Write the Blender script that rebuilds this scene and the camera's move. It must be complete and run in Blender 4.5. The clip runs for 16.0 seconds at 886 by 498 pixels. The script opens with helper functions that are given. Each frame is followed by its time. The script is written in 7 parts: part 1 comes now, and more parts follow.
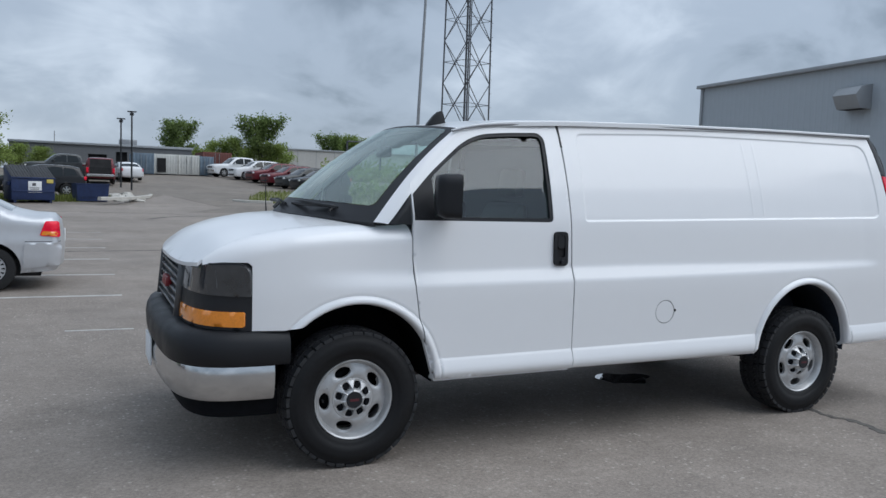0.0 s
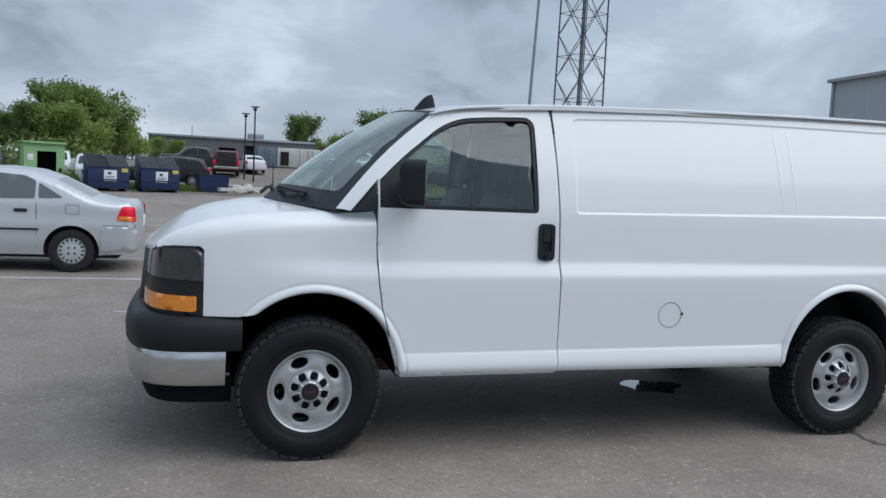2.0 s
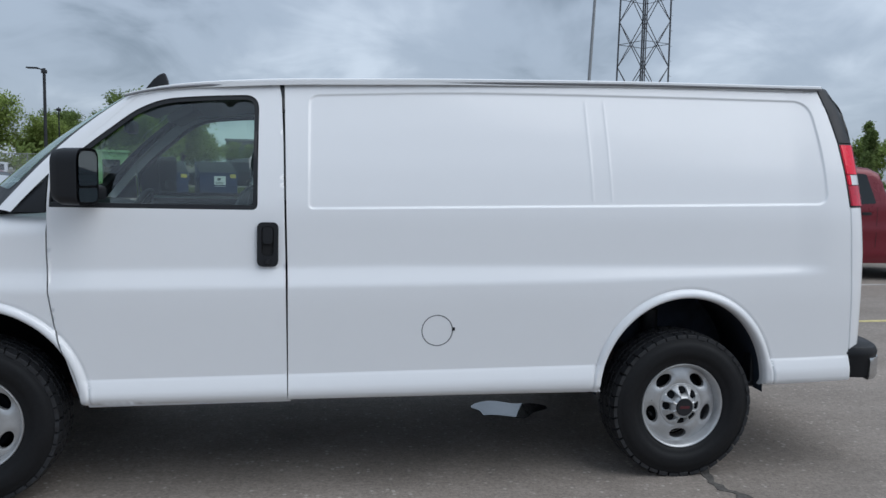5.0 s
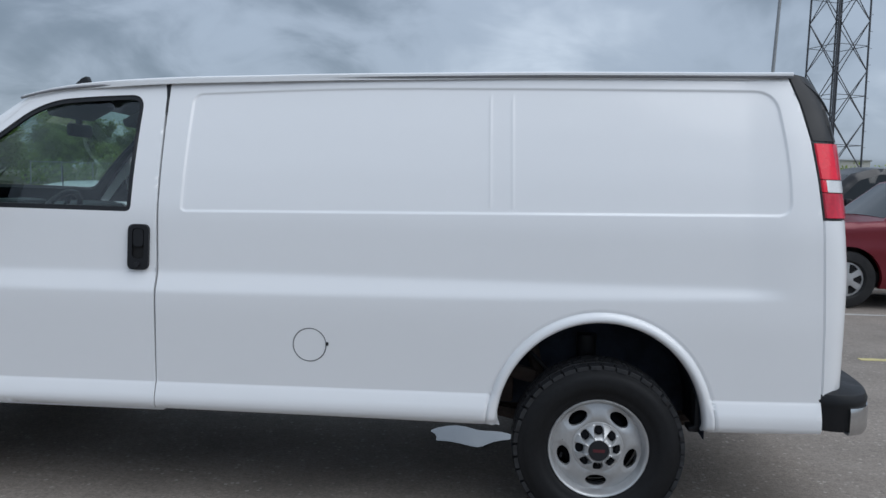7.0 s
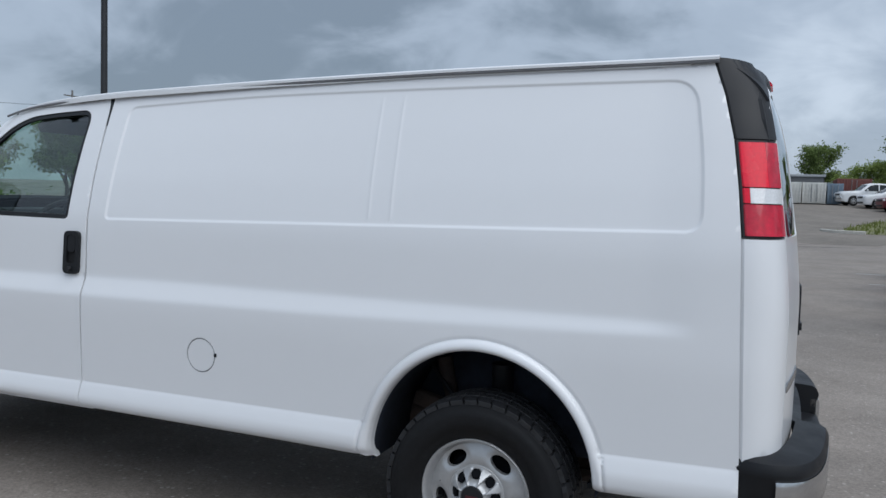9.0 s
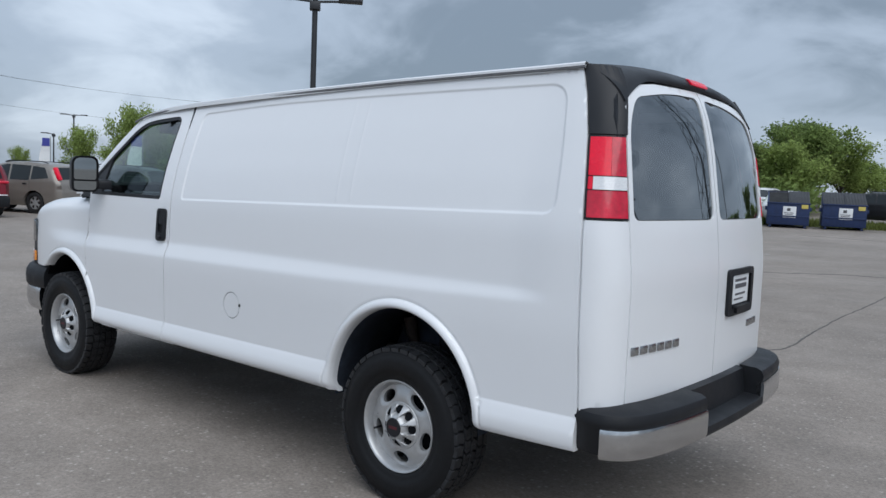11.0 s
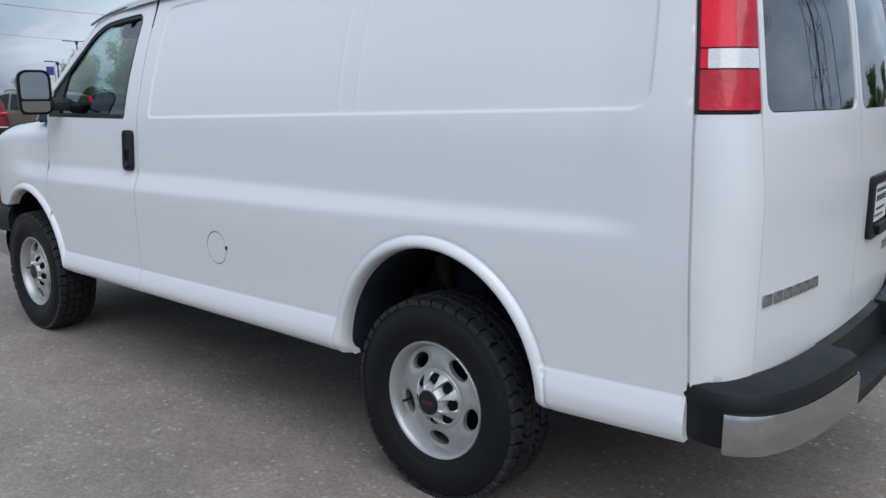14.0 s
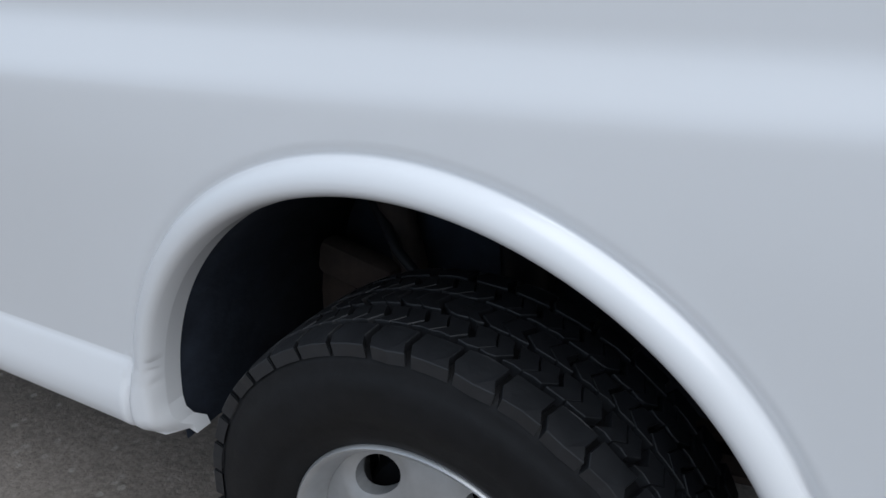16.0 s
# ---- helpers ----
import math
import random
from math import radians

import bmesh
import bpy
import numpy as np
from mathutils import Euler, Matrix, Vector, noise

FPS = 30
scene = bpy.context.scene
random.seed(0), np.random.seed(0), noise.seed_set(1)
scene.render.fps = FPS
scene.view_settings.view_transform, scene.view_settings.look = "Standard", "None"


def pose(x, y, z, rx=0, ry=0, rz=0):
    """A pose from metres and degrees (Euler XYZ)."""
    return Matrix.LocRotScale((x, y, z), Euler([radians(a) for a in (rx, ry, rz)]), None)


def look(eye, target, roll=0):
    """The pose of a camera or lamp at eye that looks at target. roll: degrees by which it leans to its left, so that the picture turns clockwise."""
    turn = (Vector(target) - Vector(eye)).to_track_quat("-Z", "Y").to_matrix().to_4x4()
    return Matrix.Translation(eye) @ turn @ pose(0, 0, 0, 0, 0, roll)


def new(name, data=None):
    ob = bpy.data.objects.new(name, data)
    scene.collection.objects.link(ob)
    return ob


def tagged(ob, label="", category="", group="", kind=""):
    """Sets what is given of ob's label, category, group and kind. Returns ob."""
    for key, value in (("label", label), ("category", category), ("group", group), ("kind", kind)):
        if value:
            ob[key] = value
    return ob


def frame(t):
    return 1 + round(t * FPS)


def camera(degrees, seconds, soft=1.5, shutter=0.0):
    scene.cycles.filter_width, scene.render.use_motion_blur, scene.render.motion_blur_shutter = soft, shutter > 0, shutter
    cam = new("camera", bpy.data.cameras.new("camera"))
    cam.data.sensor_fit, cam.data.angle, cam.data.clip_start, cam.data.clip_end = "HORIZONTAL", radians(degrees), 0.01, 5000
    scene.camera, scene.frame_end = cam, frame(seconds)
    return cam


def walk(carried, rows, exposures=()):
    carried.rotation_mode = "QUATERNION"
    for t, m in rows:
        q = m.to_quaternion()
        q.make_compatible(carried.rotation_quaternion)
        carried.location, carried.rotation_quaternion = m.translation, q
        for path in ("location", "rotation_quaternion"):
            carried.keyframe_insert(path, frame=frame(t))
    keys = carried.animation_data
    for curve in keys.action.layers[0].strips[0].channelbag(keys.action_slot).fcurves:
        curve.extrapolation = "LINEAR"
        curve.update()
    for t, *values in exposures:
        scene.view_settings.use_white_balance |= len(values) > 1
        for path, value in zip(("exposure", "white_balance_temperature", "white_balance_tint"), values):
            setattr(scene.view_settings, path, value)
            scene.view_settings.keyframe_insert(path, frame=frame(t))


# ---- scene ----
cam = camera(58.7, 16.0)
PATH = [
    (0, (-1.362, -5.027, 1.556), (-0.525, -3.218, 1.4), 2.0),
    (0.5, (-1.176, -5.153, 1.54), (-0.44, -3.3, 1.372), 2.0),
    (1, (-0.965, -5.231, 1.55), (-0.314, -3.348, 1.375), 2.4),
    (1.5, (-0.669, -5.179, 1.541), (-0.074, -3.277, 1.364), 2.7),
    (2, (-0.483, -5.097, 1.535), (0.066, -3.182, 1.358), 2.9),
    (2.5, (-0.251, -4.936, 1.544), (0.255, -3.01, 1.364), 2.6),
    (3, (0.049, -4.879, 1.539), (0.509, -2.942, 1.352), 2.2),
    (3.5, (0.388, -4.819, 1.544), (0.812, -2.874, 1.353), 1.7),
    (4, (0.739, -4.722, 1.55), (1.135, -2.772, 1.349), 1.2),
    (4.5, (1.093, -4.685, 1.56), (1.471, -2.731, 1.364), 1.3),
    (5, (1.529, -4.733, 1.555), (1.851, -2.768, 1.365), 1.3),
    (7.5, (3.391, -4.285, 1.537), (3.087, -2.316, 1.371), 1.7),
    (8, (3.817, -4.104, 1.585), (3.361, -2.164, 1.414), 1.6),
    (8.2, (3.929, -4.032, 1.564), (3.416, -2.105, 1.403), 1.6),
    (10.5, (5.581, -3.608, 1.529), (4.392, -2.006, 1.382), 2.4),
    (11, (5.923, -3.692, 1.543), (4.652, -2.157, 1.378), 2.4),
    (11.5, (6.206, -3.877, 1.525), (4.881, -2.39, 1.346), 2.5),
    (12, (6.342, -3.945, 1.541), (4.986, -2.488, 1.347), 2.2),
    (12.5, (6.282, -3.884, 1.527), (4.915, -2.439, 1.316), 1.8),
    (13, (6.025, -3.639, 1.521), (4.668, -2.189, 1.282), 1.1),
    (13.5, (5.673, -3.369, 1.492), (4.343, -1.905, 1.198), 0.4),
    (14, (5.252, -3.011, 1.477), (3.966, -1.527, 1.095), -0.3),
    (14.5, (4.866, -2.626, 1.434), (3.643, -1.121, 0.944), -1.1),
    (15, (4.499, -2.325, 1.382), (3.351, -0.799, 0.788), -2.0),
    (15.5, (4.209, -1.939, 1.360), (3.110, -0.448, 0.606), -4.4),
    (16, (3.873, -1.614, 1.246), (2.932, -0.065, 0.400), -2.3),
]
walk(cam, [(t, look(eye, target, roll)) for t, eye, target, roll in PATH], [(0, 0.0), (1.5, 0.05), (3, -0.05), (5, -0.03), (7.5, -0.10), (8.2, -0.10), (10.5, 0.03), (12.5, 0.06), (13.5, 0.01), (14, -0.02), (15, 0.10), (16, 0.05)])

# ---- world, sun, exposure ----
world = bpy.data.worlds.new("overcast_world")
scene.world = world
world.use_nodes = True
wn, wl = world.node_tree.nodes, world.node_tree.links
wn.clear()
w_out = wn.new("ShaderNodeOutputWorld")
w_bg = wn.new("ShaderNodeBackground")
w_sky = wn.new("ShaderNodeTexSky")
w_sky.sky_type = "NISHITA"
w_sky.sun_disc = False
w_sky.sun_elevation, w_sky.sun_rotation = radians(52), radians(120)
w_co = wn.new("ShaderNodeTexCoord")
w_sep = wn.new("ShaderNodeSeparateXYZ")
wl.new(w_co.outputs["Generated"], w_sep.inputs[0])


def wmath(op, a, b=None):
    n = wn.new("ShaderNodeMath")
    n.operation = op
    for i, v in enumerate((a, b)):
        if v is None:
            continue
        if isinstance(v, (int, float)):
            n.inputs[i].default_value = v
        else:
            wl.new(v, n.inputs[i])
    return n.outputs[0]


up = wmath("MAXIMUM", w_sep.outputs[2], 0.0)
flat = wmath("ADD", up, 0.40)
w_vec = wn.new("ShaderNodeCombineXYZ")
wl.new(wmath("DIVIDE", w_sep.outputs[0], flat), w_vec.inputs[0])
wl.new(wmath("DIVIDE", w_sep.outputs[1], flat), w_vec.inputs[1])


def wnoise(scale, detail, rough, offset, distort=0.0):
    m = wn.new("ShaderNodeMapping")
    m.inputs["Location"].default_value = offset
    wl.new(w_vec.outputs[0], m.inputs["Vector"])
    n = wn.new("ShaderNodeTexNoise")
    n.inputs["Scale"].default_value = scale
    n.inputs["Detail"].default_value = detail
    n.inputs["Roughness"].default_value = rough
    n.inputs["Distortion"].default_value = distort
    wl.new(m.outputs[0], n.inputs["Vector"])
    return n.outputs["Fac"]


clouds = wmath("ADD", wmath("MULTIPLY", wnoise(1.15, 5, 0.5, (3.1, 1.7, 0), 0.5), 0.66), wmath("MULTIPLY", wnoise(3.6, 5, 0.55, (8.2, 4.4, 0), 0.5), 0.34))
w_ramp = wn.new("ShaderNodeValToRGB")
wl.new(clouds, w_ramp.inputs[0])
w_ramp.color_ramp.interpolation = "EASE"
el = w_ramp.color_ramp.elements
el[0].position, el[0].color = 0.37, (0.252, 0.322, 0.412, 1)
el[1].position, el[1].color = 0.645, (0.735, 0.850, 1.0, 1)
mid = el.new(0.5)
mid.color = (0.468, 0.566, 0.702, 1)
# an overcast sky is about three times as bright overhead as at the horizon
gain = wmath("ADD", wmath("MULTIPLY", wmath("POWER", up, 0.9), 0.55), 0.80)
w_mul = wn.new("ShaderNodeMix")
w_mul.data_type, w_mul.blend_type = "RGBA", "MULTIPLY"
w_mul.inputs["Factor"].default_value = 1.0
wl.new(w_ramp.outputs[0], w_mul.inputs["A"])
w_gain = wn.new("ShaderNodeCombineColor")
for i in range(3):
    wl.new(gain, w_gain.inputs[i])
wl.new(w_gain.outputs[0], w_mul.inputs["B"])
w_low = wn.new("ShaderNodeMix")
w_low.data_type = "RGBA"
w_low.inputs["Factor"].default_value = 0.10
w_dim = wn.new("ShaderNodeMix")
w_dim.data_type, w_dim.blend_type = "RGBA", "MULTIPLY"
w_dim.inputs["Factor"].default_value = 1.0
w_dim.inputs["B"].default_value = (0.1, 0.1, 0.1, 1)
wl.new(w_sky.outputs[0], w_dim.inputs["A"])
wl.new(w_mul.outputs["Result"], w_low.inputs["A"])
wl.new(w_dim.outputs["Result"], w_low.inputs["B"])
wl.new(w_low.outputs["Result"], w_bg.inputs["Color"])
w_bg.inputs["Strength"].default_value = 1.0
wl.new(w_bg.outputs[0], w_out.inputs["Surface"])

sun_data = bpy.data.lights.new("sun", "SUN")
sun_data.energy, sun_data.angle, sun_data.color = 1.72, radians(62), (0.97, 0.985, 1.0)
sun = new("sun", sun_data)
sun.matrix_world = look((24, -14, 36), (0, 0, 0))

# ---- materials ----
MATS = {}


def mat(name, base, rough=0.5, metal=0.0, vary=0.12, grain=30.0, blotch=2.0, bump=0.0, coat=0.0, alpha_ior=None, transmission=0.0, random_tint=0.0, bump_scale=None, emit=None, spec=None, coat_rough=0.04):
    """A procedural surface: a base colour broken by grain and blotches, rougher and smoother spots, fine relief."""
    if name in MATS:
        return MATS[name]
    m = bpy.data.materials.new(name)
    MATS[name] = m
    m.use_nodes = True
    n, l = m.node_tree.nodes, m.node_tree.links
    b = n["Principled BSDF"]
    co = n.new("ShaderNodeTexCoord")
    fine, wide = n.new("ShaderNodeTexNoise"), n.new("ShaderNodeTexNoise")
    for t, s, d in ((fine, grain, 6), (wide, blotch, 4)):
        t.inputs["Scale"].default_value, t.inputs["Detail"].default_value, t.inputs["Roughness"].default_value = s, d, 0.62
        l.new(co.outputs["Object"], t.inputs["Vector"])
    mixn = n.new("ShaderNodeMath")
    mixn.operation = "ADD"
    l.new(fine.outputs["Fac"], mixn.inputs[0])
    l.new(wide.outputs["Fac"], mixn.inputs[1])
    rng = n.new("ShaderNodeMapRange")
    rng.inputs["From Min"].default_value, rng.inputs["From Max"].default_value = 0.6, 1.4
    rng.inputs["To Min"].default_value, rng.inputs["To Max"].default_value = 1 - vary, 1 + vary
    l.new(mixn.outputs[0], rng.inputs["Value"])
    val = rng.outputs[0]
    if random_tint:
        info = n.new("ShaderNodeObjectInfo")
        r2 = n.new("ShaderNodeMapRange")
        r2.inputs["To Min"].default_value, r2.inputs["To Max"].default_value = 1 - random_tint, 1 + random_tint
        l.new(info.outputs["Random"], r2.inputs["Value"])
        mm = n.new("ShaderNodeMath")
        mm.operation = "MULTIPLY"
        l.new(val, mm.inputs[0])
        l.new(r2.outputs[0], mm.inputs[1])
        val = mm.outputs[0]
    comb = n.new("ShaderNodeVectorMath")
    comb.operation = "SCALE"
    comb.inputs[0].default_value = base[:3]
    l.new(val, comb.inputs["Scale"])
    l.new(comb.outputs[0], b.inputs["Base Color"])
    rr = n.new("ShaderNodeMapRange")
    rr.inputs["From Min"].default_value, rr.inputs["From Max"].default_value = 0.3, 0.7
    rr.inputs["To Min"].default_value, rr.inputs["To Max"].default_value = max(0.0, rough * 0.8), min(1.0, rough * 1.2)
    l.new(wide.outputs["Fac"], rr.inputs["Value"])
    b.inputs["Roughness"].default_value = rough
    if vary > 0.01:
        l.new(rr.outputs[0], b.inputs["Roughness"])
    b.inputs["Metallic"].default_value = metal
    b.inputs["Coat Weight"].default_value = coat
    b.inputs["Coat Roughness"].default_value = coat_rough
    if spec is not None:
        b.inputs["Specular IOR Level"].default_value = spec
    if transmission:
        b.inputs["Transmission Weight"].default_value = transmission
    if alpha_ior:
        b.inputs["IOR"].default_value = alpha_ior
    if emit:
        b.inputs["Emission Color"].default_value = (*emit[:3], 1)
        b.inputs["Emission Strength"].default_value = emit[3]
    if bump:
        bn = n.new("ShaderNodeBump")
        bn.inputs["Strength"].default_value = 1.0
        bn.inputs["Distance"].default_value = bump
        src = fine
        if bump_scale:
            src = n.new("ShaderNodeTexNoise")
            src.inputs["Scale"].default_value, src.inputs["Detail"].default_value = bump_scale, 5
            l.new(co.outputs["Object"], src.inputs["Vector"])
        l.new(src.outputs["Fac"], bn.inputs["Height"])
        l.new(bn.outputs[0], b.inputs["Normal"])
    return m


def leafy(name, base):
    """Leaves: half of the light passes through."""
    m = bpy.data.materials.new(name)
    m.use_nodes = True
    n, l = m.node_tree.nodes, m.node_tree.links
    n.clear()
    out, mix = n.new("ShaderNodeOutputMaterial"), n.new("ShaderNodeMixShader")
    di, tr = n.new("ShaderNodeBsdfDiffuse"), n.new("ShaderNodeBsdfTranslucent")
    geo, sc, rg = n.new("ShaderNodeNewGeometry"), n.new("ShaderNodeVectorMath"), n.new("ShaderNodeMapRange")
    co, ns, ad = n.new("ShaderNodeTexCoord"), n.new("ShaderNodeTexNoise"), n.new("ShaderNodeMath")
    ns.inputs["Scale"].default_value = 0.8
    l.new(co.outputs["Object"], ns.inputs["Vector"])
    ad.operation = "ADD"
    l.new(geo.outputs["Random Per Island"], ad.inputs[0])
    l.new(ns.outputs["Fac"], ad.inputs[1])
    rg.inputs["From Min"].default_value, rg.inputs["From Max"].default_value = 0.3, 1.5
    rg.inputs["To Min"].default_value, rg.inputs["To Max"].default_value = 0.55, 1.5
    l.new(ad.outputs[0], rg.inputs["Value"])
    sc.operation = "SCALE"
    sc.inputs[0].default_value = base
    l.new(rg.outputs[0], sc.inputs["Scale"])
    l.new(sc.outputs[0], di.inputs["Color"])
    l.new(sc.outputs[0], tr.inputs["Color"])
    mix.inputs[0].default_value = 0.48
    l.new(di.outputs[0], mix.inputs[1])
    l.new(tr.outputs[0], mix.inputs[2])
    l.new(mix.outputs[0], out.inputs["Surface"])
    return m


def glass(name, tint, rough=0.0, ior=1.6, mirror=(0.93, 0.97, 1.0)):
    """Thin tinted automotive glass: part clear tint, part mirror by Fresnel."""
    if name in MATS:
        return MATS[name]
    m = bpy.data.materials.new(name)
    MATS[name] = m
    m.use_nodes = True
    n, l = m.node_tree.nodes, m.node_tree.links
    n.clear()
    out = n.new("ShaderNodeOutputMaterial")
    mix = n.new("ShaderNodeMixShader")
    tr, gl, lw = n.new("ShaderNodeBsdfTransparent"), n.new("ShaderNodeBsdfGlossy"), n.new("ShaderNodeLayerWeight")
    co, ns = n.new("ShaderNodeTexCoord"), n.new("ShaderNodeTexNoise")
    ns.inputs["Scale"].default_value = 3.0
    l.new(co.outputs["Object"], ns.inputs["Vector"])
    rg = n.new("ShaderNodeMapRange")
    rg.inputs["To Min"].default_value, rg.inputs["To Max"].default_value = rough, rough + 0.03
    l.new(ns.outputs["Fac"], rg.inputs["Value"])
    l.new(rg.outputs[0], gl.inputs["Roughness"])
    tr.inputs["Color"].default_value = (*tint, 1)
    gl.inputs["Color"].default_value = (*mirror, 1)
    # the same share of mirror from inside and outside
    f0 = ((ior - 1) / (ior + 1)) ** 2
    pw, ma = n.new("ShaderNodeMath"), n.new("ShaderNodeMath")
    pw.operation, ma.operation = "POWER", "MULTIPLY_ADD"
    l.new(lw.outputs["Facing"], pw.inputs[0])
    pw.inputs[1].default_value = 4.0
    l.new(pw.outputs[0], ma.inputs[0])
    ma.inputs[1].default_value, ma.inputs[2].default_value = 1 - f0, f0
    l.new(ma.outputs[0], mix.inputs[0])
    l.new(tr.outputs[0], mix.inputs[1])
    l.new(gl.outputs[0], mix.inputs[2])
    l.new(mix.outputs[0], out.inputs["Surface"])
    return m


M_WHITE = mat("white_paint", (0.79, 0.80, 0.815), 0.34, vary=0.008, grain=8, blotch=1.3, coat=0.7, coat_rough=0.13)
M_BLACKPL = mat("black_plastic", (0.0095, 0.0105, 0.0130), 0.50, vary=0.2, grain=400, blotch=6, bump=0.0004, spec=0.34)
M_TRIM = mat("black_trim", (0.014, 0.015, 0.018), 0.46, vary=0.15, grain=200, blotch=5, bump=0.0002, spec=0.35)
M_CHROME = mat("chrome", (0.66, 0.67, 0.69), 0.16, 1.0, vary=0.05, grain=12, blotch=3)
M_BUMPER = mat("satin_chrome", (0.58, 0.59, 0.60), 0.17, 1.0, vary=0.08, grain=20, blotch=3)
M_RUBBER = mat("tyre_rubber", (0.0070, 0.0073, 0.0085), 0.62, vary=0.45, grain=60, blotch=5, bump=0.0006, spec=0.28)
M_TREAD = mat("worn_tread_rubber", (0.0135, 0.0145, 0.0170), 0.52, vary=0.35, grain=50, blotch=8, bump=0.0008, spec=0.5)
# rear housings: a lighter, bluer copy of the underbody colour, with skylight painted in
M_WELL = mat("lit_wheel_well", (0.036, 0.044, 0.062), 0.85, vary=0.4, grain=16, blotch=4, bump=0.003, spec=0.2)
M_RIM = mat("silver_wheel_paint", (0.46, 0.465, 0.47), 0.34, 0.5, vary=0.12, grain=40, blotch=9)
# near-black: the deep shade under the van is put into this colour
M_DARK = mat("underbody_shade_black", (0.0045, 0.0052, 0.007), 0.95, vary=0.5, grain=20, blotch=4, bump=0.003, spec=0.15)
M_RUST = mat("rusty_chassis", (0.050, 0.036, 0.030), 0.9, vary=0.6, grain=18, blotch=6, bump=0.003)
M_RED = mat("red_lens", (0.86, 0.008, 0.04), 0.28, vary=0.15, grain=90, blotch=6, coat=0.25, spec=0.3, bump=0.0005, bump_scale=120)
M_RED2 = mat("ribbed_red_lens", (0.56, 0.008, 0.035), 0.2, vary=0.35, grain=40, blotch=12, coat=0.5, spec=0.4, bump=0.0012, bump_scale=60)
M_CLEARL = mat("clear_lens", (0.72, 0.73, 0.74), 0.10, vary=0.2, grain=120, blotch=8, coat=1.0)
M_AMBER = mat("amber_lens", (0.82, 0.26, 0.02), 0.14, vary=0.2, grain=90, blotch=14, coat=1.0, bump=0.0006, bump_scale=90)
M_HEAD = mat("dark_headlamp", (0.03, 0.033, 0.037), 0.06, vary=0.4, grain=8, blotch=12, coat=1.0)
M_GLASS = glass("van_glass", (0.66, 0.78, 0.73), 0.0, 1.8)
M_GLASS_W = glass("windshield_glass", (0.76, 0.92, 0.87), 0.0, 2.6, (0.90, 0.99, 0.94))
M_GLASS_R = glass("rear_glass", (0.12, 0.155, 0.16), 0.0, 2.6)
M_MIRROR = mat("mirror_glass", (0.33, 0.36, 0.375), 0.02, 1.0, vary=0.01)
M_SEAT = mat("grey_seat_vinyl", (0.055, 0.057, 0.062), 0.6, vary=0.2, grain=60, blotch=4, bump=0.001)
M_DASH = mat("dark_dash", (0.03, 0.032, 0.036), 0.7, vary=0.2, grain=120, blotch=3)
M_LINER = mat("grey_liner", (0.16, 0.165, 0.17), 0.85, vary=0.2, grain=80, blotch=3)
M_LOGO = mat("red_badge", (0.22, 0.014, 0.02), 0.3, vary=0.1)
M_CAPRED = mat("dull_red_cap_mark", (0.085, 0.012, 0.017), 0.5, vary=0.3, grain=90, blotch=30)
# flat grey for thin lines of shade: under the roof rail, round the filler door
M_SHADELINE = mat("grey_shade_line", (0.17, 0.175, 0.185), 0.6, vary=0.2, grain=30, blotch=4)
M_SIGN = mat("dull_chrome_letters", (0.40, 0.41, 0.42), 0.22, 0.9, vary=0.35, grain=60, blotch=25)
M_GRILLE = mat("grey_grille_bar", (0.11, 0.113, 0.118), 0.3, 0.5, vary=0.15)
M_HUB = mat("bright_hub_cover", (0.52, 0.525, 0.53), 0.40, 0.55, vary=0.08, grain=30, blotch=9)
M_PAPER = mat("white_paper", (0.74, 0.75, 0.76), 0.7, vary=0.06)
M_INK = mat("grey_ink", (0.09, 0.09, 0.10), 0.7, vary=0.1)


# ---- mesh helpers ----
def mesh_from(name, verts, faces, material, smooth=True, flat_from=None):
    me = bpy.data.meshes.new(name)
    me.from_pydata([tuple(map(float, v)) for v in verts], [], faces)
    me.validate()
    me.update()
    me.materials.append(material)
    flags = [smooth if flat_from is None or i < flat_from else False for i in range(len(me.polygons))]
    me.polygons.foreach_set("use_smooth", flags)
    return me


def part(name, data, material=None, parent=None, label="", m=None):
    """Links a mesh (or a bmesh) as one object, a part of parent."""
    if isinstance(data, bmesh.types.BMesh):
        me = bpy.data.meshes.new(name)
        data.to_mesh(me)
        data.free()
        me.materials.append(material)
        data = me
    elif material is not None and not data.materials:
        data.materials.append(material)
    ob = new(name, data)
    if parent is not None:
        ob.parent = parent
    if m is not None:
        ob.matrix_basis = m
    if label:
        tagged(ob, label)
    return ob


def thing(name, label, category, m=None, group="", kind=""):
    ob = new(name)
    ob.empty_display_size = 0.2
    if m is not None:
        ob.matrix_basis = m
    return tagged(ob, label, category, group, kind)


def smooth_by_angle(me, deg=35):
    me.polygons.foreach_set("use_smooth", [True] * len(me.polygons))
    bm = bmesh.new()
    bm.from_mesh(me)
    lim = radians(deg)
    for e in bm.edges:
        if len(e.link_faces) == 2 and e.calc_face_angle(0) > lim:
            e.smooth = False
    bm.to_mesh(me)
    bm.free()
    return me


def box_bm(sx, sy, sz, bevel=0.0, seg=2, at=(0, 0, 0)):
    bm = bmesh.new()
    bmesh.ops.create_cube(bm, size=1.0, matrix=Matrix.Translation(at) @ Matrix.Diagonal((sx, sy, sz, 1)))
    if bevel:
        bmesh.ops.bevel(bm, geom=list(bm.edges), offset=bevel, segments=seg, profile=0.5, affect="EDGES")
    return bm


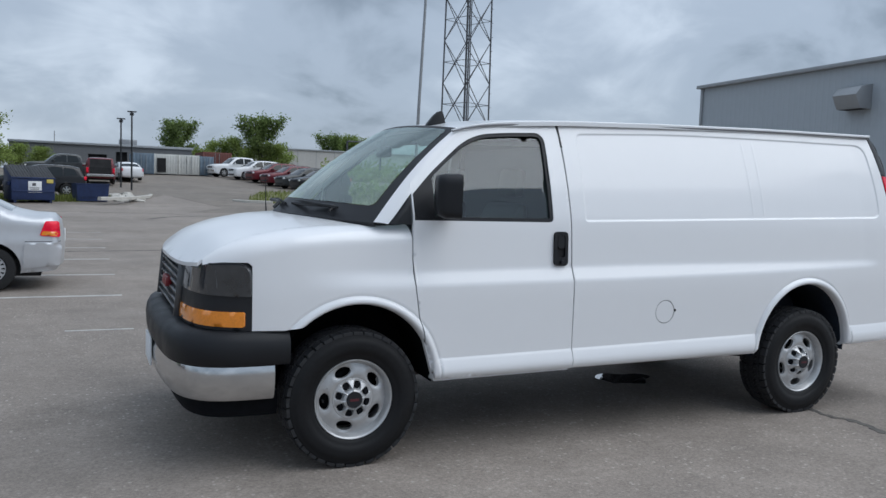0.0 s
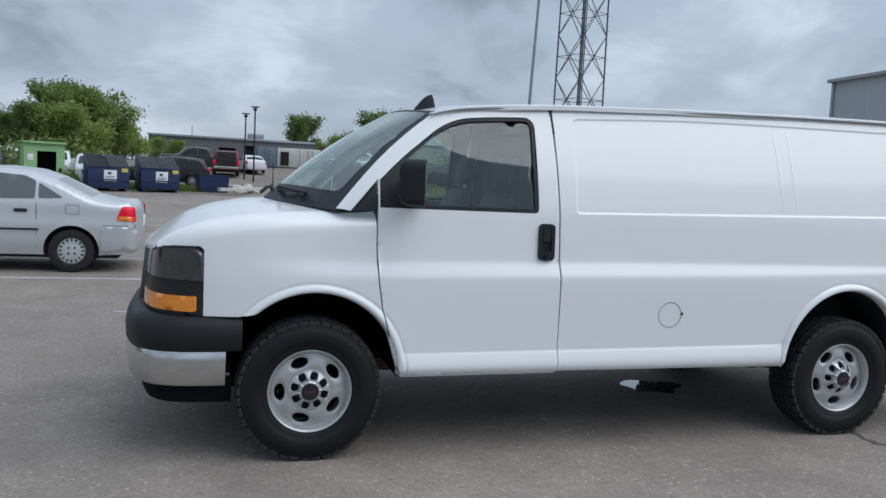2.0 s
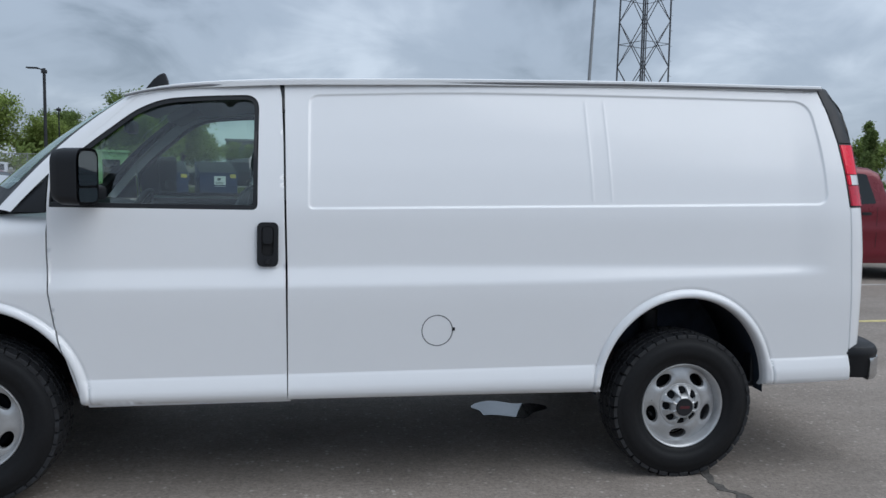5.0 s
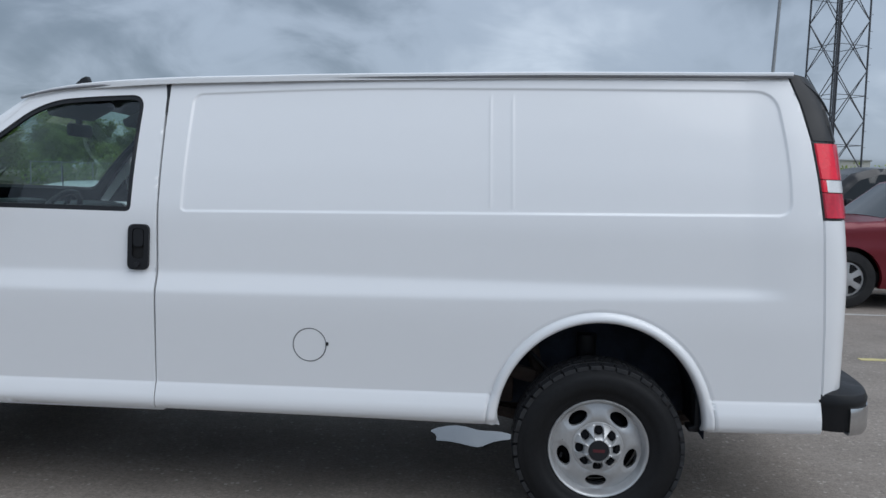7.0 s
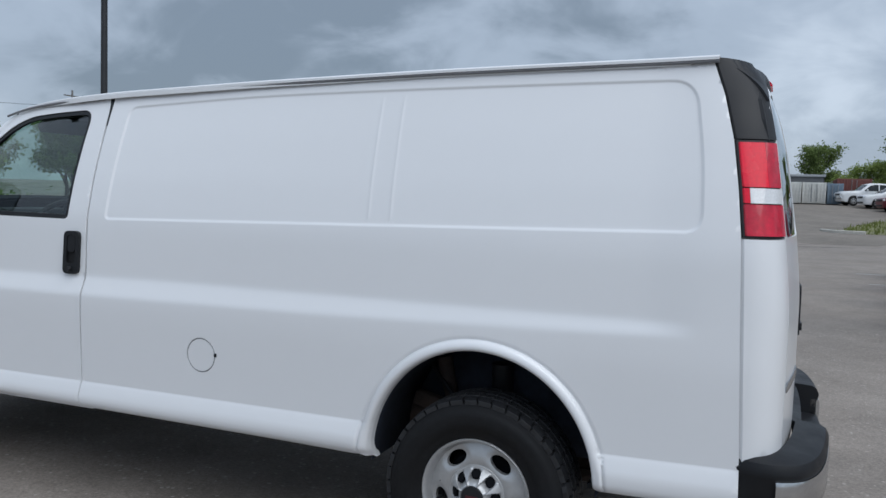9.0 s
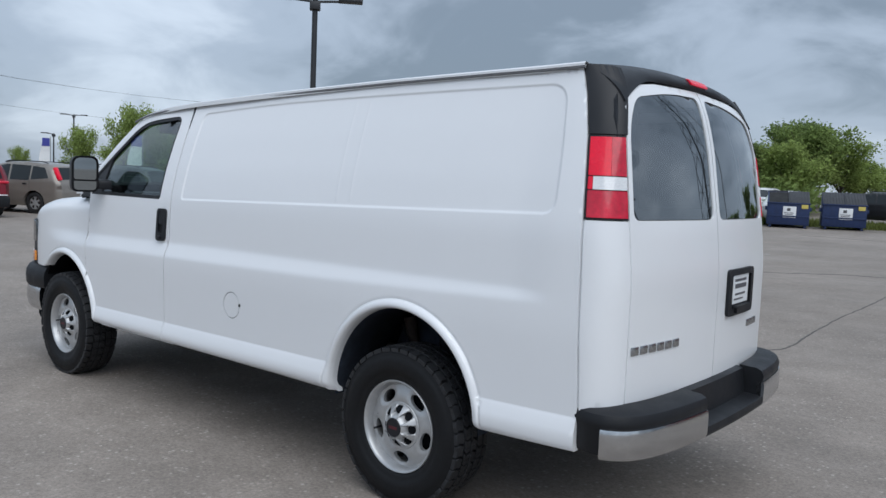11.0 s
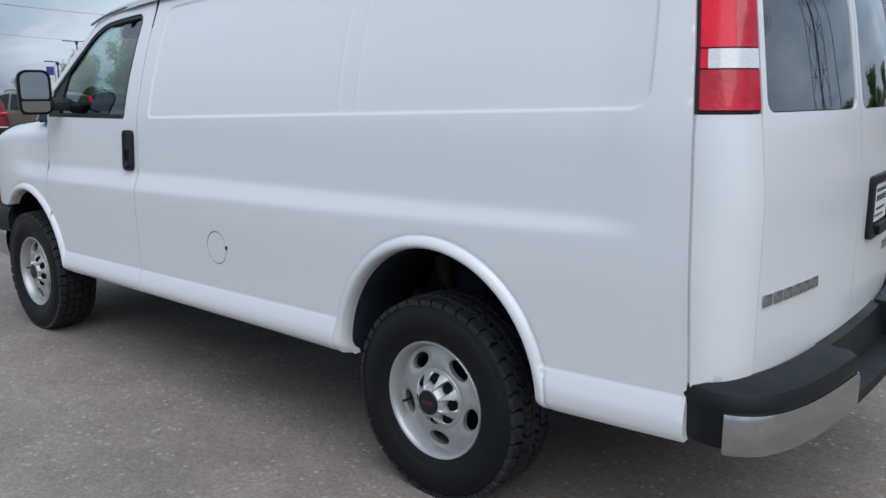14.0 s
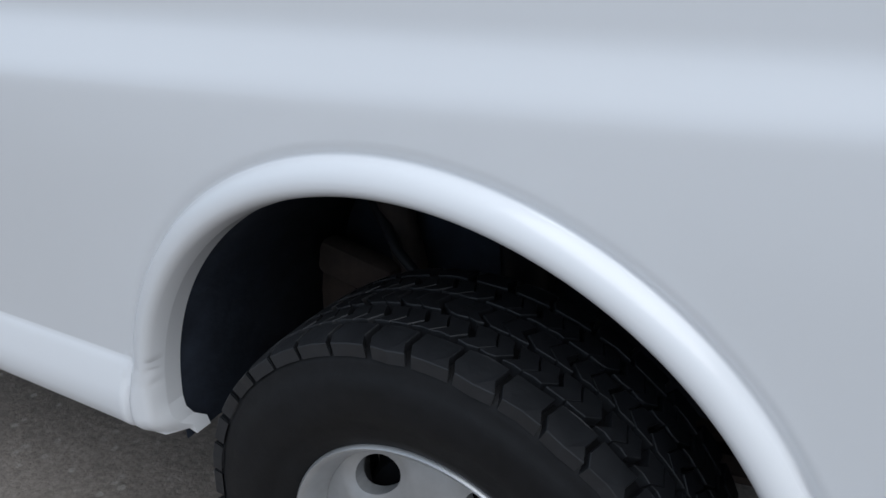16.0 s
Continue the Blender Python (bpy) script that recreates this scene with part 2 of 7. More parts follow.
def box(name, size, at, material, parent=None, bevel=0.0, label="", rot=None, seg=2):
    bm = box_bm(*size, bevel=bevel, seg=seg)
    me = bpy.data.meshes.new(name)
    bm.to_mesh(me)
    bm.free()
    me.materials.append(material)
    if bevel:
        smooth_by_angle(me, 40)
    m = Matrix.Translation(at) @ (Euler([radians(a) for a in rot]).to_matrix().to_4x4() if rot else Matrix())
    return part(name, me, None, parent, label, m)


def tube_mesh(name, pts, radius, material, seg=10, closed=False, radii=None):
    """A round bar along points."""
    pts = [Vector(p) for p in pts]
    verts, faces, n = [], [], len(pts)
    for i, p in enumerate(pts):
        a, b = pts[max(0, i - 1)], pts[min(n - 1, i + 1)]
        if closed:
            a, b = pts[i - 1], pts[(i + 1) % n]
        d = (b - a).normalized()
        s = d.cross(Vector((0, 0, 1)) if abs(d.z) < 0.9 else Vector((1, 0, 0))).normalized()
        t = d.cross(s)
        r = radii[i] if radii else radius
        verts += [p + r * (math.cos(k * math.tau / seg) * s + math.sin(k * math.tau / seg) * t) for k in range(seg)]
    rings = n if closed else n - 1
    for i in range(rings):
        for k in range(seg):
            a, b = i * seg + k, i * seg + (k + 1) % seg
            c, d = ((i + 1) % n) * seg + (k + 1) % seg, ((i + 1) % n) * seg + k
            faces.append((a, b, c, d))
    if not closed:
        faces += [tuple(range(seg))[::-1], tuple(range((n - 1) * seg, n * seg))]
    return smooth_by_angle(mesh_from(name, verts, faces, material), 50)


def revolve(name, profile, material, seg=64, axis="y", sharp=40):
    """profile: (radius, offset along the axis)."""
    verts, faces, n = [], [], len(profile)
    for k in range(seg):
        a = k * math.tau / seg
        for r, o in profile:
            c, s = r * math.cos(a), r * math.sin(a)
            verts.append((c, o, s) if axis == "y" else (c, s, o))
    for k in range(seg):
        for i in range(n - 1):
            a, b = k * n + i, k * n + i + 1
            c, d = ((k + 1) % seg) * n + i + 1, ((k + 1) % seg) * n + i
            faces.append((a, b, c, d))
    return smooth_by_angle(mesh_from(name, verts, faces, material), sharp)


def prism(name, outline, y0, y1, material, bevel=0.0):
    """An outline in x, z drawn out from y0 to y1."""
    bm = bmesh.new()
    vs = [bm.verts.new((x, y0, z)) for x, z in outline]
    f = bm.faces.new(vs)
    r = bmesh.ops.extrude_face_region(bm, geom=[f])
    bmesh.ops.translate(bm, vec=(0, y1 - y0, 0), verts=[v for v in r["geom"] if isinstance(v, bmesh.types.BMVert)])
    bmesh.ops.recalc_face_normals(bm, faces=bm.faces)
    if bevel:
        bmesh.ops.bevel(bm, geom=list(bm.edges), offset=bevel, segments=2, profile=0.5, affect="EDGES")
    me = bpy.data.meshes.new(name)
    bm.to_mesh(me)
    bm.free()
    me.materials.append(material)
    return smooth_by_angle(me, 40) if bevel else me


def spline(pts, n, closed=False):
    """n points along a Catmull-Rom curve."""
    P = [np.array(p, float) for p in pts]
    m = len(P) if closed else len(P) - 1
    out = []
    for k in range(n):
        u = k * m / n if closed else k * m / (n - 1)
        i = min(int(u), m - 1)
        f = u - i
        if closed:
            a, b, c, d = (P[(i + j - 1) % m] for j in range(4))
        else:
            a, b, c, d = P[max(i - 1, 0)], P[i], P[i + 1], P[min(i + 2, m)]
        out.append(0.5 * (2 * b + (c - a) * f + (2 * a - 5 * b + 4 * c - d) * f * f + (3 * b - a - 3 * c + d) * f ** 3))
    return np.array(out)


def rounded(pts, r, seg=6):
    """A polygon with rounded corners; r: one radius or one a corner."""
    n, out = len(pts), []
    for i in range(n):
        p, a, b = (Vector(pts[j % n]) for j in (i, i - 1, i + 1))
        rad = r[i] if isinstance(r, (list, tuple)) else r
        if rad <= 0:
            out.append(tuple(p))
            continue
        da, db = (a - p), (b - p)
        rad = min(rad, da.length * 0.49, db.length * 0.49)
        s, e = p + da.normalized() * rad, p + db.normalized() * rad
        for k in range(seg + 1):
            t = k / seg
            out.append(tuple((1 - t) ** 2 * s + 2 * t * (1 - t) * p + t * t * e))
    return out


def resample(loop, step):
    out, n = [], len(loop)
    for i in range(n):
        a, b = np.array(loop[i], float), np.array(loop[(i + 1) % n], float)
        k = max(1, int(round(np.linalg.norm(b - a) / step)))
        out += [a + (b - a) * j / k for j in range(k)]
    return np.array(out)


def inside(P, loop):
    x, y, c = P[:, 0], P[:, 1], np.zeros(len(P), bool)
    L = np.asarray(loop)
    for (x1, y1), (x2, y2) in zip(L, np.roll(L, -1, 0)):
        if y1 == y2:
            continue
        hit = ((y1 > y) != (y2 > y)) & (x < (x2 - x1) * (y - y1) / (y2 - y1) + x1)
        c ^= hit
    return c


def inset(loop, d):
    """The loop moved inwards by d."""
    L = np.asarray(loop, float)
    area = 0.5 * np.sum(L[:, 0] * np.roll(L[:, 1], -1) - np.roll(L[:, 0], -1) * L[:, 1])
    e = np.roll(L, -1, 0) - np.roll(L, 1, 0)
    e /= np.maximum(np.linalg.norm(e, axis=1), 1e-9)[:, None]
    return L + (d if area > 0 else -d) * np.stack([-e[:, 1], e[:, 0]], 1)


def patch_mesh(name, loops, lift, step, material, depth=(0, 0, 0), out=(0, -1, 0), extra=None):
    """A panel: the first loop less the others, in two parameters, lifted into space; its edges turn in by depth."""
    from mathutils.geometry import delaunay_2d_cdt
    from mathutils.kdtree import KDTree
    loops = [resample(l, step) for l in loops]
    B = np.concatenate(loops)
    lo, hi = B.min(0), B.max(0)
    nx, ny = max(1, int((hi[0] - lo[0]) / step)), max(1, int((hi[1] - lo[1]) / step))
    gx, gy = np.meshgrid(lo[0] + (np.arange(nx) + 0.5) * (hi[0] - lo[0]) / nx, lo[1] + (np.arange(ny) + 0.5) * (hi[1] - lo[1]) / ny)
    G = np.stack([gx.ravel(), gy.ravel()], 1)
    keep = inside(G, loops[0])
    for h in loops[1:]:
        keep &= ~inside(G, h)
    G = G[keep]
    kd = KDTree(len(B))
    for i, p in enumerate(B):
        kd.insert((p[0], p[1], 0), i)
    kd.balance()
    G = np.array([p for p in G if kd.find((p[0], p[1], 0))[2] > 0.55 * step]).reshape(-1, 2)
    if extra is not None:
        E = np.asarray(extra, float)
        ok = inside(E, loops[0])
        for h in loops[1:]:
            ok &= ~inside(E, h)
        E = np.array([p for p in E[ok] if kd.find((p[0], p[1], 0))[2] > 0.004]).reshape(-1, 2)
        ke = KDTree(len(E))
        for i, p in enumerate(E):
            ke.insert((p[0], p[1], 0), i)
        ke.balance()
        G = np.concatenate([np.array([p for p in G if ke.find((p[0], p[1], 0))[2] > 0.5 * step]).reshape(-1, 2), E])
    P = np.concatenate([B, G])
    edges, o = [], 0
    for l in loops:
        edges += [(o + i, o + (i + 1) % len(l)) for i in range(len(l))]
        o += len(l)
    V, _, F, *_ = delaunay_2d_cdt([Vector(p) for p in P], edges, [], 0, 1e-6)
    V = np.array([tuple(v) for v in V])
    F = np.array([f for f in F if len(f) == 3])
    C = V[F].mean(1)
    keep = inside(C, loops[0])
    for h in loops[1:]:
        keep &= ~inside(C, h)
    F = F[keep]
    X = lift(V[:, 0], V[:, 1])
    N = np.cross(X[F[:, 1]] - X[F[:, 0]], X[F[:, 2]] - X[F[:, 0]])
    if N.sum(0) @ np.array(out) < 0:
        F = F[:, ::-1]
    faces = [tuple(map(int, f)) for f in F]
    nface, verts = len(faces), list(X)
    if any(depth):
        count = {}
        for f in faces:
            for a, b in zip(f, f[1:] + f[:1]):
                count[(a, b)] = 1
        rim = [(a, b) for a, b in count if (b, a) not in count]
        top, low = {}, {}
        for a, b in rim:
            for v in (a, b):
                if v not in top:
                    top[v] = len(verts)
                    verts.append(X[v])
                    low[v] = len(verts)
                    verts.append(X[v] + np.array(depth))
        faces += [(top[b], top[a], low[a], low[b]) for a, b in rim]
    return mesh_from(name, verts, faces, material, True, nface)


def sweep(name, path, profile, material, closed=True, caps=True, sharp=35):
    """A closed profile (out, z) carried along a plan path of (x, y); out points to the right of the path's run."""
    P = np.asarray(path, float)
    t = np.gradient(P, axis=0)
    t /= np.linalg.norm(t, axis=1)[:, None]
    n = np.stack([t[:, 1], -t[:, 0]], 1)
    verts, faces, k = [], [], len(profile)
    for p, q in zip(P, n):
        verts += [(p[0] + q[0] * o, p[1] + q[1] * o, z) for o, z in profile]
    for i in range(len(P) - 1):
        for j in range(k if closed else k - 1):
            a, b = i * k + j, i * k + (j + 1) % k
            faces.append((a, b, b + k, a + k))
    if caps and closed:
        faces += [tuple(range(k))[::-1], tuple(range((len(P) - 1) * k, len(P) * k))]
    me = mesh_from(name, verts, faces, material)
    bm = bmesh.new()
    bm.from_mesh(me)
    bmesh.ops.recalc_face_normals(bm, faces=bm.faces)
    bm.to_mesh(me)
    bm.free()
    return smooth_by_angle(me, sharp)


def mirrored(me, name=None):
    """The mesh mirrored in y."""
    m2 = me.copy()
    m2.transform(Matrix.Diagonal((1, -1, 1, 1)))
    m2.flip_normals()
    return m2

# ---- cargo van ----
def ramp(v, xs, ys):
    return np.interp(v, xs, ys)


def soft(v, xs, ys):
    """Like ramp, with the corners rounded."""
    d = 0.012 * (xs[-1] - xs[0])
    return sum((5 - abs(i)) * np.interp(v + i * d, xs, ys) for i in range(-4, 5)) / 25


def sstep(v, a, b):
    t = np.clip((v - a) / (b - a), 0, 1)
    return t * t * (3 - 2 * t)


def rail_z(x):
    return soft(x, [0.3, 0.58, 0.70, 0.85, 1.37, 2.2, 3.1, 4.35], [1.80, 1.905, 1.945, 1.972, 2.012, 2.044, 2.068, 2.088])


ARCH = {"front": (0.024, 0.483, 0.446, 0.441), "rear": (3.428, 0.489, 0.456, 0.477)}


def arch_round(u, v, key):
    """How far out a place lies, 1 on the arch's edge; the rear upper quarter of the rear arch is squarer."""
    h = np.hypot(u, v)
    if key == "front":
        return h
    n = 2 + 0.02 * sstep(u / np.maximum(h, 1e-6), 0.0, 0.5)
    return (np.abs(u) ** n + np.abs(v) ** n) ** (1 / n)


def arch_points(key, n=40, grow=0.0, a0=0.0, a1=180.0):
    cx, cz, ax, az = ARCH[key]
    a = np.radians(np.linspace(a0, a1, n))
    k = 1 / arch_round(np.cos(a), np.maximum(np.sin(a), 0), key)
    return [(cx + (ax + grow) * c, cz + (az + grow) * s) for c, s in zip(np.cos(a) * k, np.sin(a) * k)]


def arch_far(x, z, key):
    """About how far a place lies outside the arch's edge."""
    cx, cz, ax, az = ARCH[key]
    return (arch_round((x - cx) / ax, np.maximum(z - cz, 0) / az, key) - 1) * (ax + az) / 2


REC = rounded([(1.497, 1.392), (4.222, 1.455), (4.213, 1.70), (4.165, 2.012), (3.0, 2.000), (2.2, 1.986), (1.497, 1.945)], [0.03, 0.07, 0.3, 0.10, 0.5, 0.4, 0.05], 8)


def loop_far(x, z, loop):
    """Signed distance to a loop, inside positive."""
    P = np.stack([np.ravel(x), np.ravel(z)], 1)
    L = np.asarray(loop)
    best = np.full(len(P), 9.0)
    for a, b in zip(L, np.roll(L, -1, 0)):
        ab = b - a
        t = np.clip(((P - a) @ ab) / max(ab @ ab, 1e-12), 0, 1)
        best = np.minimum(best, np.hypot(*(P - a - t[:, None] * ab).T))
    return np.where(inside(P, L), best, -best)


def ledge(x):
    """The lower and the upper edge of the sloping band along the side."""
    return ramp(x, [0.3, 1.8, 2.85, 3.45, 4.1], [1.016, 1.036, 1.056, 1.073, 1.093]), ramp(x, [0.3, 1.9, 4.1], [1.096, 1.124, 1.136])


def side_w(x, z, detail=True):
    """Half the body's width at a place of its side."""
    x, z = np.asarray(x, float), np.asarray(z, float)
    zr = rail_z(x)
    zz = np.where(z > 1.4, 1.4 + (z - 1.4) * (2.06 - 1.4) / np.maximum(zr - 1.4, 0.2), z)
    w = soft(zz, [0.40, 0.58, 0.66, 0.98, 1.40, 1.60, 1.80, 1.95, 2.06], [0.986, 0.990, 0.992, 1.000, 0.978, 0.934, 0.875, 0.823, 0.780])
    # the ledge under the belt, which runs out before the tail and on the wing
    fade = sstep(x, -0.35, 0.15) * (1 - sstep(x, 4.02, 4.26))
    zb, zt = ledge(x)
    w = w - 0.36 * fade * sum(np.clip(z - zb + o, 0, zt - zb) for o in (-0.011, -0.0055, 0.0, 0.0055, 0.011)) / 5
    # the rocker stands out under its crease
    zc = 0.598 + 0.013 * (x - 0.5)
    keep = np.clip((np.minimum(arch_far(x, z, "front"), arch_far(x, z, "rear")) - 0.02) / 0.035, 0, 1)
    low = np.clip((zc - z) / 0.07, 0, 1) ** 0.8
    w = w + 0.026 * low * keep * (x > 0.3) - 0.03 * np.clip((0.508 + 0.006 * x - z) / 0.035, 0, 1) ** 2
    for key in ARCH:
        d = np.clip(arch_far(x, z, key), 0, 1)
        lip = np.where(d < 0.018, -0.014 + 0.034 * np.sqrt(np.clip(1 - ((0.018 - d) / 0.018) ** 2, 0, 1)), 0.026 * np.sqrt(np.clip(1 - ((d - 0.018) / 0.028) ** 2, 0, 1)) - 0.006)
        w = w + lip * (z > 0.44) * np.clip(1 - (d - 0.046) / 0.012, 0, 1)
    w = w * soft(x, [-0.95, -0.84, -0.77, -0.68, -0.58, -0.2, 0.3, 3.0, 3.6, 3.9, 4.2, 4.36, 4.5], [0.72, 0.80, 0.862, 0.917, 0.950, 0.985, 1.0, 1.0, 0.994, 0.983, 0.970, 0.958, 0.945])
    if detail:
        d = loop_far(x, z, REC).reshape(x.shape)
        w = w - 0.0065 * np.clip(d / 0.010, 0, 1)
        for xs, za, zb in ((2.905, 1.43, 1.98), (3.005, 1.43, 1.98)):
            xl = xs - 0.035 * (z - 1.7)
            w = w + 0.0019 * np.exp(-(((x - xl) / 0.006) ** 2)) * sstep(z, za, za + 0.05) * (1 - sstep(z, zb - 0.05, zb))
    return w


def on_side(x, z):
    return np.stack([x, -side_w(x, z), z], 1)


def on_plain_side(proud):
    return lambda x, z: np.stack([x, -(side_w(x, z, False) + proud), z], 1)


van = thing("cargo_van", "white cargo van with black trim, parked on grey asphalt", "van", Matrix.Translation((0, 0, -0.02)))
IN = (0, 0.022, 0)
GAP_F = [(0.4795, 0.478), (0.412, 0.695), (0.369, 0.849), (0.3445, 0.999), (0.332, 1.172), (0.330, 1.352)]
GAP_R = [(1.406, 0.488), (1.396, 1.049), (1.388, 1.363), (1.379, 1.702), (1.370, 1.992)]


def both(name, me, label="", parent=None):
    """The part and its twin on the other side."""
    a = part(name, me, None, parent or van, label)
    part(name, mirrored(me), None, parent or van, label)
    return a


both("seam_wedge", patch_mesh("seam_wedge", [[(1.378, 1.85), (1.385, 1.85), (1.3805, 1.94), (1.377, 1.986), (1.356, 1.986), (1.370, 1.92)]], on_plain_side(0.0015), 0.03, M_TRIM, (0, 0.01, 0)))

# rear side panel with the filler door's opening
def crease_points(step=0.014):
    pts = []
    for g in (0.0042, 0.008, 0.013, 0.018, 0.025, 0.032, 0.038, 0.0425, 0.0455, 0.0485, 0.053, 0.058, 0.066):
        pts += arch_points("rear", int(1.5 / step), g) + arch_points("front", int(1.5 / step), g)
    L = resample(REC, step)
    for d_ in (-0.012, -0.004, 0.0, 0.0045, 0.009, 0.013, 0.021):
        pts += [tuple(q) for q in inset(L, d_)]
    for x in np.arange(0.4, 4.4, step):
        zc = 0.598 + 0.013 * (x - 0.5)
        zb, zt = (float(q) for q in ledge(x))
        pts += [(x, zc + 0.012), (x, zc + 0.003), (x, zc), (x, zc - 0.006), (x, zc - 0.018), (x, zc - 0.034), (x, zb - 0.018), (x, zb - 0.008), (x, zb), (x, zb + 0.009), (x, zb + 0.018), (x, (zb + zt) / 2), (x, zt - 0.018), (x, zt - 0.008), (x, zt), (x, zt + 0.008), (x, zt + 0.018)]
    for xs in (2.905, 3.005):
        for z in np.arange(1.44, 1.97, step):
            xl = xs - 0.035 * (z - 1.7)
            pts += [(xl + o, z) for o in (-0.014, -0.008, -0.004, 0.0, 0.004, 0.008, 0.014)]
    return pts


CREASE = crease_points()
FUEL = [(2.122 + 0.078 * math.cos(a), 0.814 + 0.078 * math.sin(a)) for a in np.linspace(0, math.tau, 48, endpoint=False)]
gap_r2 = [(x + 0.010, z) for x, z in GAP_R]
edge_top = [(x, float(rail_z(x)) - 0.014) for x in np.linspace(1.378, 4.215, 24)]
edge_back = [(4.221, 2.06), (4.261, 1.95), (4.302, 1.786), (4.327, 1.62), (4.346, 1.447), (4.362, 1.1), (4.378, 0.75), (4.386, 0.514)]
side_loop = [(1.41, 0.488), (2.2, 0.489), (2.94, 0.487), (2.988, 0.474), (2.978, 0.505)] + arch_points("rear", 107)[:103][::-1] + [(3.885, 0.499)] + edge_back[::-1] + edge_top[::-1] + gap_r2[1:][::-1]
side_me = patch_mesh("side_panel", [side_loop, FUEL], on_side, 0.018, M_WHITE, (0, 0.03, 0), extra=CREASE)
part("side_panel", side_me, None, van, "white steel side panel with a recessed upper field")
side_r = patch_mesh("side_panel", [side_loop], on_side, 0.03, M_WHITE, (0, 0.03, 0))
part("side_panel", mirrored(side_r), None, van)
fuel_me = patch_mesh("fuel_door", [inset(FUEL, 0.0055)], lambda x, z: np.stack([x, -side_w(x, z, False) + 0.001, z], 1), 0.012, M_WHITE, (0, 0.02, 0))
fuel_door = part("fuel_door", fuel_me, None, van, "round white fuel filler door")
# an added grey ring behind the gap stands in for the shade inside it
part("fuel_seal", patch_mesh("fuel_seal", [inset(FUEL, 0.0005), inset(FUEL, 0.0060)], lambda x, z: np.stack([x, -side_w(x, z, False) + 0.0035, z], 1), 0.01, M_SHADELINE), None, fuel_door)
box("latch", (0.012, 0.006, 0.016), (2.203, -0.9985, 0.822), M_TRIM, fuel_door, 0.002)

both("sill", patch_mesh("sill", [[(0.50, 0.455), (1.42, 0.462), (1.42, 0.479), (0.49, 0.472)]], lambda x, z: np.stack([x, 0 * x - 0.938, z], 1), 0.05, M_WHITE, (0, 0.03, 0)), "white sill under the front door")

# front door with its window opening
pillar_top = [(0.336, 1.592), (0.46, 1.712), (0.60, 1.846), (0.69, 1.912), (0.80, 1.946), (0.95, 1.964), (1.15, 1.980), (1.364, 1.990)]
door_loop = [(x + 0.007, z) for x, z in GAP_F] + pillar_top + GAP_R[::-1][1:] + [(1.4, 0.485)]
hole = rounded([(0.346, 1.386), (0.346, 1.532), (0.47, 1.658), (0.70, 1.850), (0.82, 1.902), (1.00, 1.921), (1.262, 1.936), (1.264, 1.386)], [0.0, 0.0, 0.1, 0.15, 0.1, 0.1, 0.075, 0.03], 8)
door_me = patch_mesh("front_door", [door_loop, hole], on_plain_side(0), 0.018, M_WHITE, IN, extra=CREASE)
door = part("front_door", door_me, None, van, "white front door with a black-framed window")
door_r = part("front_door", mirrored(door_me), None, van)
ring_in = inset(hole, 0.022)
ring_me = patch_mesh("window_frame", [hole, ring_in], on_plain_side(-0.006), 0.02, M_TRIM, (0, 0.02, 0))
sail = [p for p in ring_in if p[0] < 0.468]
pane_loop = rounded([(0.47, 1.408), (0.47, 1.635), (0.715, 1.834), (0.83, 1.882), (1.00, 1.899), (1.240, 1.914), (1.242, 1.408)], [0.01, 0.03, 0.12, 0.1, 0.1, 0.06, 0.02], 6)
pane_me = patch_mesh("window_pane", [pane_loop], on_plain_side(-0.020), 0.06, M_GLASS)
sail_me = patch_mesh("sail_panel", [[(0.362, 1.40), (0.362, 1.525), (0.478, 1.642), (0.478, 1.40)]], on_plain_side(-0.010), 0.05, M_TRIM, (0, 0.02, 0))
for d, flip in ((door, False), (door_r, True)):
    for nm, me in (("window_frame", ring_me), ("window_pane", pane_me), ("sail_panel", sail_me)):
        o = part(nm, mirrored(me) if flip else me, None, d)
        if nm == "window_pane":
            o.visible_shadow = False

# door handle
M_OPENING = mat("deep_black", (0.006, 0.006, 0.007), 0.8, vary=0.2)
hloop = rounded([(1.263, 1.122), (1.361, 1.122), (1.361, 1.330), (1.263, 1.330)], 0.03, 8)
hgrip = rounded([(1.284, 1.172), (1.340, 1.172), (1.340, 1.312), (1.284, 1.312)], 0.022, 6)
h_me = patch_mesh("door_handle", [hloop, hgrip], on_plain_side(0.016), 0.012, M_BLACKPL, (0, 0.028, 0))
hb_me = patch_mesh("handle_cup", [hgrip], on_plain_side(0.002), 0.02, M_OPENING)
hf_me = patch_mesh("pull", [rounded([(1.288, 1.228), (1.336, 1.228), (1.336, 1.310), (1.288, 1.310)], 0.02, 6)], on_plain_side(0.014), 0.02, M_BLACKPL, (0, 0.016, 0))
lock_me = revolve("lock", [(0.0, -0.018), (0.010, -0.018), (0.012, -0.014), (0.012, 0.0)], M_TRIM, 20)
for d, flip in ((door, False), (door_r, True)):
    h = part("door_handle", mirrored(h_me) if flip else h_me, None, d, "black plastic door handle")
    part("handle_cup", mirrored(hb_me) if flip else hb_me, None, h)
    part("pull", mirrored(hf_me) if flip else hf_me, None, h)
part("lock", lock_me, None, door, "", Matrix.Translation((1.312, -0.975, 1.147)))

# front wing: side up to the shoulder, then round to the bonnet's edge
Y_BON = 0.80


def shoulder_z(x):
    return soft(x, [-0.90, -0.80, -0.70, -0.55, -0.35, -0.1, 0.33], [1.06, 1.15, 1.225, 1.285, 1.325, 1.348, 1.360])


R_SH = 0.10


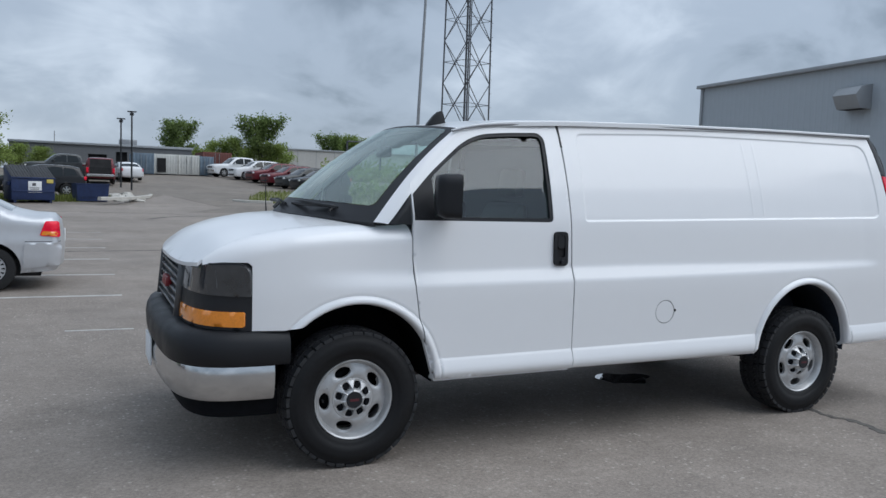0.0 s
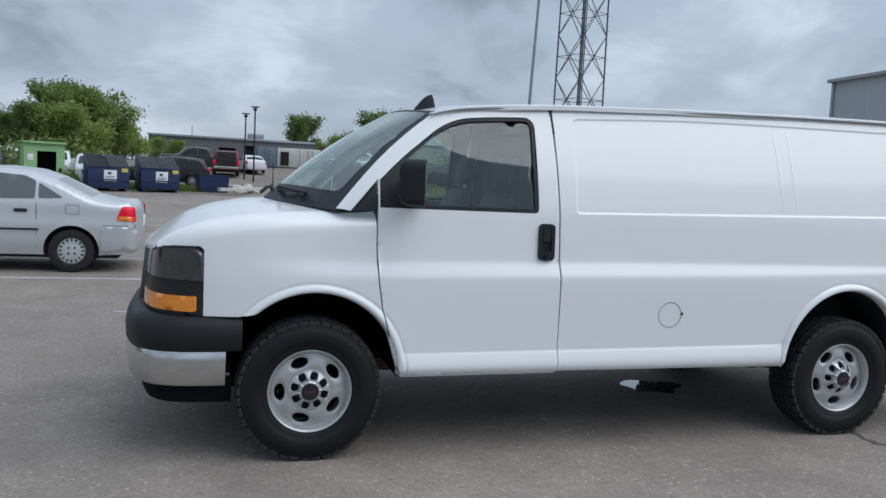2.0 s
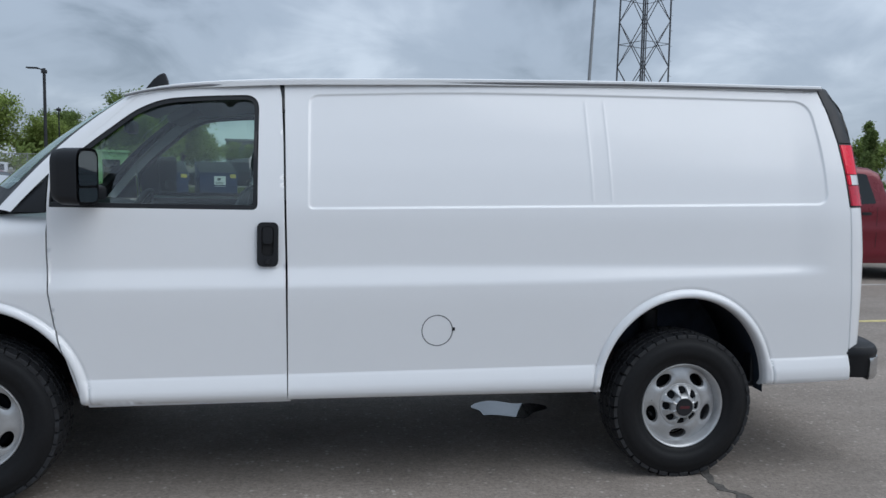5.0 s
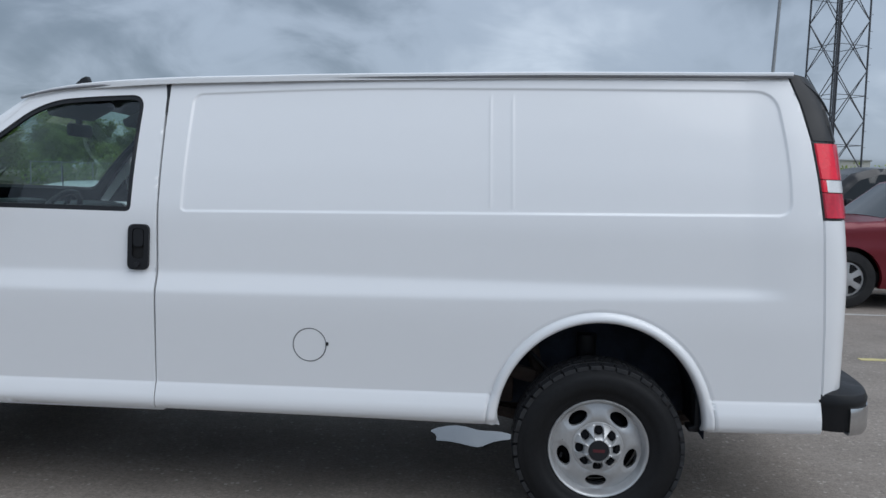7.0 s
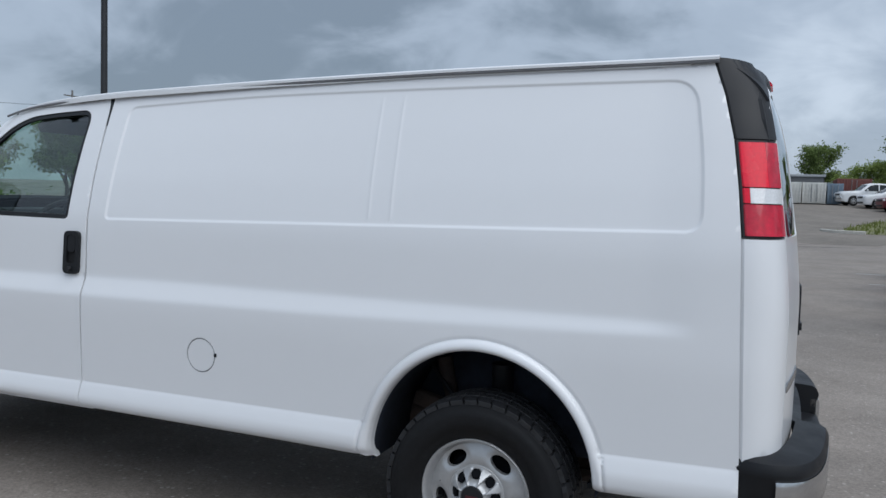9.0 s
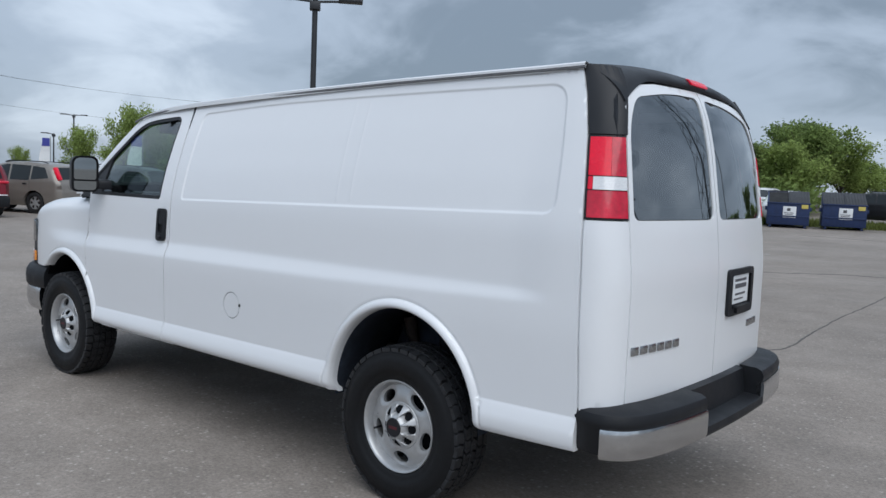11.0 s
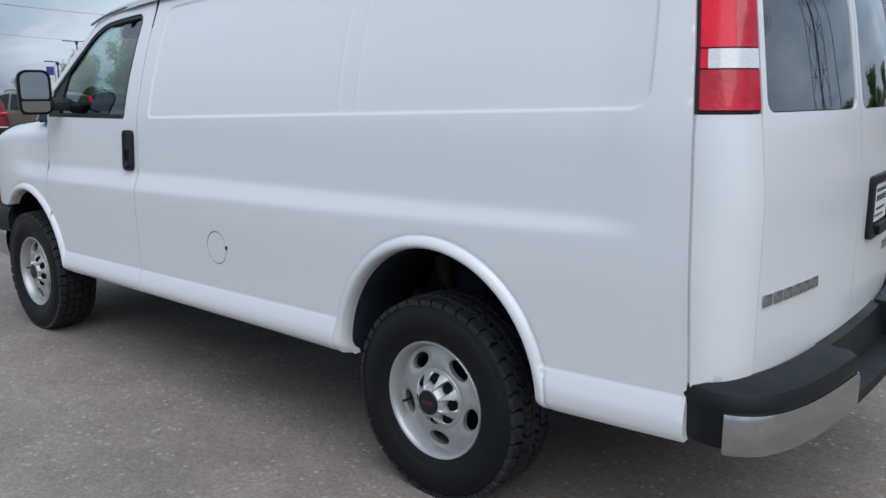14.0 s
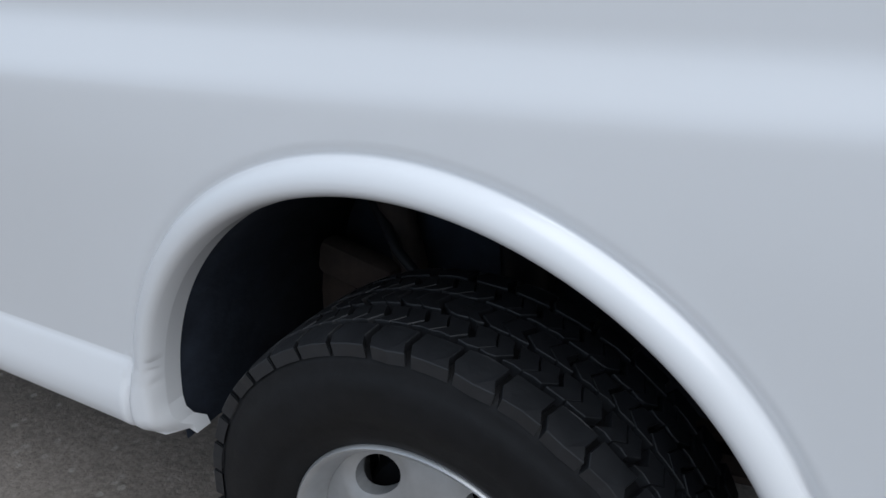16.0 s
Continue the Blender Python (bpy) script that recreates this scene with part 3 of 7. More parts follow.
def on_wing(x, v):
    zs = shoulder_z(x)
    w = side_w(x, np.minimum(v, zs), False)
    base = zs - R_SH
    a = np.clip((v - base) / R_SH, 0, np.pi / 2)
    y = np.where(v > base, Y_BON + (w - Y_BON) * np.cos(a) ** 0.9, w)
    z = np.where(v > base, base + R_SH * np.sin(a), v)
    return np.stack([x, -y, z], 1)


def wing_top(x):
    return float(shoulder_z(x)) - R_SH + R_SH * np.pi / 2 - 0.001


wing_loop = [(-0.548, 0.795), (-0.372, 0.795)] + [p for p in arch_points("front", 60)[::-1] if p[1] > 0.80 or p[0] > 0] + [(0.4725, 0.476)] + GAP_F + [(0.330, wing_top(0.33))]
wing_loop += [(x, wing_top(x)) for x in np.linspace(0.25, -0.785, 22)] + [(-0.785, 1.140), (-0.70, 1.150), (-0.57, 1.152), (-0.550, 1.135)]
wing_me = patch_mesh("front_wing", [wing_loop], on_wing, 0.018, M_WHITE, (0, 0.03, -0.004), (0, -1, 0.3), extra=[p for p in CREASE if p[1] < 0.99])
both("front_wing", wing_me, "white front wing with a flared wheel arch")


def bonnet_lift(x, y):
    zs = shoulder_z(x)
    z = zs + 0.045 * (1 - (y / Y_BON) ** 2)
    return np.stack([x, y, z], 1)


bon_front = [(-0.884 + 0.075 * (abs(y) / 0.79) ** 2.6, y) for y in np.linspace(-0.798, 0.798, 30)]
bon_back = [(-0.215 + 0.34 * (abs(y) / 0.79) ** 2, y) for y in np.linspace(0.798, -0.798, 24)]
bon_me = patch_mesh("bonnet", [bon_front + bon_back], bonnet_lift, 0.03, M_WHITE, (0, 0, -0.02), (0, 0, 1))
part("bonnet", bon_me, None, van, "white bonnet")

# windscreen, pillars and cowl


def screen_lift(s, t):
    t = np.asarray(t)
    x = (-0.215 + 0.325 * s * s) * (1 - t) + (0.585 + 0.095 * s * s) * t
    y = s * (0.905 * (1 - t) + 0.735 * t)
    z = (1.388 - 0.020 * s * s) * (1 - t) + (1.975 - 0.040 * s * s) * t + 0.035 * np.sin(np.pi * t)
    return np.stack([x - 0.01 * np.sin(np.pi * t), y, z], 1)


scr_in = rounded([(-0.93, 0.13), (0.93, 0.13), (0.93, 0.965), (-0.93, 0.965)], 0.05)
scr = part("windscreen", patch_mesh("windscreen", [scr_in], screen_lift, 0.08, M_GLASS_W, (0, 0, 0), (-1, 0, 1)), None, van, "green-tinted windscreen")
scr.visible_shadow = False
part("screen_surround", patch_mesh("screen_surround", [[(-1, 0.0), (1, 0.0), (1, 1.0), (-1, 1.0)], scr_in], lambda s, t: screen_lift(s, t) + np.array([0.002, 0, -0.002]), 0.05, M_TRIM, (0.012, 0, -0.02), (-1, 0, 1)), None, van)


def pillar_edge(t):
    p = screen_lift(np.full(1, -1.0), np.full(1, t))[0]
    return p


def strip(name, inner, outer, material, seg=3, bulge=0.012):
    """A strip between two rows of points, slightly domed."""
    verts, faces, k = [], [], seg + 1
    for a, b in zip(inner, outer):
        for j in range(k):
            f = j / seg
            p = np.array(a) * (1 - f) + np.array(b) * f
            p = p + np.array([-0.3, -0.8, 0.5]) * bulge * 4 * f * (1 - f)
            verts.append(p)
    for i in range(len(inner) - 1):
        for j in range(seg):
            a = i * k + j
            faces.append((a, a + 1, a + 1 + k, a + k))
    return mesh_from(name, verts, faces, material)


ts = np.linspace(0.0, 1.0, 14)
inner = [pillar_edge(t) + np.array([0.004, -0.002, 0.002]) for t in ts]
outer = []
for t in ts:
    x = 0.186 + t * (0.700 - 0.186)
    z = 1.362 + t * (1.910 - 1.362) + 0.02 * math.sin(math.pi * t)
    outer.append(np.array([x, -float(side_w(np.array([x]), np.array([z]), False)[0]) - 0.001, z]))
both("pillar", strip("pillar", inner, outer, M_WHITE, 4, 0.006), "white windscreen pillar")
tri_me = patch_mesh("quarter_panel", [[(0.190, 1.362), (0.329, 1.362), (0.329, 1.52)]], on_plain_side(-0.004), 0.04, M_TRIM, (0, 0.02, 0))
both("quarter_panel", tri_me, "black corner panel under the windscreen pillar")
part("cowl", patch_mesh("cowl", [[(-0.215 + 0.34 * (abs(y) / 0.79) ** 2 + 0.006, y) for y in np.linspace(-0.80, 0.80, 24)] + [(-0.10 + 0.32 * (abs(y) / 0.79) ** 2, y) for y in np.linspace(0.80, -0.80, 24)]], lambda x, y: np.stack([x, y, 1.365 + 0.02 * (1 - (y / 0.8) ** 2) + 0 * x], 1), 0.05, M_BLACKPL, (0, 0, -0.05), (0, 0, 1)), None, van)
for y0, y1 in ((-0.62, -0.10), (0.0, 0.52)):
    w = part("wiper", tube_mesh("wiper", [(-0.235 + 0.3 * (y0 / 0.8) ** 2, y0, 1.412), (-0.20 + 0.3 * (y0 / 0.8) ** 2, y0 + 0.02, 1.445), (-0.155, (y0 + y1) / 2, 1.450), (-0.14, y1, 1.448)], 0.011, M_TRIM, 8), None, van, "black windscreen wiper")
    part("blade", tube_mesh("blade", [(-0.175 + 0.25 * (y0 / 0.8) ** 2, y0 - 0.06, 1.44), (-0.15, (y0 + y1) / 2, 1.462), (-0.12, y1 + 0.1, 1.452)], 0.008, M_RUBBER, 6), None, w)

# roof with its drip rails


def roof_lift(s, t):
    x0, x1 = 0.592 + 0.095 * s * s, 4.335 - 0.105 * np.abs(s) ** 2.2
    x = x0 + (x1 - x0) * t
    half = soft(x, [0.5, 0.7, 1.1, 4.0, 4.4], [0.735, 0.745, 0.783, 0.770, 0.745])
    zr = rail_z(np.maximum(x, 0.66))
    z = zr - 0.004 + 0.048 * (1 - np.abs(s) ** 2.4) - 0.02 * sstep(x, 4.1, 4.4) * (1 - s * s)
    return np.stack([x, s * half, z], 1)


roof_me = patch_mesh("roof", [[(-1, 0), (1, 0), (1, 1), (-1, 1)]], roof_lift, 0.03, M_WHITE, (0, 0, -0.02), (0, 0, 1))
part("roof", roof_me, None, van, "white steel roof")
rail_pts = []
for x in np.linspace(0.64, 4.235, 48):
    y = -float(side_w(np.array([x]), np.array([float(rail_z(x)) - 0.012]), False)[0])
    rail_pts.append((x, y, float(rail_z(x))))
rv, rf = [], []
RP = [(0.010, 0.006), (-0.012, 0.008), (-0.020, 0.002), (-0.020, -0.008), (-0.013, -0.009), (-0.012, -0.003), (0.004, -0.006)]
for x, y, z in rail_pts:
    grow = float(sstep(x, 0.66, 1.15))
    rv += [(x, y + a * (0.15 + 0.85 * grow), z - 0.004 * (1 - grow) + b * (0.3 + 0.7 * grow)) for a, b in RP]
k = len(RP)
for i in range(len(rail_pts) - 1):
    for j in range(k):
        a, b = i * k + j, i * k + (j + 1) % k
        rf.append((a, b, b + k, a + k))
rail_me = smooth_by_angle(mesh_from("drip_rail", rv, rf, M_WHITE), 30)
both("drip_rail", rail_me, "white rolled roof rail")
# an added grey tube paints the shade on the rail's underside
gut = []
for x, y, z in rail_pts:
    gut.append((x, y - 0.013, z - 0.014))
both("seal", tube_mesh("seal", gut, 0.0060, M_SHADELINE, 6))
# shark-fin aerial
fin = [(-0.09, 0.0), (-0.075, 0.022), (-0.03, 0.066), (0.0, 0.086), (0.025, 0.092), (0.034, 0.06), (0.040, 0.018), (0.075, 0.012), (0.085, 0.0)]
fin_me = prism("aerial", [(x * 1.05, z * 1.08) for x, z in fin], -0.022, 0.022, M_BLACKPL, 0.006)
part("aerial", fin_me, None, van, "black shark-fin roof aerial", Matrix.Translation((0.735, -0.36, 1.965)) @ Euler((0, radians(-6), 0)).to_matrix().to_4x4())

# mast aerial on the far wing
rod = part("mast_aerial", tube_mesh("mast_aerial", [(-0.10, 0.86, 1.33), (-0.105, 0.86, 1.42), (-0.108, 0.86, 1.60)], 0.0035, M_TRIM, 8, radii=[0.006, 0.004, 0.003]), None, van, "short thin black mast aerial")
part("aerial_base", revolve("aerial_base", [(0.0, 0.035), (0.010, 0.035), (0.022, 0.012), (0.026, 0.0)], M_TRIM, 16, "z"), None, rod, "", Matrix.Translation((-0.10, 0.86, 1.315)))

# nose: lamps, grille, bumper
NOSE = spline([(-0.545, -0.932), (-0.66, -0.912), (-0.77, -0.845), (-0.835, -0.70), (-0.862, -0.45), (-0.872, 0.0)], 60)
_d = np.r_[0, np.cumsum(np.linalg.norm(np.diff(NOSE, axis=0), axis=1))]


def nose_lift(proud, tilt=0.10):
    def f(u, z):
        x, y = np.interp(u, _d, NOSE[:, 0]), np.interp(u, _d, NOSE[:, 1])
        tx, ty = np.interp(u, _d, np.gradient(NOSE[:, 0], _d)), np.interp(u, _d, np.gradient(NOSE[:, 1], _d))
        nx, ny = -ty, tx
        s = np.where(nx * x + ny * y > 0, 1, -1) / np.hypot(nx, ny)
        back = tilt * np.maximum(z - 0.85, 0) * np.clip(u / 0.35, 0, 1)
        return np.stack([x + s * nx * proud + back, y + s * ny * proud + 0 * z, z], 1)
    return f


u_lamp = float(np.interp(-0.52, NOSE[::1, 1], _d))
lamp_loop = rounded([(0.0, 0.796), (u_lamp, 0.812), (u_lamp, 1.135), (0.012, 1.150)], [0.02, 0.03, 0.03, 0.085])
amber_loop = rounded([(0.046, 0.815), (u_lamp - 0.03, 0.830), (u_lamp - 0.03, 0.906), (0.046, 0.895)], 0.012)
lens_loop = rounded([(0.012, 0.975), (u_lamp - 0.012, 0.992), (u_lamp - 0.012, 1.128), (0.020, 1.142)], [0.012, 0.012, 0.02, 0.075])
for flip in (False, True):
    f = (lambda me: mirrored(me)) if flip else (lambda me: me)
    unit = part("headlight_unit", f(patch_mesh("headlight_unit", [lamp_loop], nose_lift(0.004), 0.03, M_TRIM, (0.04, 0.03, 0), (-1, -1, 0))), None, van, "black headlight surround")
    part("headlight", f(patch_mesh("headlight", [lens_loop], nose_lift(0.014), 0.02, M_HEAD, (0.02, 0.015, 0), (-1, -1, 0))), None, unit, "smoked headlight lens")
    part("turn_signal", f(patch_mesh("turn_signal", [amber_loop], nose_lift(0.012), 0.02, M_AMBER, (0.02, 0.015, 0), (-1, -1, 0))), None, unit, "amber turn signal")
    part("bulb_shield", f(patch_mesh("bulb_shield", [rounded([(0.185, 1.02), (0.189, 1.02), (0.204, 1.11), (0.200, 1.11)], 0.0)], nose_lift(0.0155), 0.02, M_GRILLE, (0.004, 0.004, 0), (-1, -1, 0))), None, unit)
grille = part("grille", prism("grille", [(-0.80, 0.80), (-0.872, 0.82), (-0.842, 1.09), (-0.78, 1.12)], -0.50, 0.50, M_TRIM, 0.01), None, van, "black grille with bright bars")
for i in range(6):
    z = 0.855 + 0.042 * i
    part("bar", prism("bar", [(-0.887 + 0.11 * (z - 0.85), z - 0.008), (-0.889 + 0.11 * (z - 0.85), z + 0.002), (-0.85, z + 0.008), (-0.85, z - 0.008)], -0.47, 0.47, M_GRILLE, 0.002), None, grille)
for y0 in (-0.506, 0.490):
    part("end_bar", prism("end_bar", [(-0.895, 0.815), (-0.868, 1.105), (-0.82, 1.105), (-0.85, 0.815)], y0, y0 + 0.016, M_GRILLE, 0.003), None, grille)
for y0 in (-0.105, -0.030, 0.045):
    part("badge", prism("badge", [(-0.900, 0.930), (-0.894, 0.985), (-0.86, 0.985), (-0.868, 0.930)], y0, y0 + 0.062, M_LOGO, 0.004), None, grille, "red badge block")

PLAN_F = spline([(-0.352, -0.962), (-0.52, -0.968), (-0.70, -0.948), (-0.83, -0.875), (-0.915, -0.72), (-0.952, -0.45), (-0.965, 0), (-0.952, 0.45), (-0.915, 0.72), (-0.83, 0.875), (-0.70, 0.948), (-0.52, 0.968), (-0.352, 0.962)], 90)[::-1]
bumper = part("front_bumper", sweep("front_bumper", PLAN_F, [(-0.06, 0.616), (0.0, 0.616), (0.012, 0.634), (0.016, 0.700), (0.010, 0.742), (-0.008, 0.776), (-0.04, 0.797), (-0.14, 0.808)], M_BLACKPL), None, van, "black-topped front bumper")
part("chrome_bar", sweep("chrome_bar", PLAN_F[4:-4], [(-0.05, 0.440), (-0.022, 0.432), (-0.004, 0.455), (0.008, 0.52), (0.008, 0.58), (0.000, 0.613), (-0.05, 0.613)], M_BUMPER), None, bumper, "bright metal bumper face")
part("air_dam", sweep("air_dam", PLAN_F[3:-3] * np.array([0.97, 0.965]), [(-0.12, 0.335), (-0.085, 0.318), (-0.060, 0.325), (-0.042, 0.365), (-0.038, 0.46), (-0.09, 0.46)], M_DARK), None, bumper)
box("plate", (0.012, 0.31, 0.16), (-0.983, 0, 0.55), M_PAPER, bumper, 0.003, "white front plate")

# tail
def lean(z):
    return soft(z, [0.5, 1.2, 1.445, 1.78, 1.95, 2.06, 2.14], [0.0, 0.0, -0.026, -0.078, -0.122, -0.175, -0.25])


def rear_x(y, z):
    return 4.567 - 0.052 * (np.abs(y) / 0.79) ** 2.2 + lean(z)


def door_y(z):
    return soft(z, [0.5, 1.45, 1.78, 2.0, 2.08], [0.800, 0.800, 0.775, 0.700, 0.665])


def on_back(proud):
    return lambda y, z: np.stack([rear_x(y, z) + proud, y, z], 1)


def on_corner(proud):
    def f(u, z):
        xs = ramp(z, [0.514, 0.75, 1.1, 1.447, 1.62, 1.786, 1.95, 2.06, 2.10], [4.390, 4.382, 4.366, 4.350, 4.331, 4.307, 4.266, 4.226, 4.205])
        ys = side_w(xs, z, False) - 0.001
        yd = np.minimum(door_y(z), ys - 0.02)
        xd = rear_x(yd, z)
        ax, ay, bx, by, cx, cy = xs, -ys, xd - 0.030, -ys + 0.012, xd, -yd
        x = (1 - u) ** 2 * ax + 2 * u * (1 - u) * bx + u * u * cx
        y = (1 - u) ** 2 * ay + 2 * u * (1 - u) * by + u * u * cy
        return np.stack([x + 0.7 * proud, y - 0.7 * proud, z], 1)
    return f


DIN = (-0.02, 0.02, 0)
corner_me = patch_mesh("rear_corner", [[(0.032, 0.648), (0.980, 0.655), (0.980, 1.443), (0.032, 1.443)]], on_corner(0), 0.05, M_WHITE, DIN, (1, -1, 0))
both("rear_corner", corner_me, "white rear corner panel")
cap_me = patch_mesh("corner_cap", [[(0.02, 1.790), (1.04, 1.790), (1.04, 2.075), (0.02, 2.09)]], on_corner(0.002), 0.04, M_TRIM, DIN, (1, -1, 0))
both("corner_cap", cap_me, "black corner cap over the rear lamp")
for flip in (False, True):
    f = (lambda me: mirrored(me)) if flip else (lambda me: me)
    lamp = part("rear_lamp", f(patch_mesh("rear_lamp", [[(0.02, 1.447), (0.985, 1.447), (0.985, 1.786), (0.02, 1.786)]], on_corner(-0.002), 0.08, M_TRIM, DIN, (1, -1, 0))), None, van, "tall red rear lamp")
    for nm, u0, z0, z1, m_, lab in (("brake_lens", 0.05, 1.622, 1.778, M_RED, "red lens"), ("marker_lens", 0.56, 1.622, 1.778, M_RED2, "darker ribbed red lens"), ("reverse_lens", 0.15, 1.566, 1.618, M_CLEARL, "clear reversing lens"), ("side_lens", 0.05, 1.566, 1.618, M_RED, ""), ("tail_lens", 0.05, 1.455, 1.562, M_RED2, "red lens")):
        u1 = {"side_lens": 0.145, "brake_lens": 0.555}.get(nm, 0.965)
        part(nm, f(patch_mesh(nm, [rounded([(u0, z0), (u1, z0), (u1, z1), (u0, z1)], 0.008, 3)], on_corner(0.006), 0.03, m_, (-0.008, 0.008, 0), (1, -1, 0))), None, lamp, lab)
half_loop = [(-0.004, 0.668), (-0.40, 0.664), (-0.796, 0.660)] + [(-float(door_y(z)) + 0.004, z) for z in np.linspace(0.75, 1.86, 16)] + [(-0.742, 1.905), (-0.690, 1.972), (-0.60, 2.012), (-0.45, 2.032), (-0.004, 2.048)]
pane_r = rounded([(-0.036, 1.446), (-0.768, 1.446), (-0.744, 1.78), (-0.716, 1.86), (-0.652, 1.955), (-0.35, 2.004), (-0.036, 2.014)], [0.045, 0.045, 0.1, 0.1, 0.07, 0.2, 0.05], 8)
frit = inset(pane_r, 0.05)
rd_me = patch_mesh("rear_door", [half_loop, pane_r], on_back(0), 0.025, M_WHITE, (-0.03, 0, 0), (1, 0, 0))
rp_me = patch_mesh("rear_pane", [inset(pane_r, 0.003)], on_back(-0.006), 0.05, M_GLASS_R, (0, 0, 0), (1, 0, 0))
fr_me = patch_mesh("pane_border", [inset(pane_r, 0.004), frit], on_back(-0.014), 0.04, M_TRIM, (0, 0, 0), (1, 0, 0))
rear_l = part("rear_door", rd_me, None, van, "white rear door with a tinted window")
rear_r = part("rear_door", mirrored(rd_me), None, van)
for d, flip in ((rear_l, False), (rear_r, True)):
    part("rear_pane", mirrored(rp_me) if flip else rp_me, None, d).visible_shadow = False
    part("pane_border", mirrored(fr_me) if flip else fr_me, None, d)
seal_out = [(-0.004, 2.085), (-0.45, 2.070), (-0.62, 2.052), (-0.715, 2.008), (-0.770, 1.935), (-0.795, 1.86), (-0.806, 1.78)]
seal_in = [(-0.750, 1.78), (-0.735, 1.86), (-0.715, 1.905), (-0.672, 1.955), (-0.59, 1.995), (-0.45, 2.015), (-0.004, 2.030)]
both("door_seal", patch_mesh("door_seal", [seal_out + seal_in], on_back(-0.016), 0.05, M_TRIM, (-0.02, 0, 0), (1, 0, 0)), "black seal round the rear doors")
# plate recess on the right-hand rear door
holder = part("plate_holder", patch_mesh("plate_holder", [rounded([(0.110, 0.974), (0.506, 0.974), (0.506, 1.204), (0.110, 1.204)], 0.03), rounded([(0.155, 1.008), (0.462, 1.008), (0.462, 1.174), (0.155, 1.174)], 0.02)], on_back(0.016), 0.025, M_BLACKPL, (-0.03, 0, 0), (1, 0, 0)), None, rear_r, "black plate holder")
part("plate_back", patch_mesh("plate_back", [rounded([(0.15, 1.0), (0.47, 1.0), (0.47, 1.185), (0.15, 1.185)], 0.02)], on_back(0.003), 0.06, M_TRIM, (0, 0, 0), (1, 0, 0)), None, holder)
part("plate_card", patch_mesh("plate_card", [[(0.190, 1.030), (0.430, 1.030), (0.435, 1.172), (0.185, 1.172)]], on_back(0.008), 0.06, M_PAPER, (-0.004, 0, 0), (1, 0, 0)), None, holder, "white dealer plate card")
for z0, z1, a, b in ((1.14, 1.153, 0.21, 0.39), (1.106, 1.128, 0.215, 0.395), (1.072, 1.082, 0.22, 0.38), (1.048, 1.056, 0.205, 0.35)):
    part("print_bar", patch_mesh("print_bar", [[(a, z0), (b, z0), (b, z1), (a, z1)]], on_back(0.0095), 0.05, M_INK, (-0.001, 0, 0), (1, 0, 0)), None, holder)
part("latch_handle", patch_mesh("latch_handle", [rounded([(0.20, 0.985), (0.43, 0.985), (0.43, 1.022), (0.20, 1.022)], 0.012)], on_back(0.030), 0.03, M_BLACKPL, (-0.03, 0, 0), (1, 0, 0)), None, holder)


yl = -0.785
for k in range(6):
    y = yl + 0.030 + 0.065 * k
    ang = math.atan2(float(rear_x(np.array(y - 0.02), 0.92)) - float(rear_x(np.array(y + 0.02), 0.92)), 0.04)
    box("badge", (0.007, 0.052, 0.035), (float(rear_x(np.array(y), 0.92)) + 0.003, y, 0.917), M_SIGN, rear_l, 0.002, "plain dull chrome badge block", (0, 0, math.degrees(ang)))
for k in range(3):
    y = 0.50 + 0.062 * k
    box("badge", (0.006, 0.050, 0.036), (float(rear_x(np.array(y), 0.92)) + 0.003, y, 0.905), M_SIGN, rear_r, 0.002, "small chrome badge")

# black header over the doors, with the high brake lamp


def header_lift(s, v):
    top = roof_lift(s, np.ones_like(s))
    y = s * 0.74
    z0 = 2.050 - 0.10 * np.clip((np.abs(s) - 0.60) / 0.40, 0, 1) ** 2 - 0.02 * np.abs(s) ** 2
    x0 = rear_x(y, z0) + 0.006
    p = np.stack([x0, y, z0], 1)
    f = v[:, None]
    q = p * (1 - f) + (top + np.array([0, 0, 0.004])) * f
    q[:, 0] += 0.030 * np.sin(np.pi * v)
    return q


part("rear_header", patch_mesh("rear_header", [[(-1.0, 0), (1.0, 0), (1.0, 1), (-1.0, 1)]], header_lift, 0.05, M_TRIM, (-0.02, 0, 0), (1, 0, 0.5)), None, van, "black rear header trim")
part("high_brake_lamp", patch_mesh("high_brake_lamp", [rounded([(-0.13, 0.25), (0.13, 0.25), (0.13, 0.72), (-0.13, 0.72)], 0.05)], lambda s, v: header_lift(s, v) + np.array([0.008, 0, 0.004]), 0.04, M_RED, (-0.01, 0, 0), (1, 0, 0.5)), None, van, "red high brake lamp")

# rear bumper
PLAN_R = spline([(4.372, -0.945), (4.45, -0.968), (4.53, -0.955), (4.602, -0.885), (4.655, -0.72), (4.688, -0.42), (4.700, 0.0), (4.688, 0.42), (4.655, 0.72), (4.602, 0.885), (4.53, 0.955), (4.45, 0.968), (4.372, 0.945)], 120)
arc = np.r_[0, np.cumsum(np.linalg.norm(np.diff(PLAN_R, axis=0), axis=1))]
i0, i1 = int(np.argmin(np.abs(PLAN_R[:60, 1] + 0.385))), 120 - int(np.argmin(np.abs(PLAN_R[:60, 1] + 0.385)))
rb = part("rear_bumper", sweep("rear_bumper", PLAN_R[: i0 + 1], [(-0.10, 0.515), (-0.015, 0.508), (-0.006, 0.53), (-0.006, 0.610), (0.0, 0.622), (0.004, 0.645), (-0.008, 0.672), (-0.03, 0.684), (-0.12, 0.690)], M_BLACKPL), None, van, "black rear step bumper with bright faces", Matrix.Translation((0, 0, 0.016)))
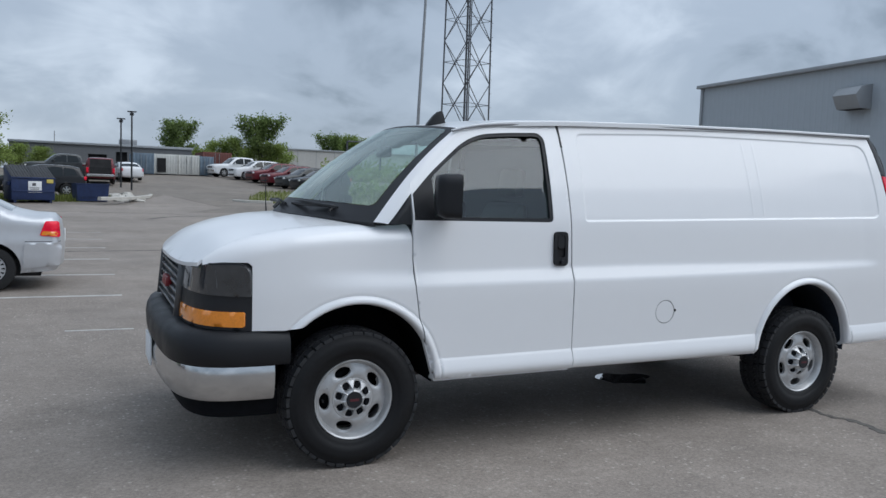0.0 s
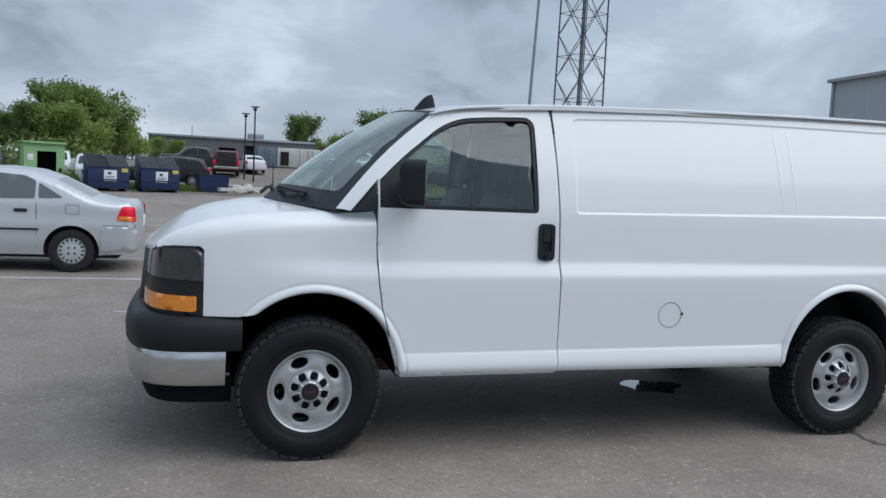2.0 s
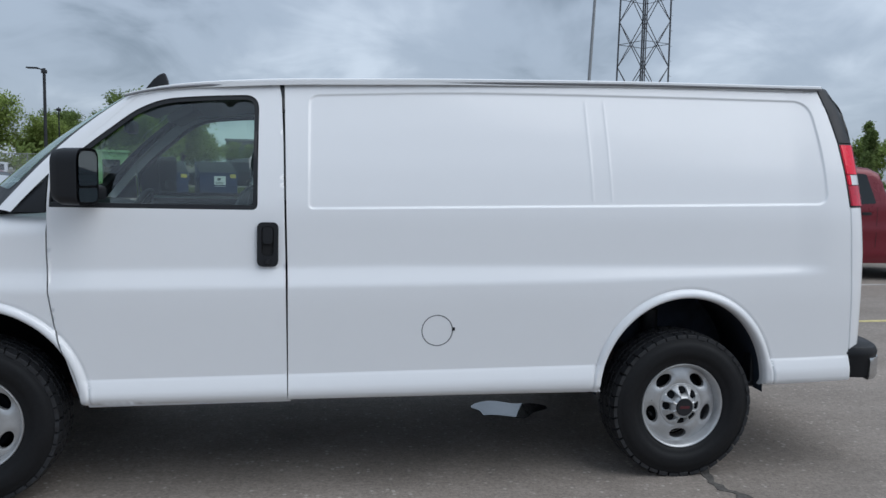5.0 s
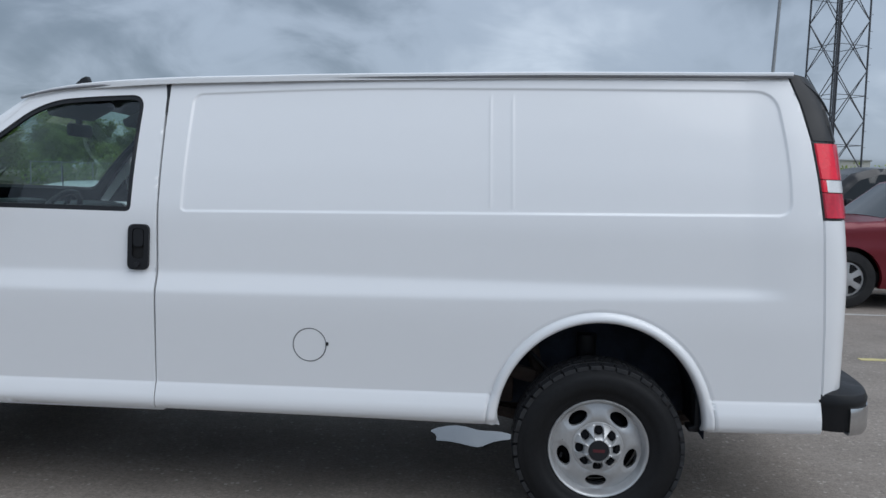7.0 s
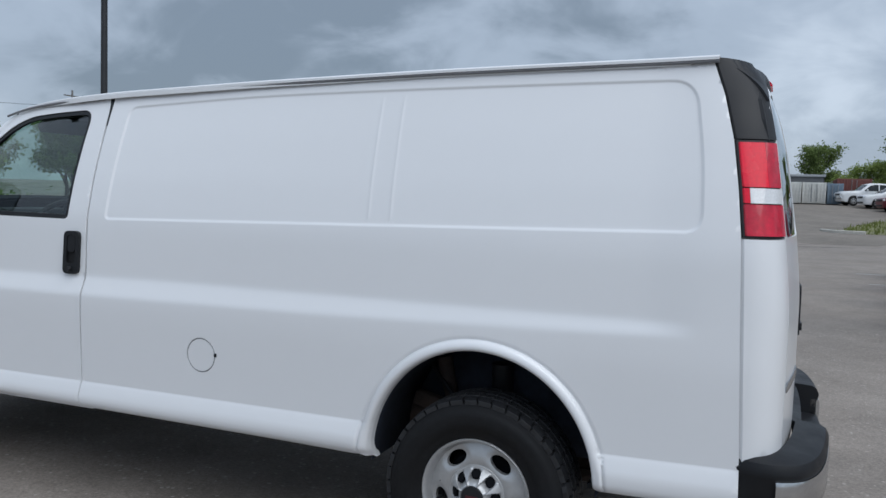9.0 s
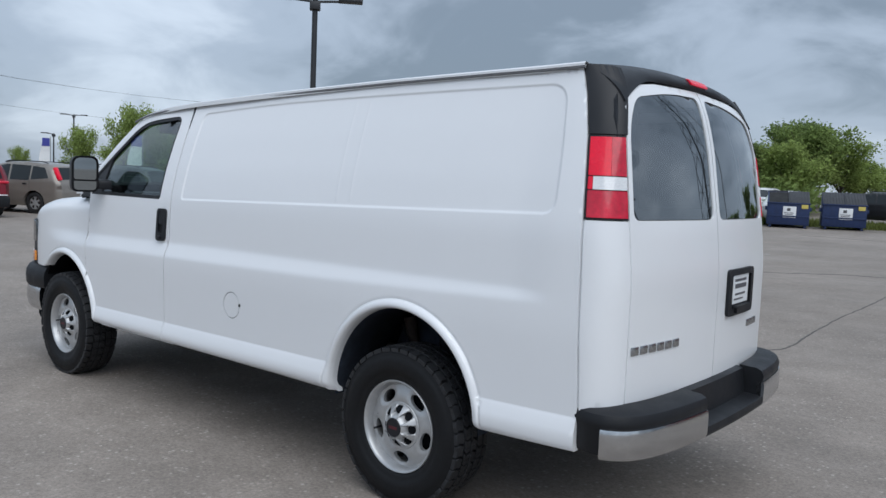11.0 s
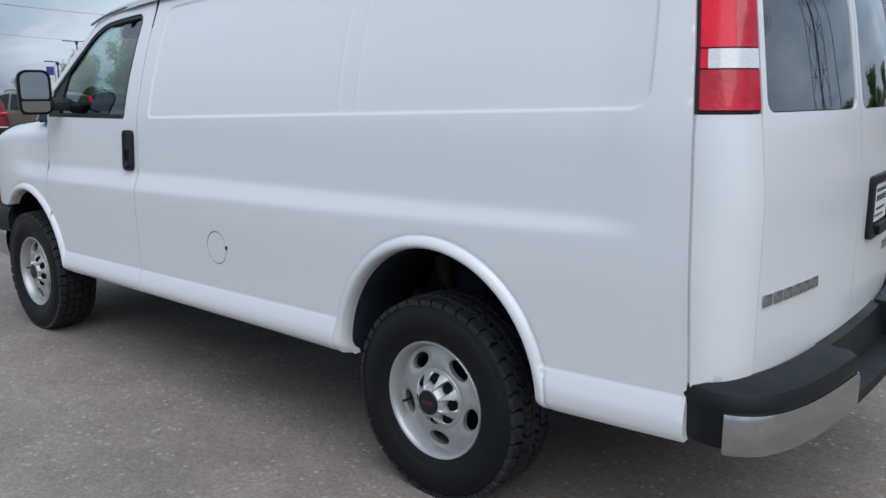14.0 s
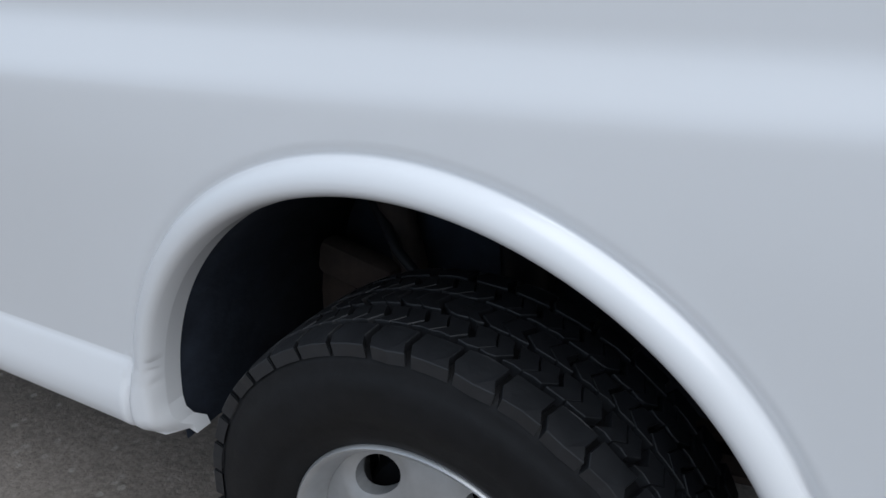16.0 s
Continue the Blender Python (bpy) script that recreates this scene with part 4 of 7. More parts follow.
part("step_end", sweep("step_end", PLAN_R[i1 - 1:], [(-0.10, 0.515), (-0.015, 0.508), (-0.006, 0.53), (-0.006, 0.610), (0.0, 0.622), (0.004, 0.645), (-0.008, 0.672), (-0.03, 0.684), (-0.12, 0.690)], M_BLACKPL), None, rb)
part("step", sweep("step", PLAN_R[i0: i1], [(-0.10, 0.500), (-0.004, 0.496), (0.004, 0.51), (0.000, 0.540), (-0.02, 0.548), (-0.085, 0.552), (-0.10, 0.676), (-0.14, 0.686)], M_BLACKPL), None, rb, "recessed black step")
ja = int(np.argmin(np.abs(arc - 0.13)))
for a, b in ((ja, i0 + 1), (i1 - 1, 120 - ja)):
    part("bright_face", sweep("bright_face", PLAN_R[a:b], [(-0.03, 0.500), (0.000, 0.498), (0.008, 0.515), (0.009, 0.600), (0.004, 0.618), (-0.03, 0.618)], M_BUMPER), None, rb, "scuffed bright bumper face")
box("bracket", (0.10, 1.5, 0.10), (4.45, 0, 0.56), M_DARK, rb)

# mirrors
mir = rounded([(0.0, 0.0), (0.205, 0.0), (0.205, 0.275), (0.0, 0.275)], [0.05, 0.05, 0.07, 0.06], 8)


def mirror_unit():
    bm = bmesh.new()
    rings = []
    for f, s, dz in ((0.0, 0.985, 0.0), (0.02, 1.0, 0.0), (-0.075, 0.99, 0.0), (-0.115, 0.90, 0.006), (-0.130, 0.74, 0.012)):
        rings.append([bm.verts.new((f, -(0.1025 + (u - 0.1025) * s), 0.1375 + (v - 0.1375) * s + dz)) for u, v in mir])
    order = [rings[0], rings[1]] + rings[2:]
    n = len(mir)
    for a, b in zip(order, order[1:]):
        for i in range(n):
            bm.faces.new((a[i], a[(i + 1) % n], b[(i + 1) % n], b[i]))
    bm.faces.new(order[-1])
    bm.faces.new(order[0][::-1])
    bmesh.ops.recalc_face_normals(bm, faces=bm.faces)
    me = bpy.data.meshes.new("mirror_shell")
    bm.to_mesh(me)
    bm.free()
    me.materials.append(M_BLACKPL)
    return smooth_by_angle(me, 40)


shell = mirror_unit()
for flip in (False, True):
    s = -1 if flip else 1
    f = (lambda me: mirrored(me)) if flip else (lambda me: me)
    turn = Euler((0, 0, radians(-16 * s))).to_matrix().to_4x4()
    mo = part("door_mirror", f(shell), None, van, "large black door mirror", Matrix.Translation((0.560, -1.004 * s, 1.404)) @ turn @ Matrix.Diagonal((0.90, 0.84, 0.90, 1)))
    up_in = rounded([(0.018, 0.095), (0.187, 0.095), (0.187, 0.260), (0.018, 0.260)], [0.02, 0.02, 0.055, 0.05])
    lo_in = rounded([(0.018, 0.015), (0.187, 0.015), (0.187, 0.083), (0.018, 0.083)], [0.035, 0.035, 0.01, 0.01])
    for nm, lp in (("main_mirror", up_in), ("spot_mirror", lo_in)):
        part(nm, f(patch_mesh(nm, [lp], lambda u, v: np.stack([0 * u + 0.0225, -u, v], 1), 0.08, M_MIRROR, (-0.004, 0, 0), (1, 0, 0))), None, mo)
    part("arm", f(prism("arm", [(-0.07, 0.035), (0.005, 0.02), (0.005, 0.085), (-0.06, 0.105)], 0.11, -0.03, M_BLACKPL, 0.01)), None, mo)

# wheels
R_T = 0.387


def crown(y):
    """The tyre's radius across its tread, falling away at the shoulders."""
    return R_T - 0.009 * (np.abs(y) / 0.112) ** 3.2


def tyre_mesh():
    pr = [(0.214, 0.096), (0.223, 0.101), (0.231, 0.108), (0.245, 0.1145), (0.262, 0.1165), (0.264, 0.1190), (0.290, 0.1220), (0.312, 0.1215), (0.334, 0.1185), (0.336, 0.1165), (0.350, 0.1145), (0.361, 0.110), (0.366, 0.104), (0.369, 0.09), (0.372, 0.05), (0.373, 0.0)]
    prof = [(r, -o) for r, o in pr] + [(r, o) for r, o in pr[::-1][1:]]
    return revolve("tyre", prof, M_RUBBER, 120, "y", 60)


def tread_mesh():
    """Blocks of an all-terrain tread, in five staggered rows, each block cut by a fine slit."""
    verts, faces, n = [], [], 40
    rows = [(-0.1140, -0.0725, 0.0, 0.022), (-0.0655, -0.0260, 0.45, -0.042), (-0.0190, 0.0190, 0.1, 0.046), (0.0260, 0.0655, 0.65, -0.042), (0.0725, 0.1140, 0.3, 0.022)]
    rnd = random.Random(4)
    pitch = math.tau / n
    for y0, y1, ph, skew in rows:
        for i in range(n):
            a0 = (i + ph) * pitch
            da = pitch * (0.855 + rnd.uniform(-0.09, 0.05))
            jog, cut = rnd.uniform(-0.003, 0.003), 0.47 + rnd.uniform(-0.06, 0.06)
            ym = (y0 + y1) / 2
            for f0, f1 in ((0.0, 1.0),) if abs(ym) > 0.08 else ((0.0, cut - 0.02), (cut + 0.02, 1.0)):
                b0, b1 = a0 + da * f0, a0 + da * f1
                out = [(b0, y0), ((b0 + b1) / 2, y0 + jog), (b1, y0), (b1 + skew, ym - 0.004), (b1 + skew * 0.7, ym + 0.006), (b1 + skew * 0.4, y1), ((b0 + b1) / 2 + skew * 0.5, y1 - jog), (b0 + skew * 0.4, y1), (b0 + skew * 0.7, ym + 0.006), (b0 + skew, ym - 0.004)]
                am, b = sum(q[0] for q in out) / len(out), len(verts)
                for drop, shrink in ((0.018, 1.0), (0.0012, 0.985), (0.0, 0.95)):
                    for a, y in out:
                        ac, yc = am + (a - am) * shrink, ym + (y - ym) * shrink
                        rad = float(crown(yc)) - drop
                        verts.append((rad * math.cos(ac), yc, rad * math.sin(ac)))
                k = len(out)
                for lv in (0, k):
                    faces += [(b + lv + j, b + lv + (j + 1) % k, b + lv + k + (j + 1) % k, b + lv + k + j) for j in range(k)]
                faces.append(tuple(b + 2 * k + j for j in range(k)))
    # short lugs over the shoulder
    for s in (-1, 1):
        for i in range(n):
            a0, da, b = (i + (0.0 if s < 0 else 0.3)) * pitch, pitch * 0.84, len(verts)
            end = 0.3590 + rnd.uniform(-0.002, 0.002) + 0.005 * (i % 2)
            for rr, o in ((0.3770, 0.1120), (0.3690, 0.1105), (end + 0.003, 0.1122), (end, 0.1105)):
                for a in (a0, a0 + da):
                    verts.append((rr * math.cos(a), s * o, rr * math.sin(a)))
            faces += [(b, b + 1, b + 3, b + 2), (b + 2, b + 3, b + 5, b + 4), (b + 4, b + 5, b + 7, b + 6)]
    me = mesh_from("tread", verts, faces, M_TREAD, False)
    bm = bmesh.new()
    bm.from_mesh(me)
    bmesh.ops.recalc_face_normals(bm, faces=bm.faces)
    bm.to_mesh(me)
    bm.free()
    return me


def rim_dish(r):
    return np.interp(r, [0.0, 0.07, 0.095, 0.112, 0.130, 0.150, 0.172, 0.188, 0.198], [0.062, 0.062, 0.068, 0.076, 0.080, 0.078, 0.072, 0.066, 0.064])


def rim_lift(u, v):
    """The wheel's disc, pressed in a little round each of its five openings."""
    r, a = np.hypot(u, v), np.arctan2(v, u)
    off = (a + np.pi / 2 + np.pi / 5) % (2 * np.pi / 5) - np.pi / 5
    d = np.hypot((r - 0.157) / 0.0280, off / 0.300)
    return np.stack([u, -rim_dish(r) + 0.007 * (1 - sstep(d, 1.0, 1.45)), v], 1)


circle = lambda r, n: [(r * math.cos(a), r * math.sin(a)) for a in np.linspace(0, math.tau, n, endpoint=False)]
ovals = []
for i in range(5):
    a = radians(-90 + 72 * i)
    ovals.append([((0.157 + 0.0280 * math.cos(t)) * math.cos(a + 0.300 * math.sin(t)), (0.157 + 0.0280 * math.cos(t)) * math.sin(a + 0.300 * math.sin(t))) for t in np.linspace(0, math.tau, 26, endpoint=False)])
disc_me = patch_mesh("wheel_disc", [circle(0.197, 90), circle(0.072, 40)] + ovals, rim_lift, 0.010, M_RIM, (0, 0.020, 0))
ring_rim = revolve("rim_ring", [(0.205, 0.06), (0.1965, -0.050), (0.1975, -0.068), (0.2015, -0.079), (0.206, -0.091), (0.2110, -0.100), (0.2160, -0.1065), (0.2205, -0.1080), (0.2235, -0.105), (0.2245, -0.098), (0.220, -0.090)], M_RIM, 90, "y", 50)
bowl_me = revolve("brake_drum", [(0.0, -0.02), (0.15, -0.02), (0.16, 0.0), (0.17, 0.06), (0.20, 0.08)], M_DARK, 40)


def cap_mesh(height, rb):
    """The hub cover: a cone with eight half-round channels that run out from its flat top."""
    verts, faces, seg = [], [], 160
    top = 0.080 + height
    prof = [(0.116, 0.055), (0.1155, 0.076), (0.112, 0.080), (0.106, 0.0805)]
    prof += [(0.106 + (rb - 0.106) * f, 0.0805 + (top - 0.002 - 0.0805) * f ** 0.85) for f in np.linspace(0.08, 1.0, 12)]
    prof += [(rb - 0.004, top), (0.048, top), (0.046, top - 0.003), (0.0, top - 0.003)]
    for k in range(seg):
        a = k * math.tau / seg
        off = (a + math.pi / 8) % (math.pi / 4) - math.pi / 8
        for i, (r, o) in enumerate(prof):
            across = abs(off * r) / 0.0215
            dig = 0.74 * (o - 0.076) * max(0.0, 1 - across ** 4) ** 0.5 * float(sstep(r, rb - 0.010, rb + 0.010)) * (1 - float(sstep(r, 0.100, 0.107))) if o > 0.079 else 0.0
            verts.append((r * math.cos(a), -(o - dig), r * math.sin(a)))
    n = len(prof)
    for k in range(seg):
        for i in range(n - 1):
            a, b = k * n + i, k * n + i + 1
            c, d = ((k + 1) % seg) * n + i + 1, ((k + 1) % seg) * n + i
            faces.append((a, b, c, d))
    return smooth_by_angle(mesh_from("hub_cover", verts, faces, M_HUB), 40)


tyre_me, tread_me = tyre_mesh(), tread_mesh()


def van_wheel(at, cover, height, tip, flip, spin):
    m = Matrix.Translation(at) @ (Euler((0, 0, radians(180))).to_matrix().to_4x4() if flip else Matrix()) @ Euler((0, radians(spin), 0)).to_matrix().to_4x4()
    w = part("wheel", disc_me, None, van, "silver steel wheel with an all-terrain tyre", m)
    t = part("tyre", tyre_me, None, w, "black all-terrain tyre")
    tagged(part("tread", tread_me, None, w), kind="stuff")
    part("rim_ring", ring_rim, None, w)
    part("brake_drum", bowl_me, None, w)
    c = part("hub_cover", cover, None, w, "silver hub cover")
    for i in range(8):
        a = i * math.tau / 8
        part("lug_recess", lug_me, None, w, "", Matrix.Translation((0.0865 * math.cos(a), -(0.0800 + height * 0.22), 0.0865 * math.sin(a))) @ Vector((tip * math.cos(a), -1, tip * math.sin(a))).to_track_quat("-Y", "Z").to_matrix().to_4x4() @ Matrix.Diagonal((1.0, 1.0, 1.15, 1)))
    part("centre_cap", cap_disc, None, w, "dark centre cap", Matrix.Translation((0, -(0.079 + height) - 0.0015, 0)))
    part("cap_mark", cap_mark, None, w, "", Matrix.Translation((0, -(0.079 + height) - 0.0045, 0)) @ Euler((0, radians(-spin), 0)).to_matrix().to_4x4())
    part("valve", tube_mesh("valve", [(-0.158, -0.050, -0.045), (-0.163, -0.092, -0.047)], 0.0055, M_TRIM, 8), None, w)
    return w


# a shallow near-black disc: the lug hole's inner shadow is painted, not cut
lug_me = revolve("lug_recess", [(0.0, -0.001), (0.0120, -0.001), (0.0125, -0.003), (0.0178, -0.003), (0.0190, 0.012)], M_DARK, 20)
cap_disc = revolve("centre_cap", [(0.0, -0.003), (0.043, -0.003), (0.0455, 0.002)], M_TRIM, 32)
cap_mark = box_bm(0.052, 0.002, 0.014, 0.0006)
_me = bpy.data.meshes.new("cap_mark")
cap_mark.to_mesh(_me)
cap_mark.free()
_me.materials.append(M_CAPRED)
cap_mark = _me
cover_f, cover_r = cap_mesh(0.034, 0.060), cap_mesh(0.050, 0.062)
HUB_Z = 0.397
van_wheel((0.004, -0.874, HUB_Z), cover_f, 0.034, 0.8, False, 15)
van_wheel((3.430, -0.866, HUB_Z), cover_r, 0.050, 1.1, False, 0)
van_wheel((0.004, 0.874, HUB_Z), cover_f, 0.034, 0.8, True, 20)
van_wheel((3.430, 0.866, HUB_Z), cover_r, 0.050, 1.1, True, 40)

# wheel housings, floor and running gear
for key, cx in (("front", 0.022), ("rear", 3.415)):
    outer_a = arch_points(key, 24, 0.008, 0, 180)
    outer_a = [(outer_a[0][0], 0.455)] + outer_a + [(outer_a[-1][0], 0.455)]
    for s in (1, -1):
        verts, faces = [], []
        for x, z in outer_a:
            verts += [(x, -s * 0.945, z), (x, -s * 0.52, z + 0.01)]
        for i in range(len(outer_a) - 1):
            a = 2 * i
            faces.append((a, a + 1, a + 3, a + 2))
        faces.append(tuple(2 * i + 1 for i in range(len(outer_a))))
        # front and rear differ only in how much shade their colour holds
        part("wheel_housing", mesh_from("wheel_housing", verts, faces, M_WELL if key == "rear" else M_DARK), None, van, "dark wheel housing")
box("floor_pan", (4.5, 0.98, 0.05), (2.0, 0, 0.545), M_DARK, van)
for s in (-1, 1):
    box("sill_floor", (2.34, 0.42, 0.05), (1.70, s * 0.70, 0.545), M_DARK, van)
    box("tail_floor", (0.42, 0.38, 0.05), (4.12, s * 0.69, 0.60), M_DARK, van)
for s in (-1, 1):
    box("frame_rail", (4.9, 0.08, 0.13), (1.9, 0.42 * s, 0.44), M_RUST, van)
    part("leaf_spring", tube_mesh("leaf_spring", [(2.80, 0.52 * s, 0.46), (3.1, 0.52 * s, 0.40), (3.43, 0.52 * s, 0.36), (3.8, 0.52 * s, 0.40), (4.1, 0.52 * s, 0.47)], 0.03, M_RUST, 6), None, van)
    part("flap_bracket", prism("flap_bracket", rounded([(3.868, 0.640), (3.890, 0.640), (3.902, 0.480), (3.888, 0.462), (3.846, 0.462), (3.842, 0.482), (3.872, 0.490)], 0.006, 3), -0.86 * s, -0.78 * s, M_TRIM, 0.004), None, van, "black hooked bracket behind the rear wheel")
    box("hanger", (0.12, 0.06, 0.16), (2.99, 0.55 * s, 0.56), M_RUST, van, 0.015)
    box("shackle", (0.16, 0.05, 0.07), (3.08, 0.60 * s, 0.64), M_RUST, van, 0.015, "", (0, 12, 0))
    part("damper", tube_mesh("damper", [(3.22, 0.56 * s, 0.42), (3.12, 0.56 * s, 0.84)], 0.032, M_RUST, 12, radii=[0.024, 0.034]), None, van, "rusty shock absorber")
    part("bump_stop", tube_mesh("bump_stop", [(3.40, 0.57 * s, 0.84), (3.40, 0.57 * s, 0.68), (3.40, 0.57 * s, 0.64)], 0.05, M_TRIM, 12, radii=[0.05, 0.045, 0.03]), None, van)
    part("brake_hose", tube_mesh("brake_hose", [(3.05, 0.54 * s, 0.80), (3.18, 0.62 * s, 0.70), (3.30, 0.62 * s, 0.58), (3.40, 0.60 * s, 0.44)], 0.010, M_TRIM, 8), None, van)
part("rear_axle", tube_mesh("rear_axle", [(3.43, -0.75, 0.385), (3.43, -0.12, 0.385), (3.43, -0.1, 0.385), (3.43, 0.1, 0.385), (3.43, 0.12, 0.385), (3.43, 0.75, 0.385)], 0.045, M_RUST, 14, radii=[0.045, 0.05, 0.14, 0.14, 0.05, 0.045]), None, van)
part("front_axle", tube_mesh("front_axle", [(0, -0.75, 0.36), (0, 0.75, 0.36)], 0.05, M_RUST, 10), None, van)
part("exhaust", tube_mesh("exhaust", [(0.6, 0.2, 0.36), (2.0, 0.22, 0.35), (2.1, 0.24, 0.35), (2.7, 0.24, 0.35), (2.8, 0.3, 0.36), (3.2, 0.55, 0.5), (4.2, 0.6, 0.42)], 0.03, M_RUST, 10, radii=[0.03, 0.03, 0.09, 0.09, 0.03, 0.03, 0.03]), None, van)
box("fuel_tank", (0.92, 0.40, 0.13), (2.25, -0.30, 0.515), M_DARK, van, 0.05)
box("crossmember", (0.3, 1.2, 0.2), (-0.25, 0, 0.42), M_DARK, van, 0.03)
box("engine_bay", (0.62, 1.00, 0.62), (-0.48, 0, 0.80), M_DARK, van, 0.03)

# cabin
dash = part("dashboard", prism("dashboard", [(0.05, 0.97), (-0.05, 1.28), (0.10, 1.375), (0.33, 1.36), (0.42, 1.26), (0.36, 1.05), (0.34, 0.97)], -0.86, 0.86, M_DASH, 0.03), None, van, "dark moulded dashboard")
box("binnacle", (0.16, 0.42, 0.10), (0.36, -0.42, 1.36), M_DASH, dash, 0.03)
wheel_pts = [(0.20 * math.cos(a), 0.20 * math.sin(a), 0) for a in np.linspace(0, math.tau, 40, endpoint=False)]
st_m = Matrix.Translation((0.585, -0.42, 1.275)) @ Euler((0, radians(-62), 0)).to_matrix().to_4x4()
st = part("steering_wheel", tube_mesh("steering_wheel", wheel_pts, 0.016, M_TRIM, 10, True), None, van, "dark steering wheel", st_m)
box("hub", (0.14, 0.17, 0.05), (0, 0, -0.03), M_TRIM, st, 0.03)
for a in (0, 150, 210):
    part("spoke", tube_mesh("spoke", [(0.03 * math.cos(radians(a)), 0.03 * math.sin(radians(a)), -0.03), (0.195 * math.cos(radians(a)), 0.195 * math.sin(radians(a)), 0)], 0.014, M_TRIM, 8), None, st)
part("column", tube_mesh("column", [(0.57, -0.42, 1.26), (0.34, -0.42, 1.16)], 0.05, M_DASH, 10), None, van)
for s in (-1, 1):
    seat = part("seat", prism("seat", [(0.62, 0.80), (0.60, 0.95), (0.68, 1.0), (1.02, 0.955), (1.06, 0.80)], 0.44 * s - 0.25, 0.44 * s + 0.25, M_SEAT, 0.04), None, van, "grey vinyl seat")
    part("backrest", prism("backrest", [(1.00, 0.94), (1.11, 1.36), (1.18, 1.50), (1.26, 1.49), (1.25, 1.36), (1.16, 0.92)], 0.44 * s - 0.24, 0.44 * s + 0.24, M_SEAT, 0.05), None, seat)
    part("headrest", prism("headrest", [(1.19, 1.53), (1.22, 1.72), (1.29, 1.71), (1.28, 1.52)], 0.44 * s - 0.13, 0.44 * s + 0.13, M_SEAT, 0.035), None, seat)
    box("seat_base", (0.45, 0.45, 0.25), (0.84, 0.44 * s, 0.68), M_DASH, seat, 0.02)
    box("sun_visor", (0.05, 0.42, 0.16), (0.735, 0.40 * s, 1.895), M_LINER, van, 0.012, "", (0, 62, 0))
rv_mirror = box("rear_view_mirror", (0.035, 0.25, 0.075), (0.50, 0.0, 1.80), M_TRIM, van, 0.02, "dark interior mirror")
box("stalk", (0.03, 0.03, 0.10), (-0.005, 0, 0.06), M_TRIM, rv_mirror, 0.005)
part("headliner", patch_mesh("headliner", [[(-0.97, 0.005), (0.97, 0.005), (0.97, 0.99), (-0.97, 0.99)]], lambda s, t: roof_lift(s, t) - np.array([0, 0, 0.045]), 0.12, M_LINER, (0, 0, 0), (0, 0, -1)), None, van)
box("cabin_floor", (0.98, 1.75, 0.04), (0.99, 0, 0.62), M_DASH, van)
box("partition", (0.03, 1.52, 1.26), (1.50, 0, 1.24), M_LINER, van)
box("cargo_floor", (2.85, 1.02, 0.03), (2.95, 0, 0.60), M_DASH, van)
for s in (-1, 1):
    lin = patch_mesh("cargo_lining", [[(1.45, 1.03), (4.22, 1.03), (4.20, 1.98), (1.45, 1.93)]], lambda x, z: np.stack([x, -(side_w(x, z, False) - 0.06), z], 1), 0.15, M_LINER, (0, 0, 0), (0, 1, 0))
    part("cargo_lining", lin if s < 0 else mirrored(lin), None, van)
    part("door_card", (lambda me: me if s < 0 else mirrored(me))(patch_mesh("door_card", [[(0.56, 0.56), (1.38, 0.56), (1.38, 1.37), (0.36, 1.37), (0.36, 1.04), (0.50, 0.86)]], lambda x, z: np.stack([x, -(side_w(x, z, False) - 0.07), z], 1), 0.15, M_DASH, (0, 0, 0), (0, 1, 0))), None, van)

# ---- ground ----
def rise(y):
    """The far yard climbs gently behind the lot."""
    return np.interp(y, [33.0, 38.0, 50.0, 60.0, 68.0, 77.0], [0.0, 0.14, 0.62, 1.08, 1.75, 1.95])


